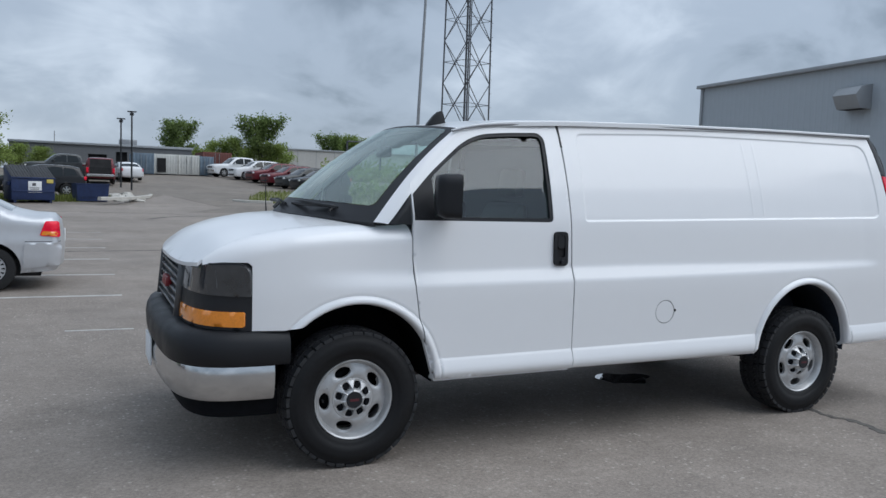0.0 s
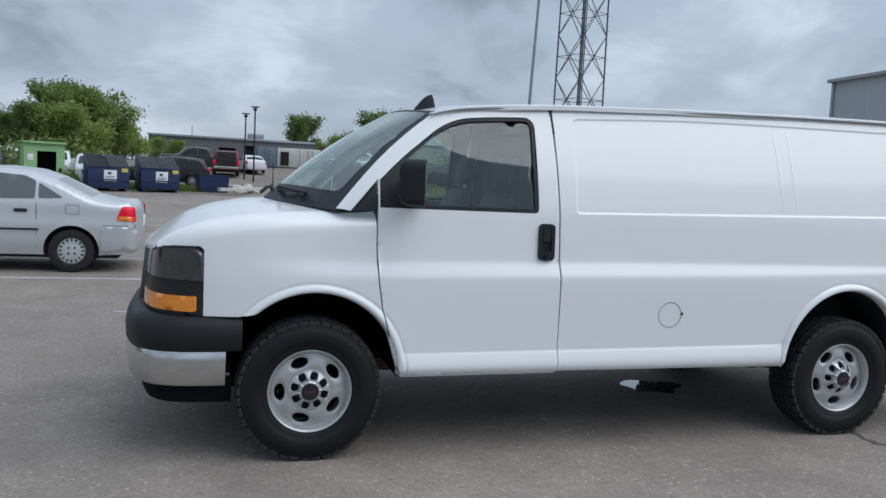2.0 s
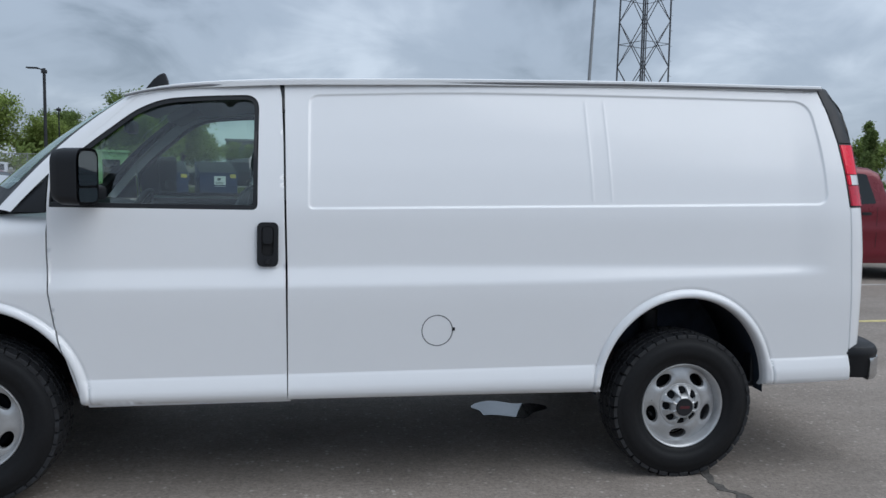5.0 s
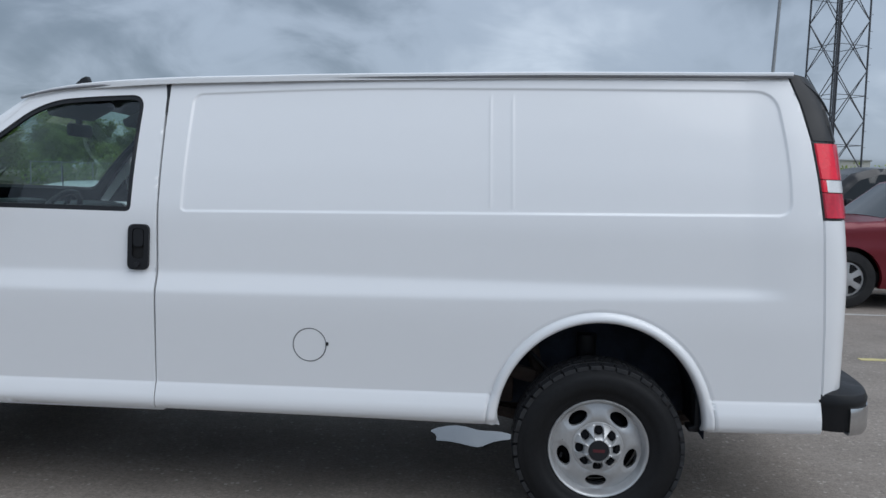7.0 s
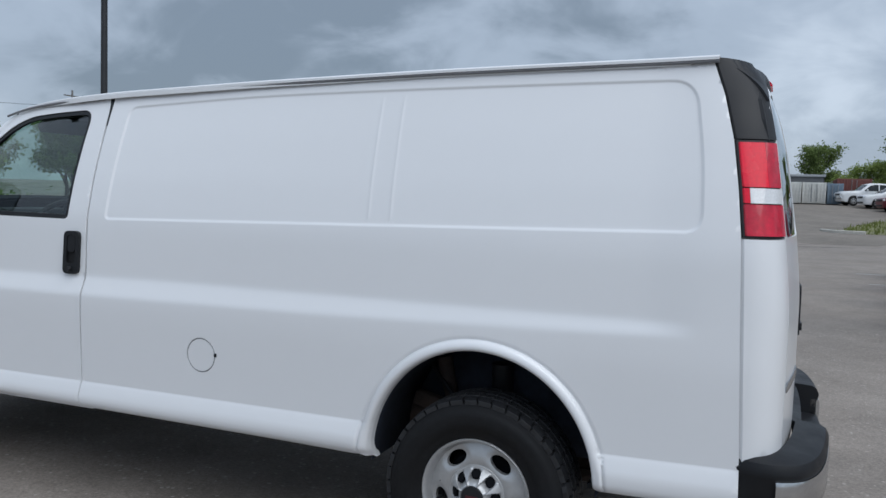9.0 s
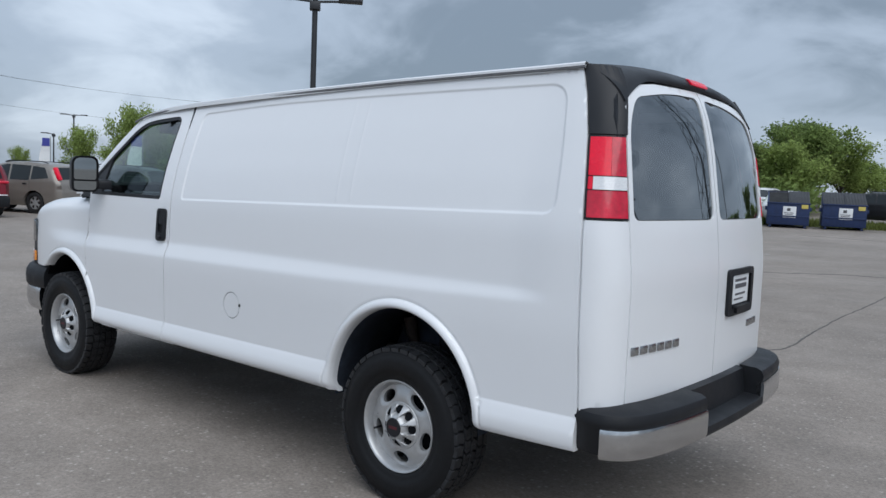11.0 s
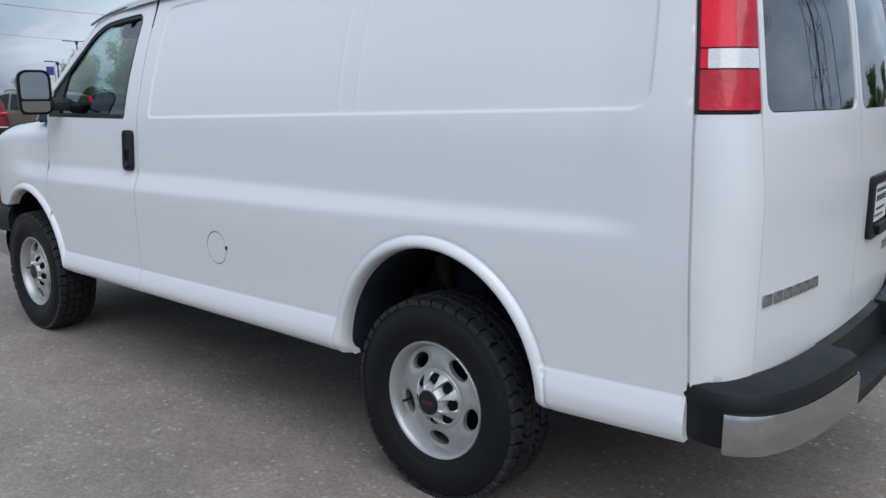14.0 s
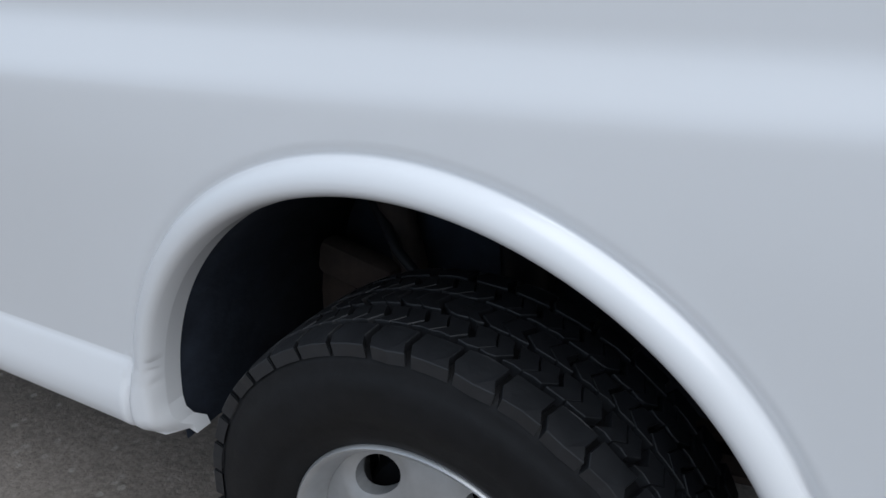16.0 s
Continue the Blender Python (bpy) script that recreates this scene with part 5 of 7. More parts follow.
def asphalt(name, base, stone, fleck=0.5):
    m = bpy.data.materials.new(name)
    m.use_nodes = True
    n, l = m.node_tree.nodes, m.node_tree.links
    b = n["Principled BSDF"]
    co = n.new("ShaderNodeTexCoord")

    def noise_(scale, detail, rough=0.6):
        t = n.new("ShaderNodeTexNoise")
        t.inputs["Scale"].default_value, t.inputs["Detail"].default_value, t.inputs["Roughness"].default_value = scale, detail, rough
        l.new(co.outputs["Object"], t.inputs["Vector"])
        return t.outputs["Fac"]

    def rng(v, a, b_, c, d):
        r = n.new("ShaderNodeMapRange")
        for k, x in zip(("From Min", "From Max", "To Min", "To Max"), (a, b_, c, d)):
            r.inputs[k].default_value = x
        l.new(v, r.inputs["Value"])
        return r.outputs[0]

    def mul(a, b_):
        r = n.new("ShaderNodeMath")
        r.operation = "MULTIPLY"
        l.new(a, r.inputs[0])
        l.new(b_, r.inputs[1])
        return r.outputs[0]

    shade = mul(rng(noise_(0.22, 5), 0.3, 0.7, 0.80, 1.16), mul(rng(noise_(1.7, 7, 0.72), 0.3, 0.7, 0.82, 1.16), mul(rng(noise_(19, 5, 0.8), 0.3, 0.7, 0.80, 1.20), rng(noise_(55, 4, 0.7), 0.3, 0.7, 0.72, 1.28))))
    vor = n.new("ShaderNodeTexVoronoi")
    vor.inputs["Scale"].default_value = 38
    l.new(co.outputs["Object"], vor.inputs["Vector"])
    sepc = n.new("ShaderNodeSeparateColor")
    l.new(vor.outputs["Color"], sepc.inputs[0])
    pick = mul(rng(sepc.outputs[0], 0.88, 0.94, 0.0, 1.0), rng(vor.outputs["Distance"], 0.30, 0.45, 1.0, 0.0))
    sc = n.new("ShaderNodeVectorMath")
    sc.operation = "SCALE"
    sc.inputs[0].default_value = base
    l.new(shade, sc.inputs["Scale"])
    mx = n.new("ShaderNodeMix")
    mx.data_type = "RGBA"
    l.new(mul(pick, rng(noise_(0.8, 3), 0.3, 0.65, 0.2 * fleck, fleck)), mx.inputs["Factor"])
    l.new(sc.outputs[0], mx.inputs["A"])
    mx.inputs["B"].default_value = (*stone, 1)
    l.new(mx.outputs["Result"], b.inputs["Base Color"])
    l.new(rng(noise_(0.5, 4), 0.3, 0.7, 0.72, 0.95), b.inputs["Roughness"])
    bn = n.new("ShaderNodeBump")
    bn.inputs["Distance"].default_value = 0.009
    bn.inputs["Strength"].default_value = 0.8
    l.new(noise_(52, 6, 0.7), bn.inputs["Height"])
    l.new(bn.outputs[0], b.inputs["Normal"])
    return m


M_ASPH = asphalt("asphalt", (0.250, 0.215, 0.186), (0.58, 0.53, 0.47), 0.62)
M_GRAVEL = asphalt("gravel", (0.200, 0.172, 0.145), (0.36, 0.31, 0.26), 0.6)
M_LINE = mat("worn_line_paint", (0.44, 0.43, 0.41), 0.8, vary=0.35, grain=14, blotch=3)
M_YLINE = mat("worn_yellow_paint", (0.55, 0.47, 0.22), 0.8, vary=0.3, grain=14, blotch=3)
M_TAR = mat("dark_crack", (0.098, 0.090, 0.083), 0.9, vary=0.65, grain=45, blotch=9, bump=0.006)
M_WET = mat("damp_patch", (0.085, 0.082, 0.080), 0.35, vary=0.3, grain=20, blotch=4)
M_CONC = mat("pale_concrete", (0.46, 0.44, 0.40), 0.9, vary=0.25, grain=18, blotch=2, bump=0.004)
M_GRASSG = mat("grass_soil", (0.165, 0.165, 0.070), 0.95, vary=0.4, grain=6, blotch=0.8, bump=0.03)
M_GRASS = leafy("grass_blade", (0.165, 0.19, 0.06))
M_LEAF = [leafy("leaf_a", (0.205, 0.270, 0.090)), leafy("leaf_b", (0.250, 0.315, 0.100)), leafy("leaf_c", (0.165, 0.220, 0.082))]
M_BARK = mat("bark", (0.075, 0.062, 0.05), 0.95, vary=0.4, grain=12, blotch=2, bump=0.01)
M_POLE = mat("weathered_pole_wood", (0.17, 0.165, 0.16), 0.9, vary=0.3, grain=10, blotch=2)
M_STEEL = mat("galvanised_steel", (0.30, 0.31, 0.32), 0.5, 0.6, vary=0.2, grain=8, blotch=1)
M_TOWER = mat("dark_tower_steel", (0.085, 0.09, 0.10), 0.6, 0.4, vary=0.25, grain=3, blotch=0.6)
M_POST = mat("dark_lamp_post", (0.03, 0.032, 0.036), 0.5, 0.3, vary=0.2, grain=6, blotch=1)
M_GREYW = mat("grey_metal_siding", (0.40, 0.44, 0.475), 0.6, 0.1, vary=0.06, grain=3, blotch=0.4)
M_GREYT = mat("grey_roof_trim", (0.33, 0.345, 0.36), 0.5, 0.3, vary=0.08, grain=4, blotch=0.5)
M_DKWALL = mat("dull_grey_block", (0.15, 0.155, 0.162), 0.8, vary=0.15, grain=5, blotch=0.5)
# near-black, mostly for painting the shade inside openings and under cars
M_OPEN = mat("shade_black", (0.012, 0.012, 0.013), 0.9, vary=0.2)
M_BLUEB = mat("blue_bin_paint", (0.013, 0.028, 0.088), 0.5, 0.1, vary=0.35, grain=10, blotch=2)
M_LID = mat("black_plastic_lid", (0.032, 0.033, 0.037), 0.6, vary=0.25, grain=16, blotch=2)
M_GREEN = mat("pale_green_paint", (0.27, 0.47, 0.22), 0.7, vary=0.12, grain=6, blotch=1.2)
M_WALLW = mat("pale_siding", (0.50, 0.49, 0.47), 0.75, vary=0.12, grain=4, blotch=0.5)
M_CONTW = mat("white_container", (0.55, 0.55, 0.52), 0.6, vary=0.2, grain=5, blotch=1)
M_CONTB = mat("blue_grey_container", (0.14, 0.19, 0.24), 0.6, vary=0.25, grain=5, blotch=1)
M_SIGNY = mat("yellow_sticker", (0.62, 0.50, 0.12), 0.6, vary=0.1)

rows_y = [-900, -300, -100, -40, -20, -10, 0, 10, 20, 28, 33, 35.5, 38, 44, 50, 55, 60, 64, 68, 72, 77, 90, 140, 300, 900, 2500]
cols_x = [-2500, -900, -300, -120, -60, -30, -15, 0, 15, 30, 60, 120, 300, 900, 2500]
gv = [(x, y, float(rise(y))) for y in rows_y for x in cols_x]
k = len(cols_x)
gf = [(r * k + c, r * k + c + 1, (r + 1) * k + c + 1, (r + 1) * k + c) for r in range(len(rows_y) - 1) for c in range(k - 1)]
tagged(part("ground", mesh_from("ground", gv, gf, M_ASPH, False)), "worn grey asphalt with pale stone flecks", "ground", kind="structure")


def sheet(name, loop, height, material, label, category, step=1.5, thick=0.0):
    """A flat covering that follows the ground."""
    me = patch_mesh(name, [loop], lambda x, y: np.stack([x, y, rise(y) + height], 1), step, material, (0, 0, -height - thick), (0, 0, 1))
    return tagged(part(name, me), label, category, kind="structure")


sheet("gravel_yard", [(-30, 37.2), (-6.5, 36.6), (0.8, 37.4), (3.4, 47), (5.4, 36.5), (3.2, 33.0), (8.5, 33.2), (9.5, 35.5), (40, 42), (60, 120), (-40, 120)], 0.006, M_GRAVEL, "pale gravel of the rear yard", "gravel", 2.5)
GRASS = [
    [(-18, 36.6), (-11.4, 36.2), (-11.0, 38.6), (-11.6, 41.5), (-18, 42)],
    [(-8.2, 38.2), (-4.6, 38.3), (-1.6, 38.7), (-0.5, 39.3), (0.2, 42.0), (-8.0, 42.0)],
    [(7.5, 41.3), (9.6, 40.9), (24, 43), (28, 51), (18, 53), (10.6, 53), (8.5, 46)],
    [(30, 60), (60, 70), (70, 100), (34, 96)],
]
for lp in GRASS:
    sheet("grass_verge", lp, 0.02, M_GRASSG, "rough green verge beside the lot", "grass", 1.5)


def blades(loop, count, seed, h=0.22):
    rnd = random.Random(seed)
    L = np.array(loop)
    lo, hi = L.min(0), L.max(0)
    verts, faces = [], []
    while len(faces) < count:
        x, y = rnd.uniform(lo[0], hi[0]), rnd.uniform(lo[1], hi[1])
        if not inside(np.array([[x, y]]), L)[0]:
            continue
        z = float(rise(y)) + 0.01
        a, hh, w = rnd.uniform(0, math.pi), h * rnd.uniform(0.5, 1.5), rnd.uniform(0.02, 0.05)
        dx, dy, lx, ly = w * math.cos(a), w * math.sin(a), rnd.uniform(-0.1, 0.1), rnd.uniform(-0.1, 0.1)
        b = len(verts)
        verts += [(x - dx, y - dy, z), (x + dx, y + dy, z), (x + lx, y + ly, z + hh)]
        faces.append((b, b + 1, b + 2))
    return mesh_from("grass", verts, faces, M_GRASS, False)


for i, (lp, c) in enumerate(zip(GRASS, (2500, 3500, 2600, 2000))):
    tagged(part("grass", blades(lp, c, 20 + i)), "long green grass blades on the verge", "grass", kind="stuff")


def kerb(pts, label):
    v = [(p[0], p[1]) for p in pts]
    me = sweep("kerb", np.array(v), [(-0.10, -0.02), (-0.10, 0.13), (-0.07, 0.15), (0.06, 0.15), (0.10, 0.12), (0.11, -0.02)], M_CONC)
    ob = part("kerb", me, None, None, "", Matrix.Translation((0, 0, float(rise(np.mean([q[1] for q in v]))))))
    return tagged(ob, label, "kerb", kind="structure")


kerb(spline([(-0.5, 36.6), (0.8, 38.6), (2.0, 42.5), (2.6, 46.5), (2.2, 48.5), (1.0, 48.8)], 20), "pale concrete kerb round the corner of the verge")
kerb(spline([(6.9, 42.4), (7.4, 41.2), (8.8, 40.7)], 8), "short pale concrete kerb at the drive")
# heap of pale rubble behind the low bin
rb_ = random.Random(11)
for i in range(26):
    x, y, s = rb_.uniform(0.4, 1.9), rb_.uniform(39.5, 45), rb_.uniform(0.18, 0.5)
    bm = bmesh.new()
    bmesh.ops.create_icosphere(bm, subdivisions=2, radius=s)
    for v in bm.verts:
        v.co *= 0.75 + 0.5 * noise.noise(v.co * 2.5 + Vector((i, 0, 0)))
        v.co.z *= 0.5
    ob = part("rubble", bm, M_CONC, None, "", Matrix.Translation((x, y, float(rise(y)) + s * 0.12)))
    tagged(ob, "broken lump of pale concrete rubble", "rubble", "rubble heap")


def line(name, x0, y0, x1, y1, w, material, label):
    d = Vector((x1 - x0, y1 - y0))
    nrm = Vector((-d.y, d.x)).normalized() * w / 2
    rnd = random.Random(int(100 * (x0 + y0)))
    pa, pb, n = [], [], max(3, int(d.length / 0.15))
    for i in range(n + 1):
        p = Vector((x0, y0)) + d * i / n
        pa.append(tuple(p + nrm * rnd.uniform(0.75, 1.05)))
        pb.append(tuple(p - nrm * rnd.uniform(0.75, 1.05)))
    me = patch_mesh(name, [pa + pb[::-1]], lambda x, y: np.stack([x, y, 0 * x + 0.004], 1), 0.2, material, (0, 0, -0.004), (0, 0, 1))
    return tagged(part(name, me), label, "road marking", kind="structure")


for y in (-1.5, 1.05, 3.53, 6.02, 8.40, 10.9, 13.4, 15.9, 18.4):
    if y > 3:
        line("stall_line", -5.6 if y > 4 else -1.5, y + 0.02, -0.86, y, 0.10 if y > 4 else 0.05, M_LINE, "worn white parking stall line")
for y in (3.22, 6.05, 8.88, 11.7, 14.5, 17.3):
    line("stall_line", 6.35, y - 0.08, 11.6, y + 0.12, 0.10, M_YLINE if y < 4 else M_LINE, "worn pale parking stall line")


def crack(pts, w, seed, material=None, label="dark tar-filled crack in the asphalt"):
    rnd = random.Random(seed)
    ln_ = sum(math.dist(a_, b_) for a_, b_ in zip(pts, pts[1:]))
    P = spline(pts, max(4 * len(pts), int(ln_ / max(0.03, 0.5 * w))))
    P = P + np.array([(noise.noise(Vector((x * 3, y * 3, seed))), noise.noise(Vector((x * 3, y * 3, seed + 9)))) for x, y in P]) * w * 1.2
    t = np.gradient(P, axis=0)
    t /= np.linalg.norm(t, axis=1)[:, None]
    nn = np.stack([-t[:, 1], t[:, 0]], 1)
    a = [tuple(p + q * w * rnd.uniform(0.15, 1.3)) for p, q in zip(P, nn)]
    b = [tuple(p - q * w * rnd.uniform(0.15, 1.3)) for p, q in zip(P, nn)]
    me = patch_mesh("crack", [a + b[::-1]], lambda x, y: np.stack([x, y, 0 * x + 0.003], 1), 0.3, material or M_TAR, (0, 0, -0.003), (0, 0, 1))
    return tagged(part("crack", me), label, "crack", kind="structure")


crack([(3.60, -1.9), (3.59, -1.6), (3.63, -1.28), (3.56, -1.05), (3.62, -0.86)], 0.034, 1)
crack([(3.2, 4.3), (3.55, 4.7), (3.5, 5.85), (3.42, 7.5), (3.38, 10.3), (3.2, 14)], 0.013, 2)
crack([(3.55, 3.9), (3.3, 4.1), (2.6, 4.4), (1.4, 5.2)], 0.03, 3)
crack([(-1.9, 12.5), (0.5, 12.9), (2.0, 14.2), (4.5, 15)], 0.05, 4)
crack([(1.0, 26.2), (2.2, 28.4), (4.4, 29.2), (7.5, 31)], 0.10, 5)
crack([(-3.8, 31.6), (-1.0, 31.2), (1.7, 31.0), (3.4, 30.0), (6.3, 32.4)], 0.06, 6)
crack([(6.3, 9.4), (7.4, 9.1), (8.8, 8.2), (10, 8.0)], 0.05, 7)
M_PUDDLE = mat("puddle", (0.05, 0.05, 0.052), 0.03, vary=0.1, coat=1.0, coat_rough=0.02)
pud = [(2.80 + (0.24 + 0.05 * math.sin(3 * a + 1)) * math.cos(a), 0.26 + (0.17 + 0.04 * math.sin(4 * a)) * math.sin(a)) for a in np.linspace(0, math.tau, 30, endpoint=False)]
tagged(part("puddle", patch_mesh("puddle", [pud], lambda x, y: np.stack([x, y, 0 * x + 0.004], 1), 0.1, M_PUDDLE, (0, 0, -0.004), (0, 0, 1))), "small shallow puddle under the van", "puddle", kind="structure")

# ---- parked vehicles ----
M_TYRE2 = mat("car_tyre", (0.012, 0.012, 0.013), 0.75, vary=0.3, grain=30, blotch=4)
M_CGLASS = mat("dark_car_glass", (0.012, 0.016, 0.018), 0.08, vary=0.2, grain=3, blotch=1, spec=0.45)
# grey-green base lightened to hold part of the sky's reflection
M_SGLASS = mat("sky_toned_car_glass", (0.085, 0.102, 0.098), 0.05, vary=0.2, grain=3, blotch=1, coat=1.0)
M_SEAM = mat("panel_gap", (0.02, 0.02, 0.021), 0.8, vary=0.1)
M_WHEELC = mat("plastic_wheel_cover", (0.52, 0.53, 0.54), 0.4, 0.3, vary=0.15, grain=20, blotch=6)

OUTLINES = {
    "sedan": dict(L=4.45, half=0.85, wb=(1.0, 3.62), r=0.298, top=[(0.06, 0.22), (0.0, 0.40), (0.02, 0.60), (0.14, 0.70), (0.85, 0.84), (1.28, 0.93), (1.98, 1.30), (2.35, 1.375), (2.75, 1.39), (3.10, 1.36), (3.38, 1.27), (3.88, 1.03), (4.10, 0.985), (4.34, 0.975), (4.41, 0.90), (4.45, 0.60), (4.43, 0.34), (4.36, 0.26)], glassy=((5, 6), (10, 11)),
                  side=[[(1.52, 0.965), (2.06, 1.265), (2.42, 1.325), (2.54, 1.33), (2.54, 0.985)], [(2.60, 0.985), (2.60, 1.33), (3.02, 1.305), (3.17, 1.24), (3.17, 1.0)], [(3.21, 1.005), (3.21, 1.215), (3.52, 1.02)]], belt=0.94, tuck=0.34, roofpts=(6, 10)),
    "suv": dict(L=4.65, half=0.93, wb=(0.95, 3.65), r=0.355, top=[(0.10, 0.26), (0.02, 0.45), (0.0, 0.75), (0.10, 0.95), (0.9, 1.08), (1.25, 1.12), (2.0, 1.58), (2.4, 1.67), (3.2, 1.69), (4.0, 1.64), (4.30, 1.56), (4.52, 1.12), (4.60, 1.0), (4.64, 0.70), (4.65, 0.50), (4.58, 0.30)], glassy=((5, 6), (10, 11)),
                side=[[(1.55, 1.13), (2.10, 1.53), (2.45, 1.60), (2.60, 1.60), (2.60, 1.10)], [(2.68, 1.10), (2.68, 1.60), (3.45, 1.58), (3.45, 1.10)], [(3.52, 1.12), (3.52, 1.57), (4.00, 1.52), (4.20, 1.18)]], belt=1.08, tuck=0.26, roofpts=(6, 10)),
    "pickup": dict(L=5.70, half=0.97, wb=(0.95, 4.50), r=0.395, top=[(0.10, 0.34), (0.02, 0.52), (0.0, 0.85), (0.06, 1.05), (0.35, 1.13), (1.40, 1.20), (2.05, 1.74), (2.45, 1.83), (3.1, 1.84), (3.62, 1.80), (3.82, 1.72), (3.96, 1.24), (3.98, 1.21), (5.60, 1.20), (5.66, 1.12), (5.70, 0.72), (5.70, 0.55), (5.62, 0.42)], glassy=((5, 6), (10, 11)),
                   side=[[(1.68, 1.22), (2.15, 1.64), (2.50, 1.74), (2.78, 1.74), (2.78, 1.20)], [(2.86, 1.20), (2.86, 1.74), (3.52, 1.70), (3.66, 1.24)]], belt=1.18, tuck=0.22, roofpts=(6, 10)),
}


def wheel_parts(parent, at, r, flip, style):
    m = Matrix.Translation(at) @ (Euler((0, 0, math.pi)).to_matrix().to_4x4() if flip else Matrix())
    key = ("w", round(r, 3))
    if key not in WH:
        w = 0.105
        WH[key] = revolve("tyre", [(r * 0.60, -w * 0.8), (r * 0.66, -w), (r * 0.88, -w * 1.02), (r * 0.97, -w * 0.9), (r, -w * 0.5), (r, w * 0.5), (r * 0.97, w * 0.9), (r * 0.6, w)], M_TYRE2, 40)
        ri = r * 0.62
        spokes = 6 if style != "cover" else 16
        r_in = 0.40 if style != "cover" else 0.66
        lift = lambda u, v: np.stack([u, -0.085 + 0.02 * np.hypot(u, v) / ri, v], 1)
        circ = [(ri * math.cos(a), ri * math.sin(a)) for a in np.linspace(0, math.tau, 40, endpoint=False)]
        holes = []
        for i in range(spokes):
            a = i * math.tau / spokes
            wd = (0.62 if style != "cover" else 0.50) * math.pi / spokes
            holes.append([(rr * math.cos(a + s * wd), rr * math.sin(a + s * wd)) for rr, s in ((ri * r_in, -0.5), (ri * 0.86, -1), (ri * 0.90, 0), (ri * 0.86, 1), (ri * r_in, 0.5))])
        if style == "cover":
            for i in range(4):
                a = radians(45 + 90 * i)
                holes.append([(ri * (0.30 * math.cos(a) + 0.085 * math.cos(q)), ri * (0.30 * math.sin(a) + 0.085 * math.sin(q))) for q in np.linspace(0, math.tau, 10, endpoint=False)])
        WH[("r", round(r, 3))] = patch_mesh("rim", [circ] + holes, lift, 0.03, M_WHEELC if style == "cover" else M_RIM, (0, 0.03, 0))
        WH[("d", round(r, 3))] = revolve("drum", [(0.0, -0.04), (ri * 0.9, -0.04), (ri, -0.08)], M_OPEN, 24)
    w = part("wheel", WH[key], None, parent, "", m)
    part("rim", WH[("r", round(r, 3))], None, w)
    part("drum", WH[("d", round(r, 3))], None, w)


WH = {}


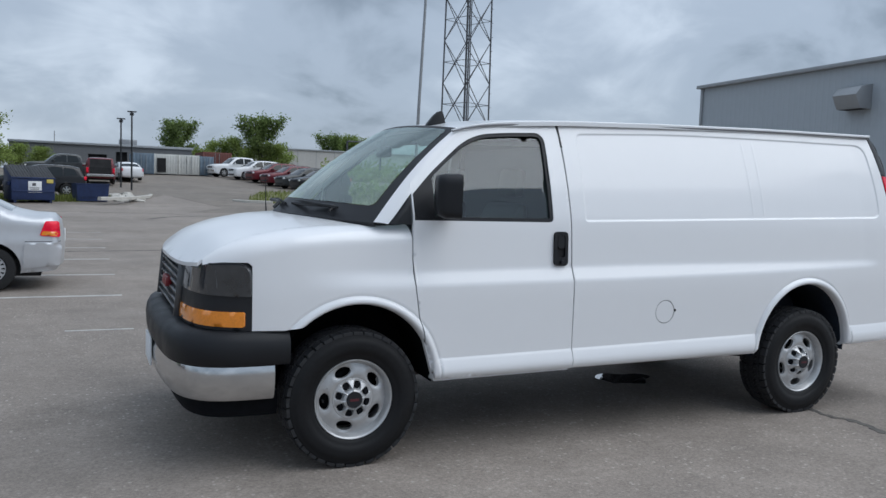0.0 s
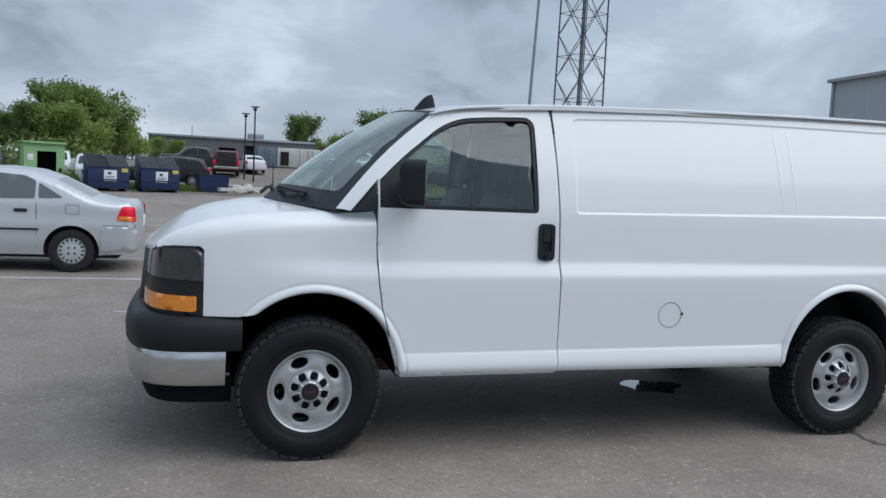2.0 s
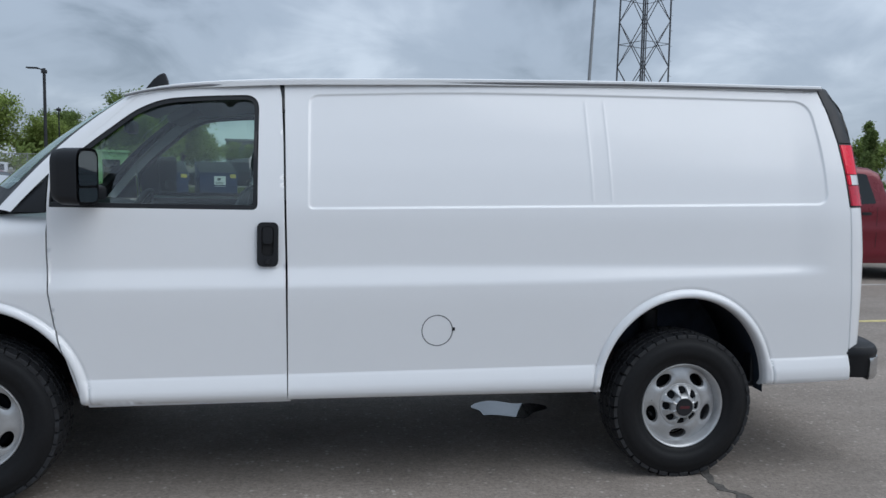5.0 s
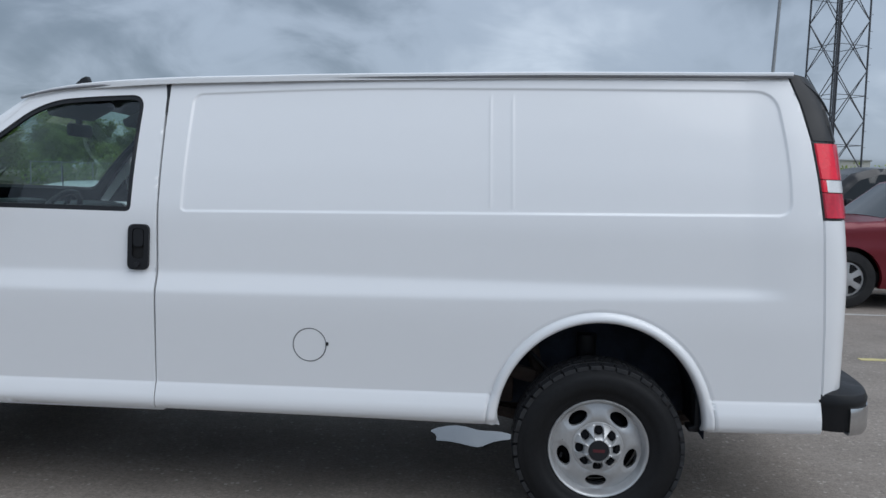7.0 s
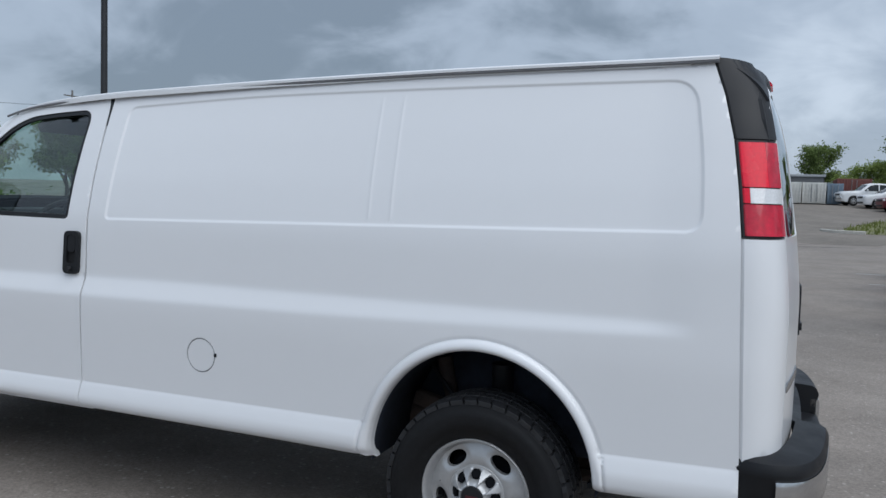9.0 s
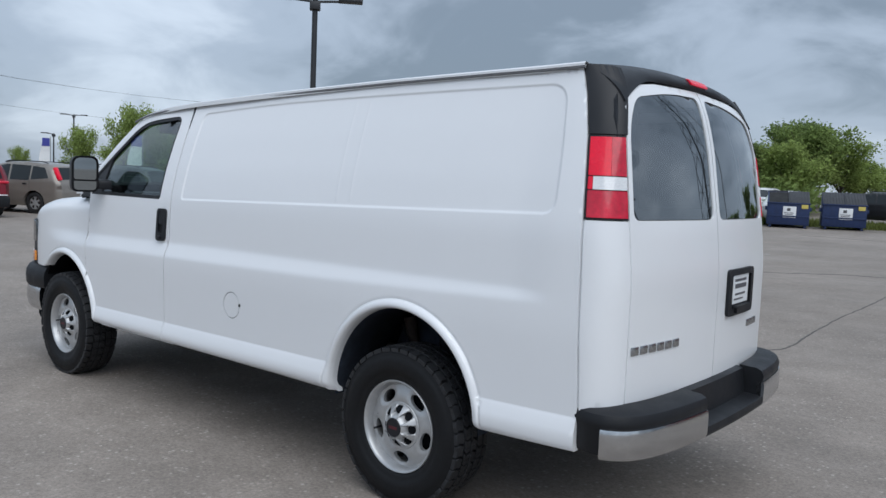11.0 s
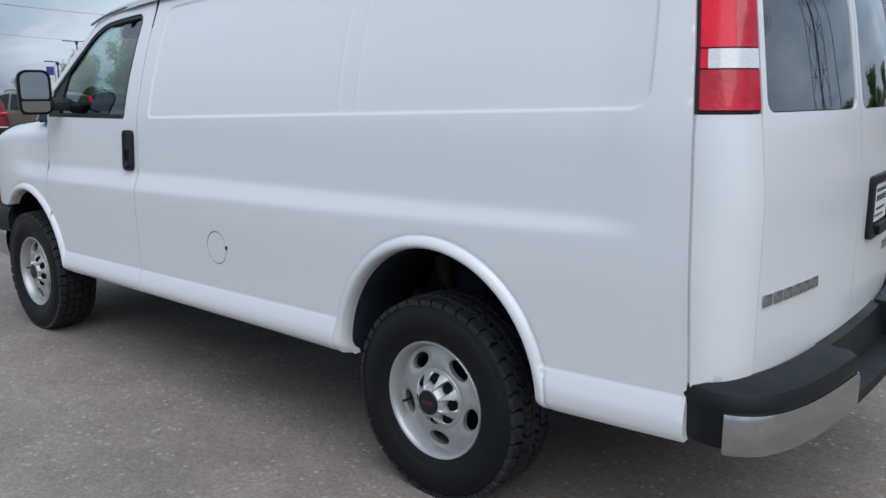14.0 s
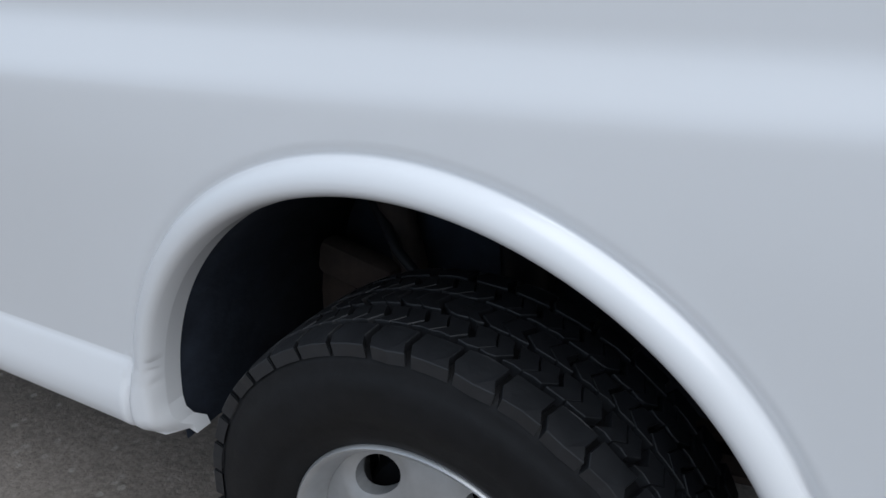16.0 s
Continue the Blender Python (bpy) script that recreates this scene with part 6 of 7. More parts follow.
def vehicle(kind, colour, name, label, category, m, group="", near=False, style="alloy", dark_bed=True, cladding=False, tall_lamps=False):
    """A parked car from its outline: rounded sides, cross skin, glass, lamps, wheels."""
    o = OUTLINES[kind]
    L, half, r = o["L"], o["half"], o["r"]
    top = o["top"]
    ev = thing(name, label, category, m, group)
    rr = 0.10
    smooth_top = list(top)
    arches = []
    for xw in o["wb"][::-1]:
        arches.append([(xw + (r + 0.055) * math.cos(a), max(0.24, r + (r + 0.055) * math.sin(a))) for a in np.linspace(-0.25, math.pi + 0.25, 22)])
    sill = top[0][1] + 0.0
    loop = [p for p in smooth_top] + [p for arch in arches for p in arch]
    topline = np.array(smooth_top)

    def top_far(x, z):
        P = np.stack([x, z], 1)
        best = np.full(len(P), 9.0)
        for a, b in zip(topline[:-1], topline[1:]):
            ab = b - a
            t = np.clip(((P - a) @ ab) / (ab @ ab), 0, 1)
            best = np.minimum(best, np.hypot(*(P - a - t[:, None] * ab).T))
        return best

    def half_at(x, z):
        h = half - o["tuck"] * np.clip(z - o["belt"], 0, 2) - 0.06 * np.clip((0.42 - z) / 0.2, 0, 1)
        h = h * (1 - 0.10 * np.clip((0.9 - x) / 0.9, 0, 1) ** 2 - 0.08 * np.clip((x - (L - 0.8)) / 0.8, 0, 1) ** 2)
        if kind == "pickup":
            h = np.where((z > o["belt"]) & (x > 3.9), half * 0.96, h)
        return h + 0.012 * np.exp(-(((z - 0.68 * o["belt"]) / 0.09) ** 2))

    def body(proud=0.0, depth=0.0):
        def f(x, z):
            h = half_at(x, z)
            d = np.clip(top_far(x, z), 0, rr)
            y = h - rr * (1 - np.sqrt(np.clip(1 - (1 - d / rr) ** 2, 0, 1)))
            return np.stack([x, -(y + proud), z], 1)
        return f

    step = 0.05 if near else 0.10
    paint = colour
    sm = patch_mesh("side", [loop], body(), step, paint, (0, 0.08, 0))
    part("side", sm, None, ev)
    part("side", mirrored(sm), None, ev)
    # the skin across the car
    T = resample(list(map(tuple, topline)) + [tuple(topline[-1])], 0.08)[:-1]
    gl = [(np.array(top[a]), np.array(top[b])) for a, b in o["glassy"]]

    def skin(points, name_, material, inset_y=0.0, proud=0.0):
        P = np.asarray(points, float)
        t = np.gradient(P, axis=0)
        t /= np.maximum(np.linalg.norm(t, axis=1), 1e-9)[:, None]
        nn = np.stack([-t[:, 1], t[:, 0]], 1)
        ss = np.linspace(-1, 1, 9)
        verts, faces = [], []
        for p, q in zip(P, nn):
            hw = float(half_at(np.array([p[0]]), np.array([p[1]]))[0]) - rr - inset_y
            for s in ss:
                bul = 0.035 * (1 - s * s) + proud
                verts.append((p[0] + q[0] * bul, s * hw, p[1] + q[1] * bul))
        k_ = len(ss)
        for i in range(len(P) - 1):
            for j in range(k_ - 1):
                a = i * k_ + j
                faces.append((a, a + 1, a + 1 + k_, a + k_))
        me = mesh_from(name_, verts, faces, material)
        if nn[len(nn) // 2][1] > 0:
            me.flip_normals()
        return me

    part("skin", skin(T, "skin", paint), None, ev)
    for nm, (a, b) in zip(("windscreen", "rear_window"), gl):
        d = b - a
        part(nm, skin([a + d * f for f in np.linspace(0.06, 0.95, 6)], nm, M_SGLASS if style == "cover" else M_CGLASS, 0.05, 0.006), None, ev)
    for lp in o["side"]:
        sw = patch_mesh("side_window", [rounded(lp, 0.03, 3)], body(0.006), 0.10, M_SGLASS if style == "cover" else M_CGLASS, (0, 0.01, 0))
        part("side_window", sw, None, ev)
        part("side_window", mirrored(sw), None, ev)
    if kind == "pickup" and dark_bed:
        part("bed_cover", skin([(4.02, 1.215), (4.6, 1.213), (5.3, 1.21), (5.58, 1.205)], "bed_cover", M_TRIM, 0.02, -0.012), None, ev, "black bed interior")
    for xw in o["wb"]:
        for s in (-1, 1):
            wheel_parts(ev, (xw, s * (half - 0.13), r), r, s > 0, style)
        # added black blocks paint the shade in the wheel arches and under the floor
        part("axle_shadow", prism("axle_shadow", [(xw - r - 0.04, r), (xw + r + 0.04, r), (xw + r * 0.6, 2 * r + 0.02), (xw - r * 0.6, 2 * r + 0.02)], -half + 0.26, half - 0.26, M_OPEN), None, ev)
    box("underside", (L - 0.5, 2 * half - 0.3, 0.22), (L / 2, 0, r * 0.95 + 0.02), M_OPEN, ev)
    # lamps, bumpers, plate, mirrors
    zb = o["belt"]
    fz = top[3][1] - 0.12 if kind != "pickup" else 0.90
    for s in (-1, 1):
        box("headlight", (0.16, 0.36, 0.14), (0.10, s * (half - 0.28), fz), M_CLEARL, ev, 0.03, "", (0, 0, s * 24))
        zr = top[-4][1] - 0.02
        if kind == "pickup":
            box("tail_lamp", (0.10, 0.14, 0.34), (L - 0.04, s * (half - 0.135), 0.95), M_RED, ev, 0.02)
        elif kind == "suv":
            if tall_lamps:
                box("tail_lamp", (0.10, 0.16, 0.46), (4.425, s * (half - 0.20), 1.33), M_RED, ev, 0.03, "tall red lamp beside the rear window", (0, -26, 0))
            elif cladding:
                box("tail_lamp", (0.16, 0.42, 0.085), (L - 0.10, s * (half - 0.27), 1.045), M_RED2, ev, 0.03, "slim dark red lamp", (0, 0, -s * 18))
            else:
                box("tail_lamp", (0.16, 0.24, 0.20), (L - 0.11, s * (half - 0.20), 1.02), M_RED, ev, 0.04, "", (0, 0, -s * 25))
        else:
            part("tail_lamp", (lambda me: mirrored(me) if s > 0 else me)(patch_mesh("tail_lamp", [rounded([(4.19, 0.735), (4.44, 0.715), (4.425, 0.925), (4.26, 0.930)], 0.03, 4)], body(0.012), 0.04, M_RED, (0, 0.02, 0))), None, ev, "red and amber tail lamp")
        xm = o["side"][0][0][0] + 0.18
        box("door_mirror", (0.10, 0.20, 0.14), (xm + 0.05, s * (half + 0.07), zb + 0.10), paint, ev, 0.03)
        for i_, lp in enumerate(o["side"][:2]):
            xr = max(p[0] for p in lp) + (0.03 if i_ == 0 else 0.02)
            sx = patch_mesh("door_seam", [[(xr - 0.004, 0.34), (xr + 0.004, 0.34), (xr + 0.004, zb), (xr - 0.004, zb)]], body(0.002), 0.2, M_SEAM)
            part("door_seam", mirrored(sx) if s > 0 else sx, None, ev)
            hx = xr - 0.18
            hd = patch_mesh("door_handle", [rounded([(hx - 0.09, zb - 0.125), (hx + 0.07, zb - 0.125), (hx + 0.07, zb - 0.08), (hx - 0.09, zb - 0.08)], 0.015, 3)], body(0.014), 0.06, M_TRIM, (0, 0.02, 0))
            part("door_handle", mirrored(hd) if s > 0 else hd, None, ev)
    box("plate", (0.012, 0.32, 0.16), (L + 0.03, 0, top[-4][1] - 0.22 if kind != "sedan" else 0.70), M_PAPER, ev, 0.002)
    box("front_grille", (0.05, 1.0, 0.16), (-0.02, 0, fz - 0.02), M_TRIM, ev, 0.02)
    box("lower_grille", (0.05, 1.1, 0.12), (0.0, 0, 0.42 if kind != "pickup" else 0.60), M_TRIM, ev, 0.02)
    if kind == "pickup":
        box("front_bumper", (0.14, 1.80, 0.20), (-0.03, 0, 0.62), M_CHROME if not cladding else paint, ev, 0.05)
        box("rear_bumper", (0.14, 1.75, 0.18), (L + 0.04, 0, 0.60), M_CHROME, ev, 0.04)
        if near:
            gr = box("grille_frame", (0.08, 1.02, 0.30), (-0.02, 0, 0.95), M_CHROME, ev, 0.03, "chrome grille frame")
            for y_ in (-0.33, 0.0, 0.33):
                box("grille_opening", (0.07, 0.27, 0.18), (-0.03, y_, 0.0), M_OPEN, gr, 0.02)
            for s in (-1, 1):
                box("side_marker", (0.30, 0.08, 0.20), (0.26, s * (half - 0.085), 0.95), M_AMBER, ev, 0.03, "amber side marker")
                box("lamp_glass", (0.26, 0.36, 0.23), (0.09, s * (half - 0.27), 0.95), M_CLEARL, ev, 0.05, "clear headlight", (0, 0, s * 16))
            box("lower_bumper", (0.10, 1.5, 0.16), (-0.03, 0, 0.47), M_BLACKPL, ev, 0.04)
            box("skid_plate", (0.06, 0.6, 0.10), (-0.06, 0, 0.44), M_CHROME, ev, 0.02)
        box("tailgate_trim", (0.02, 1.4, 0.30), (L + 0.008, 0, 0.98), paint, ev, 0.006)
    if cladding and kind == "suv":
        box("rear_cladding", (0.12, 1.74, 0.34), (L - 0.01, 0, 0.47), M_BLACKPL, ev, 0.06, "black lower bumper cladding")
        box("spoiler", (0.30, 1.24, 0.06), (L - 0.42, 0, 1.66), paint, ev, 0.02)
        for s in (-1, 1):
            cl = patch_mesh("side_cladding", [[(1.45, 0.30), (3.15, 0.30), (3.15, 0.46), (1.45, 0.46)]], body(0.012), 0.12, M_BLACKPL, (0, 0.02, 0))
            part("side_cladding", mirrored(cl) if s > 0 else cl, None, ev)
            box("reflector", (0.04, 0.30, 0.035), (L + 0.012, s * 0.66, 0.665), M_CLEARL, ev, 0.01)
    if kind == "sedan":
        st = patch_mesh("rub_strip", [[(1.45, 0.565), (3.22, 0.575), (3.22, 0.60), (1.45, 0.59)]], body(0.012), 0.1, M_TRIM, (0, 0.012, 0))
        part("rub_strip", st, None, ev, "black rubbing strip")
        part("rub_strip", mirrored(st), None, ev)
        fd = patch_mesh("filler_flap", [rounded([(3.55, 0.80), (3.72, 0.80), (3.72, 0.93), (3.55, 0.93)], 0.02), rounded([(3.555, 0.805), (3.715, 0.805), (3.715, 0.925), (3.555, 0.925)], 0.02)], body(0.002), 0.05, M_SEAM)
        part("filler_flap", fd, None, ev)
        bump_ = patch_mesh("bumper_shell", [rounded([(3.98, 0.30), (4.43, 0.34), (4.455, 0.58), (4.44, 0.645), (4.02, 0.640)], 0.03, 3)], body(0.022), 0.06, paint, (0, 0.03, 0))
        part("bumper_shell", bump_, None, ev, "body-coloured rear bumper")
        part("bumper_shell", mirrored(bump_), None, ev)
        bs = patch_mesh("bumper_seam", [[(4.02, 0.655), (4.44, 0.655), (4.44, 0.662), (4.02, 0.662)]], body(0.002), 0.1, M_SEAM)
        part("bumper_seam", bs, None, ev)
        al = patch_mesh("amber_strip", [rounded([(4.21, 0.745), (4.43, 0.728), (4.43, 0.785), (4.23, 0.795)], 0.01, 3)], body(0.014), 0.04, M_AMBER, (0, 0.01, 0))
        part("amber_strip", al, None, ev)
    if kind == "suv":
        for s in (-1, 1):
            part("roof_bar", tube_mesh("roof_bar", [(2.2, s * 0.60, 1.68), (2.4, s * 0.60, 1.73), (3.7, s * 0.60, 1.72), (3.95, s * 0.60, 1.67)], 0.018, M_TRIM, 6), None, ev)
    return ev


def car_paint(name, c, metal=0.25):
    return mat(name, c, 0.32, metal, vary=0.05, grain=10, blotch=1.5, coat=0.3, spec=0.4)


P_SILVER = car_paint("silver_paint", (0.56, 0.575, 0.60), 0.35)
P_RED = car_paint("red_paint", (0.165, 0.011, 0.021), 0.2)
P_BRED = car_paint("bright_red_paint", (0.19, 0.006, 0.016), 0.15)
P_MAROON = car_paint("maroon_paint", (0.13, 0.016, 0.024), 0.2)
P_GREY = car_paint("dark_grey_paint", (0.045, 0.05, 0.053), 0.3)
P_BLACK = car_paint("black_paint", (0.012, 0.012, 0.014), 0.1)
P_WHITE2 = car_paint("plain_white_paint", (0.72, 0.73, 0.74), 0.0)
P_BEIGE = car_paint("beige_paint", (0.25, 0.225, 0.20), 0.35)


P_RUSTY = mat("rusty_red_steel", (0.16, 0.055, 0.045), 0.75, vary=0.3, grain=8, blotch=1.5)


def park(x, y, deg, kind):
    """The pose of a vehicle whose middle stands at x, y; 0 degrees faces -x."""
    L = OUTLINES[kind]["L"]
    return Matrix.Translation((x, y, float(rise(y)))) @ Euler((0, 0, radians(deg))).to_matrix().to_4x4() @ Matrix.Translation((-L / 2, 0, 0))


vehicle("sedan", P_SILVER, "sedan_car", "silver four-door saloon with plastic wheel covers", "car", park(-3.81, 7.42, 0, "sedan"), near=True, style="cover")
vehicle("pickup", P_RED, "pickup_truck", "dark red crew-cab pickup parked in a stall", "pickup", park(9.53, 7.50, 0, "pickup"), near=True, cladding=True)
vehicle("pickup", P_BLACK, "pickup_truck", "black pickup with a chrome bumper", "pickup", park(9.62, 10.25, 0, "pickup") @ Matrix.Diagonal((1.0, 1.0, 1.09, 1)))
vehicle("suv", P_BRED, "sport_utility_car", "tall bright red sport utility car in a stall", "car", park(9.9, 13.2, 180, "suv") @ Matrix.Diagonal((1.12, 1.05, 1.16, 1)))
vehicle("suv", P_BLACK, "sport_utility_car", "black sport utility car in the far stall", "car", park(9.6, 16.2, 0, "suv"))
vehicle("suv", P_BRED, "sport_utility_car", "red sport utility car with dark lower cladding", "car", park(-21.3, 5.42, -5, "suv"), cladding=True)
vehicle("suv", P_BEIGE, "sport_utility_car", "beige sport utility car parked across the lot", "car", park(-22.6, 7.95, 24, "suv"), tall_lamps=True)
vehicle("suv", P_GREY, "sport_utility_car", "dark grey sport utility car beside a beige one", "car", park(-22.8, 11.1, 30, "suv"))
vehicle("suv", P_WHITE2, "sport_utility_car", "white sport utility car further along the row", "car", park(-29.0, 10.5, 20, "suv"))
vehicle("sedan", P_MAROON, "sedan_car", "dark red saloon near the green shed", "car", park(-10.3, 24.5, -12, "sedan"))
far = "cars in the rear yard"
vehicle("suv", P_WHITE2, "sport_utility_car", "white sport utility car behind the bins", "car", park(-6.9, 40.0, 100, "suv"), far)
for x, y, deg, kd, pt, lab in (
    (-3.4, 43.0, 5, "suv", P_BLACK, "black sport utility car behind the bins"),
    (-9.5, 44.0, 95, "suv", P_WHITE2, "white sport utility car in the rear yard"),
    (-12.5, 42.0, 100, "suv", P_GREY, "dark grey sport utility car in the rear yard"),
    (-15.5, 41.0, 100, "sedan", P_SILVER, "silver saloon in the rear yard"),
    (-1.3, 62.0, 8, "pickup", P_GREY, "dark pickup in the rear yard"),
    (3.0, 62.0, -80, "sedan", P_WHITE2, "pale saloon in the rear yard"),
    (16.7, 55.3, 14, "suv", P_BLACK, "black sport utility car at the row's end"),
    (16.3, 58.4, 14, "suv", P_GREY, "dark grey sport utility car in the row"),
    (15.8, 61.3, 14, "suv", P_MAROON, "dark red sport utility car in the row"),
    (15.1, 64.0, 14, "suv", P_MAROON, "dark red sport utility car in the row"),
    (14.1, 66.6, 14, "suv", P_WHITE2, "white sport utility car in the row"),
    (13.2, 69.2, 14, "pickup", P_WHITE2, "white pickup in the row"),
):
    vehicle(kd, pt, {"suv": "sport_utility_car", "sedan": "sedan_car", "pickup": "pickup_truck"}[kd], lab, "pickup" if kd == "pickup" else "car", park(x, y, deg, kd), far)
old = vehicle("pickup", P_MAROON, "pickup_truck", "old maroon pickup with an open black bed", "pickup", park(0.95, 57.2, -90, "pickup"), far)
part("canopy", prism("canopy", [(3.95, 1.20), (3.98, 1.80), (5.40, 1.78), (5.66, 1.20)], -0.80, 0.80, P_MAROON, 0.05), None, old, "maroon canopy over the bed")
part("open_rear", prism("open_rear", [(5.46, 1.70), (5.70, 1.12), (5.73, 0.70), (5.76, 0.70), (5.73, 1.14), (5.50, 1.72)], -0.68, 0.68, M_OPEN), None, old, "dark open rear")
box("lowered_tailgate", (0.45, 1.40, 0.05), (5.92, 0, 0.66), P_WHITE2, old, 0.01, "pale lowered tailgate")

# ---- bins, shed, fence ----
def bin_unit(m, label, lid_open):
    b = thing("waste_bin", label, "bin", m, "blue waste bins")
    # body: 1.95 wide, 1.3 deep, sloping to the front
    out = [(-0.65, 0.12), (0.65, 0.12), (0.65, 1.50), (-0.65, 1.00)]
    bd = prism("bin_body", [(x, z) for x, z in out], -0.97, 0.97, M_BLUEB, 0.012)
    bd.transform(Matrix.Rotation(radians(90), 4, "Z"))
    part("bin_body", bd, None, b, "dark blue steel body")
    for s in (-1, 1):
        box("lift_pocket", (0.10, 0.9, 0.16), (s * 1.02, 0, 0.78), M_BLUEB, b, 0.01)
        box("skid", (0.12, 1.2, 0.12), (s * 0.8, 0, 0.06), M_BLUEB, b, 0.01)
    box("rim", (2.0, 0.06, 0.06), (0, -0.66, 1.02), M_BLUEB, b, 0.01)
    box("front_rib", (1.9, 0.03, 0.07), (0, -0.665, 0.48), M_BLUEB, b, 0.008)
    slope = math.degrees(math.atan2(0.40, 0.75))
    for i, s in enumerate((-1, 1)):
        if lid_open and s < 0:
            part("opening", prism("opening", [(-0.60, 1.022), (0.56, 1.468), (0.56, 1.480), (-0.60, 1.034)], 0, 0.9, M_OPEN), None, b, "", Matrix.Translation((-0.0, 0, 0.004)) @ Matrix.Rotation(radians(90), 4, "Z"))
            ld = box("lid", (0.94, 0.86, 0.03), (s * 0.485, 0.71, 1.12), M_LID, b, 0.01, "black plastic lid folded back", (-88, 0, 0))
            continue
        ld = box("lid", (0.95, 1.34, 0.035), (s * 0.485, -0.02, 1.280), M_LID, b, 0.012, "black ribbed plastic lid", (21, 0, 0))
        for q in range(7):
            box("lid_rib", (0.03, 1.28, 0.03), (-0.40 + q * 0.133, 0, 0.022), M_LID, ld, 0.008)
    box("notice", (0.60, 0.008, 0.46), (0.06, -0.672, 0.66), M_PAPER, b, 0.002, "white paper notice")
    box("notice_print", (0.16, 0.006, 0.12), (0.02, -0.678, 0.76), M_INK, b)
    for q in range(3):
        box("print_bar", (0.44 - 0.06 * q, 0.006, 0.025), (0.04, -0.678, 0.62 - 0.06 * q), M_INK, b)
    box("sticker", (0.30, 0.008, 0.16), (0.74, -0.672, 0.90), M_SIGNY, b, 0.002, "yellow sticker")
    return b


BIN_AT = lambda x, y: Matrix.Translation((x, y, float(rise(y)))) @ Matrix.Rotation(radians(18), 4, "Z") @ Matrix.Diagonal((0.98, 1.05, 1.16, 1))
bin_unit(BIN_AT(-5.89, 37.1), "dark blue waste bin with one lid thrown open", True)
bin_unit(BIN_AT(-3.57, 37.9), "dark blue waste bin with closed black lids", False)
low = thing("low_bin", "low open blue steel bin on the verge", "bin", Matrix.Translation((-0.87, 39.5, float(rise(39.5)))) @ Matrix.Rotation(radians(12), 4, "Z") @ Matrix.Diagonal((0.92, 1.0, 0.93, 1)), "blue waste bins")
lb = bmesh.new()
bmesh.ops.create_cube(lb, size=1, matrix=Matrix.Translation((0, 0, 0.5)) @ Matrix.Diagonal((1.7, 1.2, 0.95, 1)))
for v in lb.verts:
    if v.co.z < 0.3:
        v.co.x *= 0.92
        v.co.y *= 0.85
topf = [f for f in lb.faces if f.normal.z > 0.9]
ins = bmesh.ops.inset_region(lb, faces=topf, thickness=0.06)
bmesh.ops.translate(lb, vec=(0, 0, -0.7), verts=list({v for f in topf for v in f.verts}))
part("bin_shell", lb, M_BLUEB, low)
box("rim", (1.76, 0.05, 0.05), (0, -0.60, 0.97), M_BLUEB, low, 0.01)
box("load", (1.5, 1.0, 0.2), (0, 0, 0.80), M_OPEN, low, 0.05, "dark heaped waste")

shed = thing("green_shed", "small pale green shed with an open dark doorway", "shed", Matrix.Translation((-9.02, 38.4, float(rise(38.4)))) @ Euler((0, 0, radians(18))).to_matrix().to_4x4() @ Matrix.Diagonal((0.82, 0.9, 0.93, 1)))


def slab(name, loops, th, material, parent, m, label=""):
    me = patch_mesh(name, loops, lambda x, z: np.stack([x, 0 * x, z], 1), 0.5, material, (0, th, 0))
    return part(name, me, None, parent, label, m)


slab("front_wall", [[(-1.1, 0.08), (1.1, 0.08), (1.1, 2.30), (-1.1, 2.30)], [(-0.40, 0.12), (0.64, 0.12), (0.64, 1.88), (-0.40, 1.88)]], 0.08, M_GREEN, shed, Matrix.Translation((0, -0.9, 0)))
box("side_wall", (0.08, 1.8, 2.22), (-1.06, 0.05, 1.19), M_GREEN, shed)
box("side_wall", (0.08, 1.8, 2.22), (1.06, 0.05, 1.19), M_GREEN, shed)
# back wall and floor are near-black to paint the dim interior
box("back_wall", (2.1, 0.08, 2.22), (0, 0.92, 1.19), M_OPEN, shed)
box("shed_floor", (2.1, 1.8, 0.08), (0, 0, 0.06), M_OPEN, shed)
box("shed_roof", (2.34, 2.1, 0.07), (0, 0, 2.34), M_GREEN, shed, 0.01, "pale green flat roof")
box("roof_edge", (2.36, 0.03, 0.10), (0, -1.05, 2.33), M_GREEN, shed, 0.006)
box("meter_box", (0.16, 0.10, 0.20), (0.86, -0.95, 0.92), M_TRIM, shed, 0.01)
box("notice", (0.30, 0.012, 0.34), (-0.76, -0.91, 1.55), M_PAPER, shed, 0.003, "white notice")

fence = thing("wire_fence", "grey chain-link fence behind the lot", "fence", None)
for i in range(8):
    x = -22 + i * 1.85
    part("post", tube_mesh("post", [(x - 2.2, 39.0, 0.15), (x - 2.2, 39.0, 2.15)], 0.035, M_STEEL, 8), None, fence)
part("top_rail", tube_mesh("top_rail", [(-24.2, 39, 2.1), (-11.25, 39, 2.1)], 0.025, M_STEEL, 6), None, fence)
wv, wf = [], []
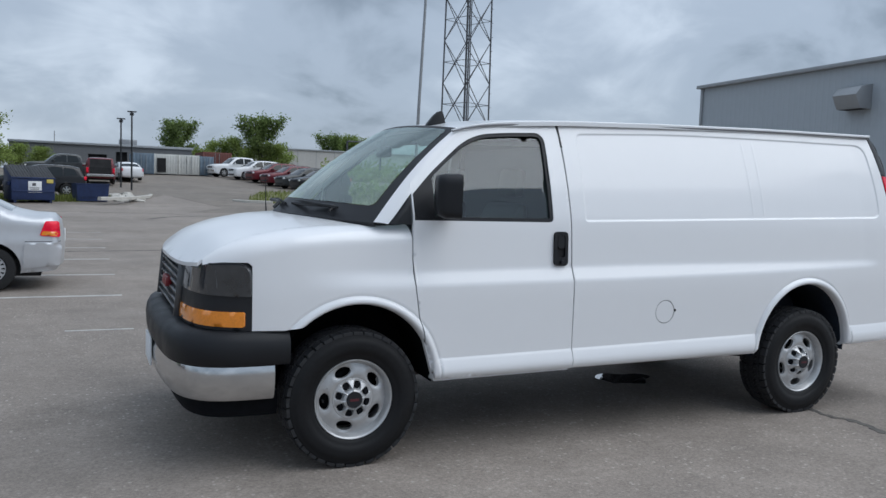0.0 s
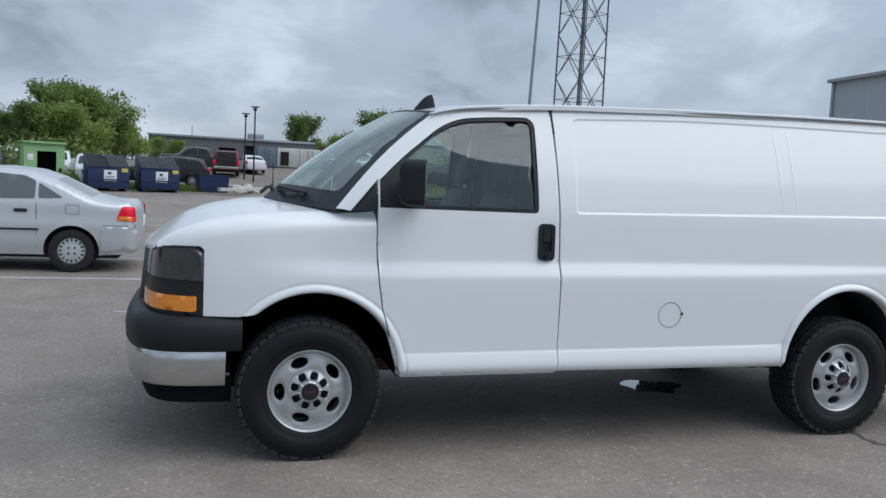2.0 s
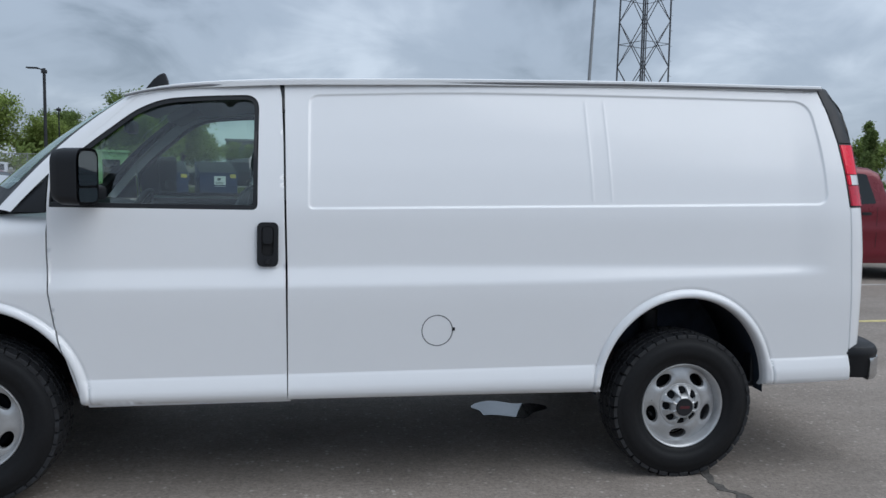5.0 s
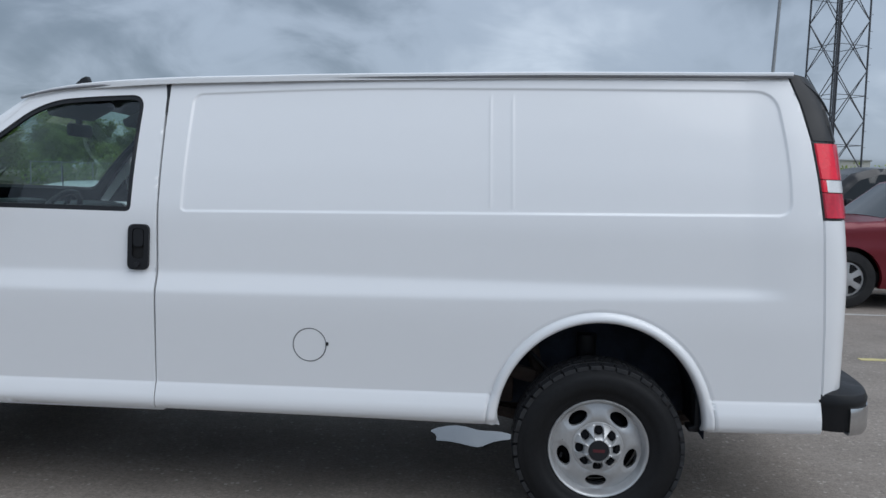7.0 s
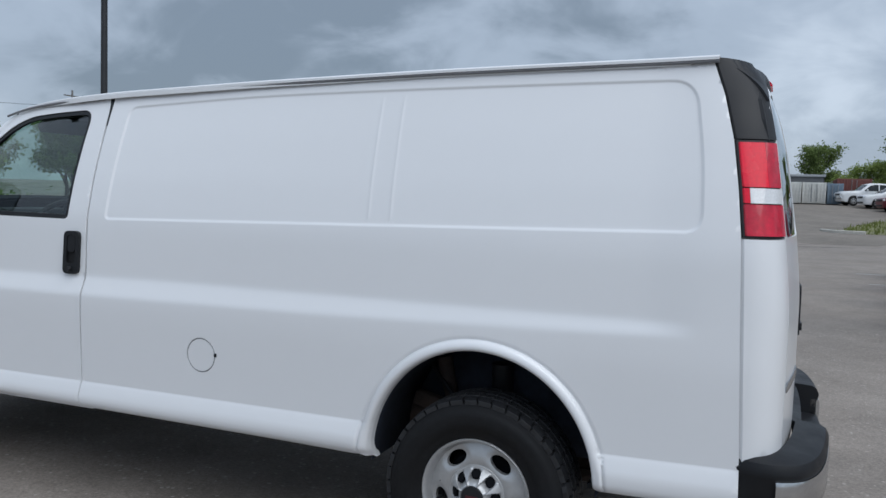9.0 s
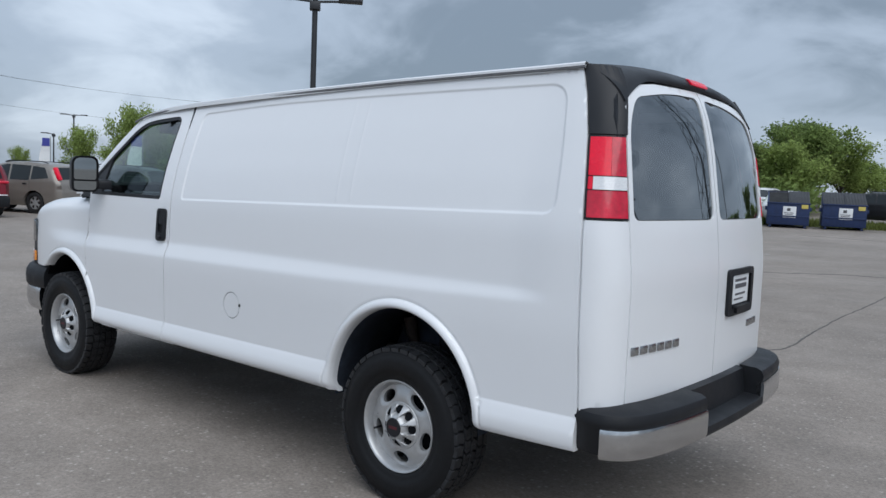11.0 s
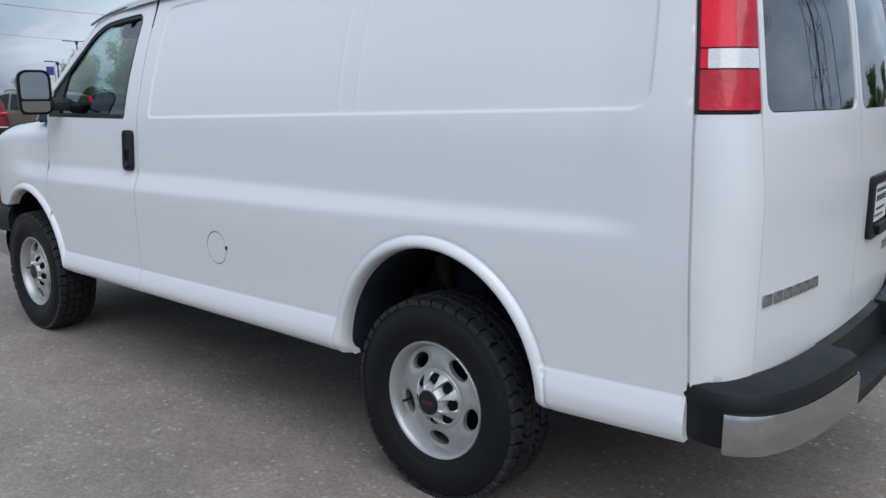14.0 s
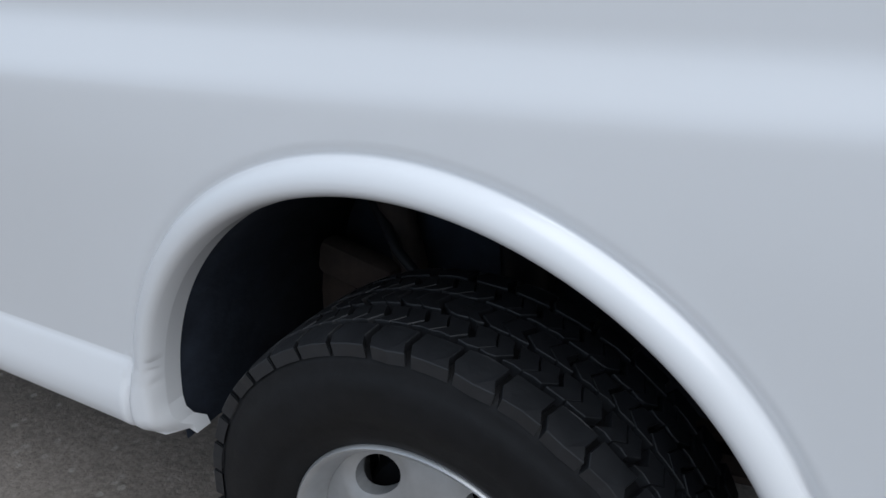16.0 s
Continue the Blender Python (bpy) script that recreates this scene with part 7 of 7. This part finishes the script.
for d in (-1, 1):
    for i in range(150):
        x0 = -24 + i * 0.11
        a, b = (x0, 0.05), (x0 + 1.85, 1.9)
        if d < 0:
            a, b = (x0 + 1.85, 0.05), (x0, 1.9)
        if min(a[0], b[0]) < -22 or max(a[0], b[0]) > -9.05:
            continue
        n0 = len(wv)
        wv += [(q[0] + e - 2.2, 39 + 0.3 * (e + 0.006), q[1] + 0.2) for q, e in ((a, -0.006), (a, 0.006), (b, 0.006), (b, -0.006))]
        wf.append((n0, n0 + 1, n0 + 2, n0 + 3))
tagged(part("wire", mesh_from("wire", wv, wf, M_STEEL, False), None, fence), kind="stuff")

# ---- lamp posts, mast and tower ----
def lamp_post(x, y, top, heads, turn, label, r=0.07, arm=0.9, footing=True):
    z0 = float(rise(y))
    p = thing("lamp_post", label, "lamp post", Matrix.Translation((x, y, z0)) @ Euler((0, 0, radians(turn))).to_matrix().to_4x4(), "lamp posts")
    h = top - z0
    if footing:
        part("footing", revolve("footing", [(0.0, 0.55), (0.26, 0.55), (0.30, 0.50), (0.30, 0.0)], M_CONC, 20, "z"), None, p)
    part("pole", tube_mesh("pole", [(0, 0, 0.5 if footing else 0.0), (0, 0, h * 0.5), (0, 0, h)], r, M_POST, 10, radii=[r, r * 0.92, r * 0.85]), None, p)
    for s in heads:
        if s:
            part("arm", tube_mesh("arm", [(0, 0, h - 0.06), (s * arm * 0.5, 0, h - 0.03), (s * arm * 0.75, 0, h - 0.02)], 0.03, M_POST, 8), None, p)
        box("lamp_head", (0.55, 0.30, 0.07), (s * arm, 0, h), M_POST, p, 0.02, "flat dark lamp head")
    box("bracket", (0.24, 0.24, 0.18), (0, 0, h - 0.16), M_POST, p, 0.02)
    return p


lamp_post(-12.0, 38.4, 6.4, (-1,), 0, "dark single-arm lamp post at the lot's edge", 0.085, 0.55)
lamp_post(-8.16, 8.40, 5.60, (-1, 1), 48, "dark twin-headed lamp post in the lot", 0.075, 0.80)
lamp_post(2.58, 50.5, 5.75, (0,), 0, "dark plain lamp post in the rear yard", 0.06, footing=False)
lamp_post(2.10, 53.4, 5.45, (0,), 0, "dark plain lamp post in the rear yard", 0.06, footing=False)
lamp_post(-31.6, 8.9, 6.1, (-1, 1), 60, "tall dark twin-headed lamp post by the road", 0.05, 0.8)
lamp_post(-30.5, 7.8, 3.05, (1,), 60, "short dark lamp post by the road", 0.06, 0.5)
lamp_post(-55, 23.4, 4.1, (-1,), 60, "dark lamp post with a banner", 0.06, 0.6)
lamp_post(-62, 28.2, 6.1, (-1, 1), 60, "far dark twin-headed lamp post", 0.07, 0.8)
lamp_post(-14.1, 50.5, 5.3, (), 0, "plain dark post behind the fence", 0.05)


def banner(x, y, z0, z1, turn, cols, label):
    b = thing("feather_banner", label, "banner", Matrix.Translation((x, y, float(rise(y)))) @ Euler((0, 0, radians(turn))).to_matrix().to_4x4())
    part("staff", tube_mesh("staff", [(0, 0, 0), (0, 0, z1 + 0.1)], 0.03, M_STEEL, 6), None, b)
    zs = np.linspace(z0, z1, 7)
    for i in range(6):
        m_ = cols[0] if i < 4 else cols[1]
        w0, w1 = 0.75 - 0.03 * i + 0.05 * math.sin(i), 0.75 - 0.03 * (i + 1) + 0.05 * math.sin(i + 1)
        part("cloth", prism("cloth", [(-0.05, zs[i]), (-w0, zs[i]), (-w1, zs[i + 1]), (-0.05, zs[i + 1])], -0.01 + 0.03 * math.sin(i), 0.012 + 0.03 * math.sin(i), m_), None, b)


M_BLUEF = mat("blue_cloth", (0.05, 0.06, 0.30), 0.8, vary=0.15)
banner(-54.4, 22.9, 1.9, 3.7, 60, (M_PAPER, M_BLUEF), "white and blue feather banner")
banner(-33.5, 18.5, 1.7, 3.4, 60, (M_PAPER, M_BLUEF), "white and blue feather banner by the trees")

mast = thing("mast", "thin grey mast beside the lattice tower", "mast", Matrix.Translation((15.68, 36.0, 0)) @ Matrix.Diagonal((0.766, 0.766, 0.766, 1)))
part("pole", tube_mesh("pole", [(0, 0, 0), (0.2, 0, 8), (0.7, 0, 22), (1.0, 0, 32)], 0.07, M_STEEL, 10, radii=[0.13, 0.11, 0.08, 0.05]), None, mast)
part("base", revolve("base", [(0.0, 0.4), (0.35, 0.4), (0.4, 0.0)], M_CONC, 20, "z"), None, mast)
far_mast = thing("thin_mast", "very thin far mast above the roofs", "mast", Matrix.Translation((-2.6, 113, 1.24)))
part("pole", tube_mesh("pole", [(0, 0, 0), (0, 0, 6.0)], 0.06, M_STEEL, 6), None, far_mast)

TX, TY, TS, TH = 19.55, 37.7, 1.62, 60.0
tower = thing("lattice_tower", "tall dark steel lattice tower with cross bracing", "tower", Matrix.Translation((TX, TY, float(rise(TY)))) @ Euler((0, 0, radians(22))).to_matrix().to_4x4() @ Matrix.Diagonal((0.634, 0.634, 0.634, 1)))
legs = [(-TS, -TS), (TS, -TS), (TS, TS), (-TS, TS)]
for x, y in legs:
    part("leg", tube_mesh("leg", [(x, y, 0), (x * 0.78, y * 0.78, TH)], 0.075, M_TOWER, 8), None, tower)
    part("footing", revolve("footing", [(0.0, 0.35), (0.35, 0.35), (0.4, 0.0)], M_CONC, 16, "z"), None, tower, "", Matrix.Translation((x, y, 0)))
levels = np.arange(0.3, TH, 3.9)
for i in range(len(levels) - 1):
    z0, z1 = levels[i], levels[i + 1]
    f0, f1 = 1 - 0.22 * z0 / TH, 1 - 0.22 * z1 / TH
    zm, fm = (z0 + z1) / 2, 1 - 0.22 * (z0 + z1) / 2 / TH
    for j in range(4):
        (ax, ay), (bx, by) = legs[j], legs[(j + 1) % 4]
        part("brace", tube_mesh("brace", [(ax * f0, ay * f0, z0), (bx * f1, by * f1, z1)], 0.040, M_TOWER, 5), None, tower)
        part("brace", tube_mesh("brace", [(bx * f0, by * f0, z0), (ax * f1, ay * f1, z1)], 0.040, M_TOWER, 5), None, tower)
        part("girt", tube_mesh("girt", [(ax * fm, ay * fm, zm), (bx * fm, by * fm, zm)], 0.028, M_TOWER, 5), None, tower)
part("cable_run", tube_mesh("cable_run", [(-TS * 0.95, -TS * 0.8, 0.2), (-TS * 0.75, -TS * 0.62, TH)], 0.07, M_TOWER, 6), None, tower, "bundled cables up one leg")
part("cable_run", tube_mesh("cable_run", [(-TS * 0.80, -TS * 0.95, 0.2), (-TS * 0.62, -TS * 0.75, TH)], 0.05, M_TOWER, 6), None, tower)
for j in (0, 1):
    sx, sy = legs[j]
    for i in range(44):
        z = 0.8 + i * 1.3
        f = 1 - 0.22 * z / TH
        d = -1 if sx < 0 else 1
        part("step_bolt", tube_mesh("step_bolt", [(sx * f, sy * f, z), (sx * f + d * 0.32, sy * f, z)], 0.018, M_TOWER, 4), None, tower)

# ---- buildings ----
bx, by_, bh = 26.7, 25.6, 6.95
WALL_TO, VENT = (26.0, 15.3), (9.3, 5.55)
WDIR = math.atan2(WALL_TO[1] - by_, WALL_TO[0] - bx)
hall = thing("metal_hall", "grey ribbed metal hall with a pale roof edge", "building", Matrix.Translation((bx, by_, 0)) @ Euler((0, 0, WDIR)).to_matrix().to_4x4())
HL = 15.0
rv_, rf_ = [], []
xs_ = np.arange(0, HL + 0.01, 0.30)
prof = []
for x in xs_[:-1]:
    prof += [(x, 0.0), (x + 0.20, 0.0), (x + 0.22, -0.008), (x + 0.28, -0.008)]
prof.append((HL, 0.0))
for x, y in prof:
    rv_ += [(x, y, 0.0), (x, y, bh - 0.02)]
for i in range(len(prof) - 1):
    rf_.append((2 * i, 2 * i + 2, 2 * i + 3, 2 * i + 1))
part("wall", mesh_from("wall", rv_, rf_, M_GREYW, False), None, hall, "grey ribbed siding")
box("core", (HL - 0.1, 24.0, bh - 0.1), (HL / 2, 12.06, (bh - 0.1) / 2), M_GREYW, hall)
box("roof_edge", (HL + 0.4, 0.30, 0.16), (HL / 2, -0.10, bh - 0.02), M_GREYT, hall, 0.02, "pale metal roof edge")
box("roof_edge", (0.30, 24.3, 0.16), (-0.05, 12.0, bh - 0.02), M_GREYT, hall, 0.02)
box("corner_trim", (0.14, 0.14, bh - 0.1), (0.02, -0.03, (bh - 0.1) / 2), M_GREYT, hall, 0.01)
vent = part("vent_hood", prism("vent_hood", [(0.0, -0.45), (0.0, 0.50), (-0.55, 0.36), (-0.82, 0.06), (-0.55, -0.45)], -0.55, 0.55, M_GREYT, 0.01), None, hall, "sheet-metal vent hood", Matrix.Translation((VENT[0], -0.03, VENT[1])) @ Matrix.Rotation(radians(90), 4, "Z"))
part("vent_mouth", prism("vent_mouth", [(-0.08, -0.46), (-0.50, -0.46), (-0.76, 0.0), (-0.72, 0.04)], -0.48, 0.48, M_OPEN), None, vent)


def long_hall():
    h = thing("workshop", "long low grey workshop with dark doorways", "building", Matrix.Translation((2.0, 76.0, float(rise(76)))))
    W_ = 15.6
    slab("front_wall", [[(-W_ / 2, 0), (W_ / 2, 0), (W_ / 2, 2.45), (-W_ / 2, 2.45)], [(1.0, 0.05), (2.0, 0.05), (2.0, 1.9), (1.0, 1.9)], [(-1.4, 0.7), (0.2, 0.7), (0.2, 1.6), (-1.4, 1.6)]], 0.2, M_DKWALL, h, Matrix())
    box("core", (W_ - 0.1, 9.6, 2.35), (0, 5.2, 1.175), M_OPEN, h)
    box("roof_slab", (W_ + 0.4, 10.4, 0.22), (0, 5.0, 2.50), M_GREYT, h, 0.03)
    for x in (-7.82, 7.82):
        box("end_wall", (0.14, 9.8, 2.40), (x, 5.0, 1.20), M_DKWALL, h)
    box("rooftop_unit", (1.6, 1.4, 0.6), (2.2, 3.0, 2.90), M_STEEL, h, 0.03, "grey rooftop unit")
    box("wall_lamp", (0.5, 0.15, 0.2), (-5.2, -0.08, 2.05), M_OPEN, h, 0.02)


long_hall()


def container(x, y, w, h, material, label, door_dark=False):
    c = thing("container", label, "container", Matrix.Translation((x, y, float(rise(y)))), "storage containers")
    box("shell", (w, 5.8, h), (0, 2.92, h / 2 + 0.1), material, c, 0.03)
    n = max(4, int(w / 0.22))
    for i in range(n):
        xx = -w / 2 + (i + 0.5) * w / n
        box("rib", (0.10, 0.04, h - 0.2), (xx, 0.0, h / 2 + 0.1), material, c, 0.008)
    for xx in (-w / 2 + 0.05, w / 2 - 0.05):
        box("corner_post", (0.12, 0.12, h + 0.04), (xx, 0.02, h / 2 + 0.1), material, c, 0.01)
    if door_dark:
        box("doorway", (0.75, 0.06, h - 0.5), (-w / 2 + 0.65, -0.03, h / 2), M_OPEN, c)
    else:
        for xx in (-0.2, 0.2):
            part("lock_bar", tube_mesh("lock_bar", [(xx, -0.05, 0.2), (xx, -0.05, h)], 0.025, M_STEEL, 6), None, c)


container(4.78, 68.0, 1.7, 1.75, M_CONTB, "blue-grey steel storage container")
container(6.72, 69.2, 2.0, 1.75, M_CONTW, "dirty white storage container with a dark doorway", True)
container(8.72, 69.4, 1.8, 1.75, M_CONTW, "dirty white storage container")
container(10.35, 69.8, 1.2, 1.7, M_CONTB, "pale blue storage container")
container(12.4, 76.5, 2.8, 2.2, P_RUSTY, "rusty red storage container")
white_hall = thing("pale_hall", "long pale flat-roofed hall behind the hedge", "building", Matrix.Translation((33.0, 92.0, float(rise(92)))))
box("wall", (28, 8, 3.6), (0, 4, 1.8), M_WALLW, white_hall)
box("roof_edge", (28.3, 8.3, 0.2), (0, 4, 3.65), M_GREYT, white_hall, 0.03)
for i in range(12):
    box("panel_seam", (0.05, 0.03, 3.5), (-13 + i * 2.36, -0.015, 1.8), M_GREYT, white_hall)
frame_ = thing("pipe_frame", "dark steel gantry frame by the hedge", "frame", Matrix.Translation((24.4, 72.0, float(rise(72)))))
for a, b in (((0, 0, 0), (0, 0, 4.0)), ((3.6, 0, 0), (3.6, 0, 4.0)), ((0, 0, 4.0), (3.6, 0, 4.1))):
    part("bar", tube_mesh("bar", [a, b], 0.09, M_TOWER, 6), None, frame_)
vehicle("suv", P_WHITE2, "sport_utility_car", "white car parked beyond the hedge", "car", Matrix.Translation((30.5, 74, 2.3)) @ Euler((0, 0, radians(5))).to_matrix().to_4x4(), far)
box("bank", (16, 6, 1.1), (31.5, 74.0, 1.75), M_GRASSG, None, 0.3)
tagged(scene.collection.objects["bank"], "low grassy bank behind the parked row", "bank", kind="structure")

# utility poles and wires by the road
for x, y, h in ((-72, 22.3, 10.5), (-66, 60, 10.5), (-78, -8, 10.5)):
    u = thing("utility_pole", "wooden utility pole with a crossarm", "utility pole", Matrix.Translation((x, y, float(rise(y)))), "utility poles")
    part("pole", tube_mesh("pole", [(0, 0, 0), (0, 0, h)], 0.13, M_POLE, 8, radii=[0.14, 0.10]), None, u)
    for z in (h - 0.6, h - 3.2):
        box("crossarm", (0.10, 2.2, 0.12), (0, 0, z), M_POLE, u, 0.01)
    part("transformer", revolve("transformer", [(0.0, 0.0), (0.25, 0.0), (0.25, 0.8), (0.0, 0.85)], M_STEEL, 16, "z"), None, u, "", Matrix.Translation((0.35, 0, h - 2.6)))
for z, o_ in ((9.9, -1.0), (9.9, 1.0), (7.3, 0.0)):
    pts = []
    for (x0, y0), (x1, y1) in (((-78, -8), (-72, 22.3)), ((-72, 22.3), (-66, 60))):
        for f in np.linspace(0, 1, 8):
            pts.append((x0 + (x1 - x0) * f, y0 + (y1 - y0) * f + o_ * 0.2, z - 0.8 * 4 * f * (1 - f)))
    tagged(part("overhead_wire", tube_mesh("overhead_wire", pts, 0.009, M_TRIM, 4)), "dark overhead wire between utility poles", "wire")

# ---- trees ----
def tree_parts(seed, height, spread, leaf, material, conifer=False, count=2600):
    """Meshes for a trunk with limbs, and for a crown of many small leaves in uneven clumps."""
    rnd = random.Random(seed)
    segs, tips = [], []
    trunk_top = height * (0.92 if conifer else 0.55)
    tp = [(0, 0, 0)]
    for i in range(1, 6):
        tp.append((rnd.uniform(-0.12, 0.12) * i * 0.4, rnd.uniform(-0.12, 0.12) * i * 0.4, trunk_top * i / 5))
    verts, faces = [], []

    def add(pts, radii, seg=6):
        me = tube_mesh("t", pts, 0.1, M_BARK, seg, radii=radii)
        o = len(verts)
        verts.extend(tuple(v.co) for v in me.vertices)
        faces.extend(tuple(o + i for i in p.vertices) for p in me.polygons)
        bpy.data.meshes.remove(me)

    r0 = 0.022 * height + 0.05
    add(tp, [r0 * (1 - 0.75 * i / 5) for i in range(6)], 8)
    nl = 12 if not conifer else 22
    for i in range(nl):
        f = rnd.uniform(0.10, 1.0) if not conifer else 0.15 + 0.83 * i / nl
        base = Vector(tp[0]).lerp(Vector(tp[-1]), f)
        a = rnd.uniform(0, math.tau)
        if conifer:
            ln = spread * (1.05 - f) * rnd.uniform(0.7, 1.15)
            tip = base + Vector((math.cos(a) * ln, math.sin(a) * ln, -0.12 * ln))
        else:
            ln = spread * rnd.uniform(0.55, 1.0)
            tip = base + Vector((math.cos(a) * ln, math.sin(a) * ln, rnd.uniform(0.25, 0.95) * (height - base.z)))
        midp = base.lerp(tip, 0.5) + Vector((0, 0, 0.1 * ln))
        add([base, midp, tip], [r0 * 0.4, r0 * 0.25, r0 * 0.08], 5)
        tips += [tip, midp.lerp(tip, 0.5), midp] if not conifer else [tip, midp, base.lerp(midp, 0.5)]
    if not conifer:
        tips += [Vector((rnd.uniform(-0.3, 0.3) * spread, rnd.uniform(-0.3, 0.3) * spread, height * rnd.uniform(0.75, 0.98))) for _ in range(6)]
    trunk = mesh_from("trunk", verts, faces, M_BARK, True)
    lv, lf = [], []
    for k_ in range(count):
        c = tips[rnd.randrange(len(tips))]
        R = spread * (0.30 if not conifer else 0.16)
        p = c + Vector((rnd.gauss(0, 1), rnd.gauss(0, 1), rnd.gauss(0, 0.75))) * R * 0.55
        if p.z < height * (0.12 if not conifer else 0.04):
            p.z = height * 0.12 + rnd.random() * 0.3
        u = Vector((rnd.gauss(0, 1), rnd.gauss(0, 1), rnd.gauss(0, 1.7))).normalized()
        w = u.orthogonal().normalized()
        w = (Matrix.Rotation(rnd.uniform(0, math.tau), 3, u) @ w)
        t = u.cross(w)
        s = leaf * rnd.uniform(0.6, 1.4)
        b = len(lv)
        lv += [p - w * s, p + t * s * 0.45, p + w * s, p - t * s * 0.45]
        lf.append((b, b + 1, b + 2, b + 3))
    return trunk, mesh_from("crown", lv, lf, material, False)


def make_tree(name, label, meshes, m):
    t = thing(name, label, "tree", m, "trees round the lot")
    part("trunk", meshes[0], None, t)
    part("crown", meshes[1], None, t)
    return t


KINDS = [tree_parts(1, 7.0, 2.5, 0.15, M_LEAF[0], count=8200), tree_parts(2, 7.6, 2.9, 0.155, M_LEAF[1], count=8200), tree_parts(3, 6.5, 2.3, 0.15, M_LEAF[2], count=7400), tree_parts(4, 8.0, 1.7, 0.14, M_LEAF[2], True, 4800), tree_parts(5, 5.0, 2.8, 0.145, M_LEAF[1], count=7400)]
LABS = ["broad green tree in full spring leaf", "light green tree with an uneven crown", "dark green tree with gaps in its crown", "dark slender conifer with sparse branches", "low bushy light green tree"]
first = {}


def put_tree(kd, x, y, s=1.0, turn=0.0, sink=0.0, w=1.0):
    m = Matrix.Translation((x, y, float(rise(y)) - sink)) @ Euler((0, 0, turn)).to_matrix().to_4x4() @ Matrix.Diagonal((s * w, s * w, s, 1))
    nm = "conifer_tree" if kd == 3 else "leafy_tree"
    make_tree(nm, LABS[kd], KINDS[kd], m)


rt = random.Random(77)
# the wood behind the shed and bins
for i in range(34):
    x = -42 + i * 1.16 + rt.uniform(-0.8, 0.8)
    y = 52 + rt.uniform(-3, 9)
    if x > -8.2:
        continue
    put_tree(rt.choice((0, 1, 1, 2, 4)), x, y, 1.07 * (rt.uniform(0.50, 0.74) if x < -11.4 else rt.uniform(0.72, 0.90)), rt.uniform(0, 6.28))
for kd, x, y, s in ((0, -8.7, 55, 0.83), (2, -10.0, 57, 0.87), (1, -7.3, 57, 0.62), (4, -6.6, 61, 0.62)):
    put_tree(kd, x, y, s, rt.uniform(0, 6.28), w=1.12)
for x, y, s in ((-7.0, 72, 0.50), (-5.2, 74, 0.42), (-3.4, 73, 0.38), (-8.8, 70, 0.55)):
    put_tree(4, x, y, s, rt.uniform(0, 6.28))
for kd, x, y, s in ((2, 10.1, 88, 0.92), (4, 13.4, 85, 0.72), (4, 15.8, 84, 0.80), (2, 18.2, 83, 1.02), (4, 19.4, 82, 0.7),
                    (2, 31.0, 98, 0.92), (0, 33.2, 97, 0.88), (4, 35.2, 98, 0.9)):
    put_tree(kd, x, y, s, rt.uniform(0, 6.28))
# trees by the road
for kd, x, y, s in ((1, -36.0, 16.1, 0.48), (1, -36.0, 19.0, 0.66), (0, -36.5, 21.0, 0.70), (1, -34.5, 20.5, 0.55), (2, -38.5, 24.0, 0.72), (4, -40, 28, 0.8), (1, -56, 21.2, 0.38), (0, -44, 33, 0.8), (2, -40, 36, 0.9), (0, -46, 42, 0.9), (1, -38, 44, 0.9), (4, -75, 40, 0.9), (0, -85, 25, 0.55), (2, -90, 10, 0.55)):
    put_tree(kd, x, y, s, rt.uniform(0, 6.28), w=0.66 if kd == 1 else 1.0)
# right of the tower
for kd, x, y, s in ((3, 31.0, 33.6, 0.62), (3, 33.8, 37.8, 0.70), (0, 35.8, 40.5, 0.60), (2, 30.0, 36.5, 0.52), (3, 62, 40, 0.9), (3, 66, 36, 1.0), (2, 70, 30, 0.9), (4, 26.5, 44.0, 0.55), (4, 24.0, 45.5, 0.5), (4, 29.0, 45.0, 0.5)):
    put_tree(kd, x, y, s, rt.uniform(0, 6.28))


def hedge(x0, x1, y0, y1, h, count, seed, label):
    rnd = random.Random(seed)
    lv, lf = [], []
    for _ in range(count):
        x, y = rnd.uniform(x0, x1), rnd.uniform(y0, y1)
        z = float(rise(y)) + abs(rnd.gauss(0.5, 0.3)) * h * (0.8 + 0.4 * noise.noise(Vector((x * 0.4, y * 0.4, seed))))
        u = Vector((rnd.gauss(0, 1), rnd.gauss(0, 1), rnd.gauss(0, 1))).normalized()
        w = u.orthogonal().normalized()
        t = u.cross(w)
        s = rnd.uniform(0.08, 0.22)
        b = len(lv)
        p = Vector((x, y, z))
        lv += [p - w * s, p + t * s * 0.5, p + w * s, p - t * s * 0.5]
        lf.append((b, b + 1, b + 2, b + 3))
    tagged(part("scrub", mesh_from("scrub", lv, lf, M_LEAF[seed % 2], False)), label, "scrub", kind="stuff")


hedge(22, 40, 70, 78, 2.2, 6000, 1, "dense green scrub on the bank")
hedge(-30, -7, 46, 50, 2.4, 7000, 2, "dense green scrub under the trees")
hedge(16, 40, 46, 49, 1.6, 5000, 3, "dense green scrub round the tower's foot")
hedge(-8.0, -7.2, 37.4, 38.4, 0.8, 600, 5, "weeds between shed and bin")
hedge(-60, -34, 22, 30, 1.2, 3000, 6, "low green scrub beside the road")

# the rear yard and the wood lie a little further round to the west
for ob in scene.collection.objects:
    if ob.parent is None and ob.location.y > 44 and -46 < ob.location.x < 46:
        ob.location.x -= 0.0155 * (ob.location.y + 5)
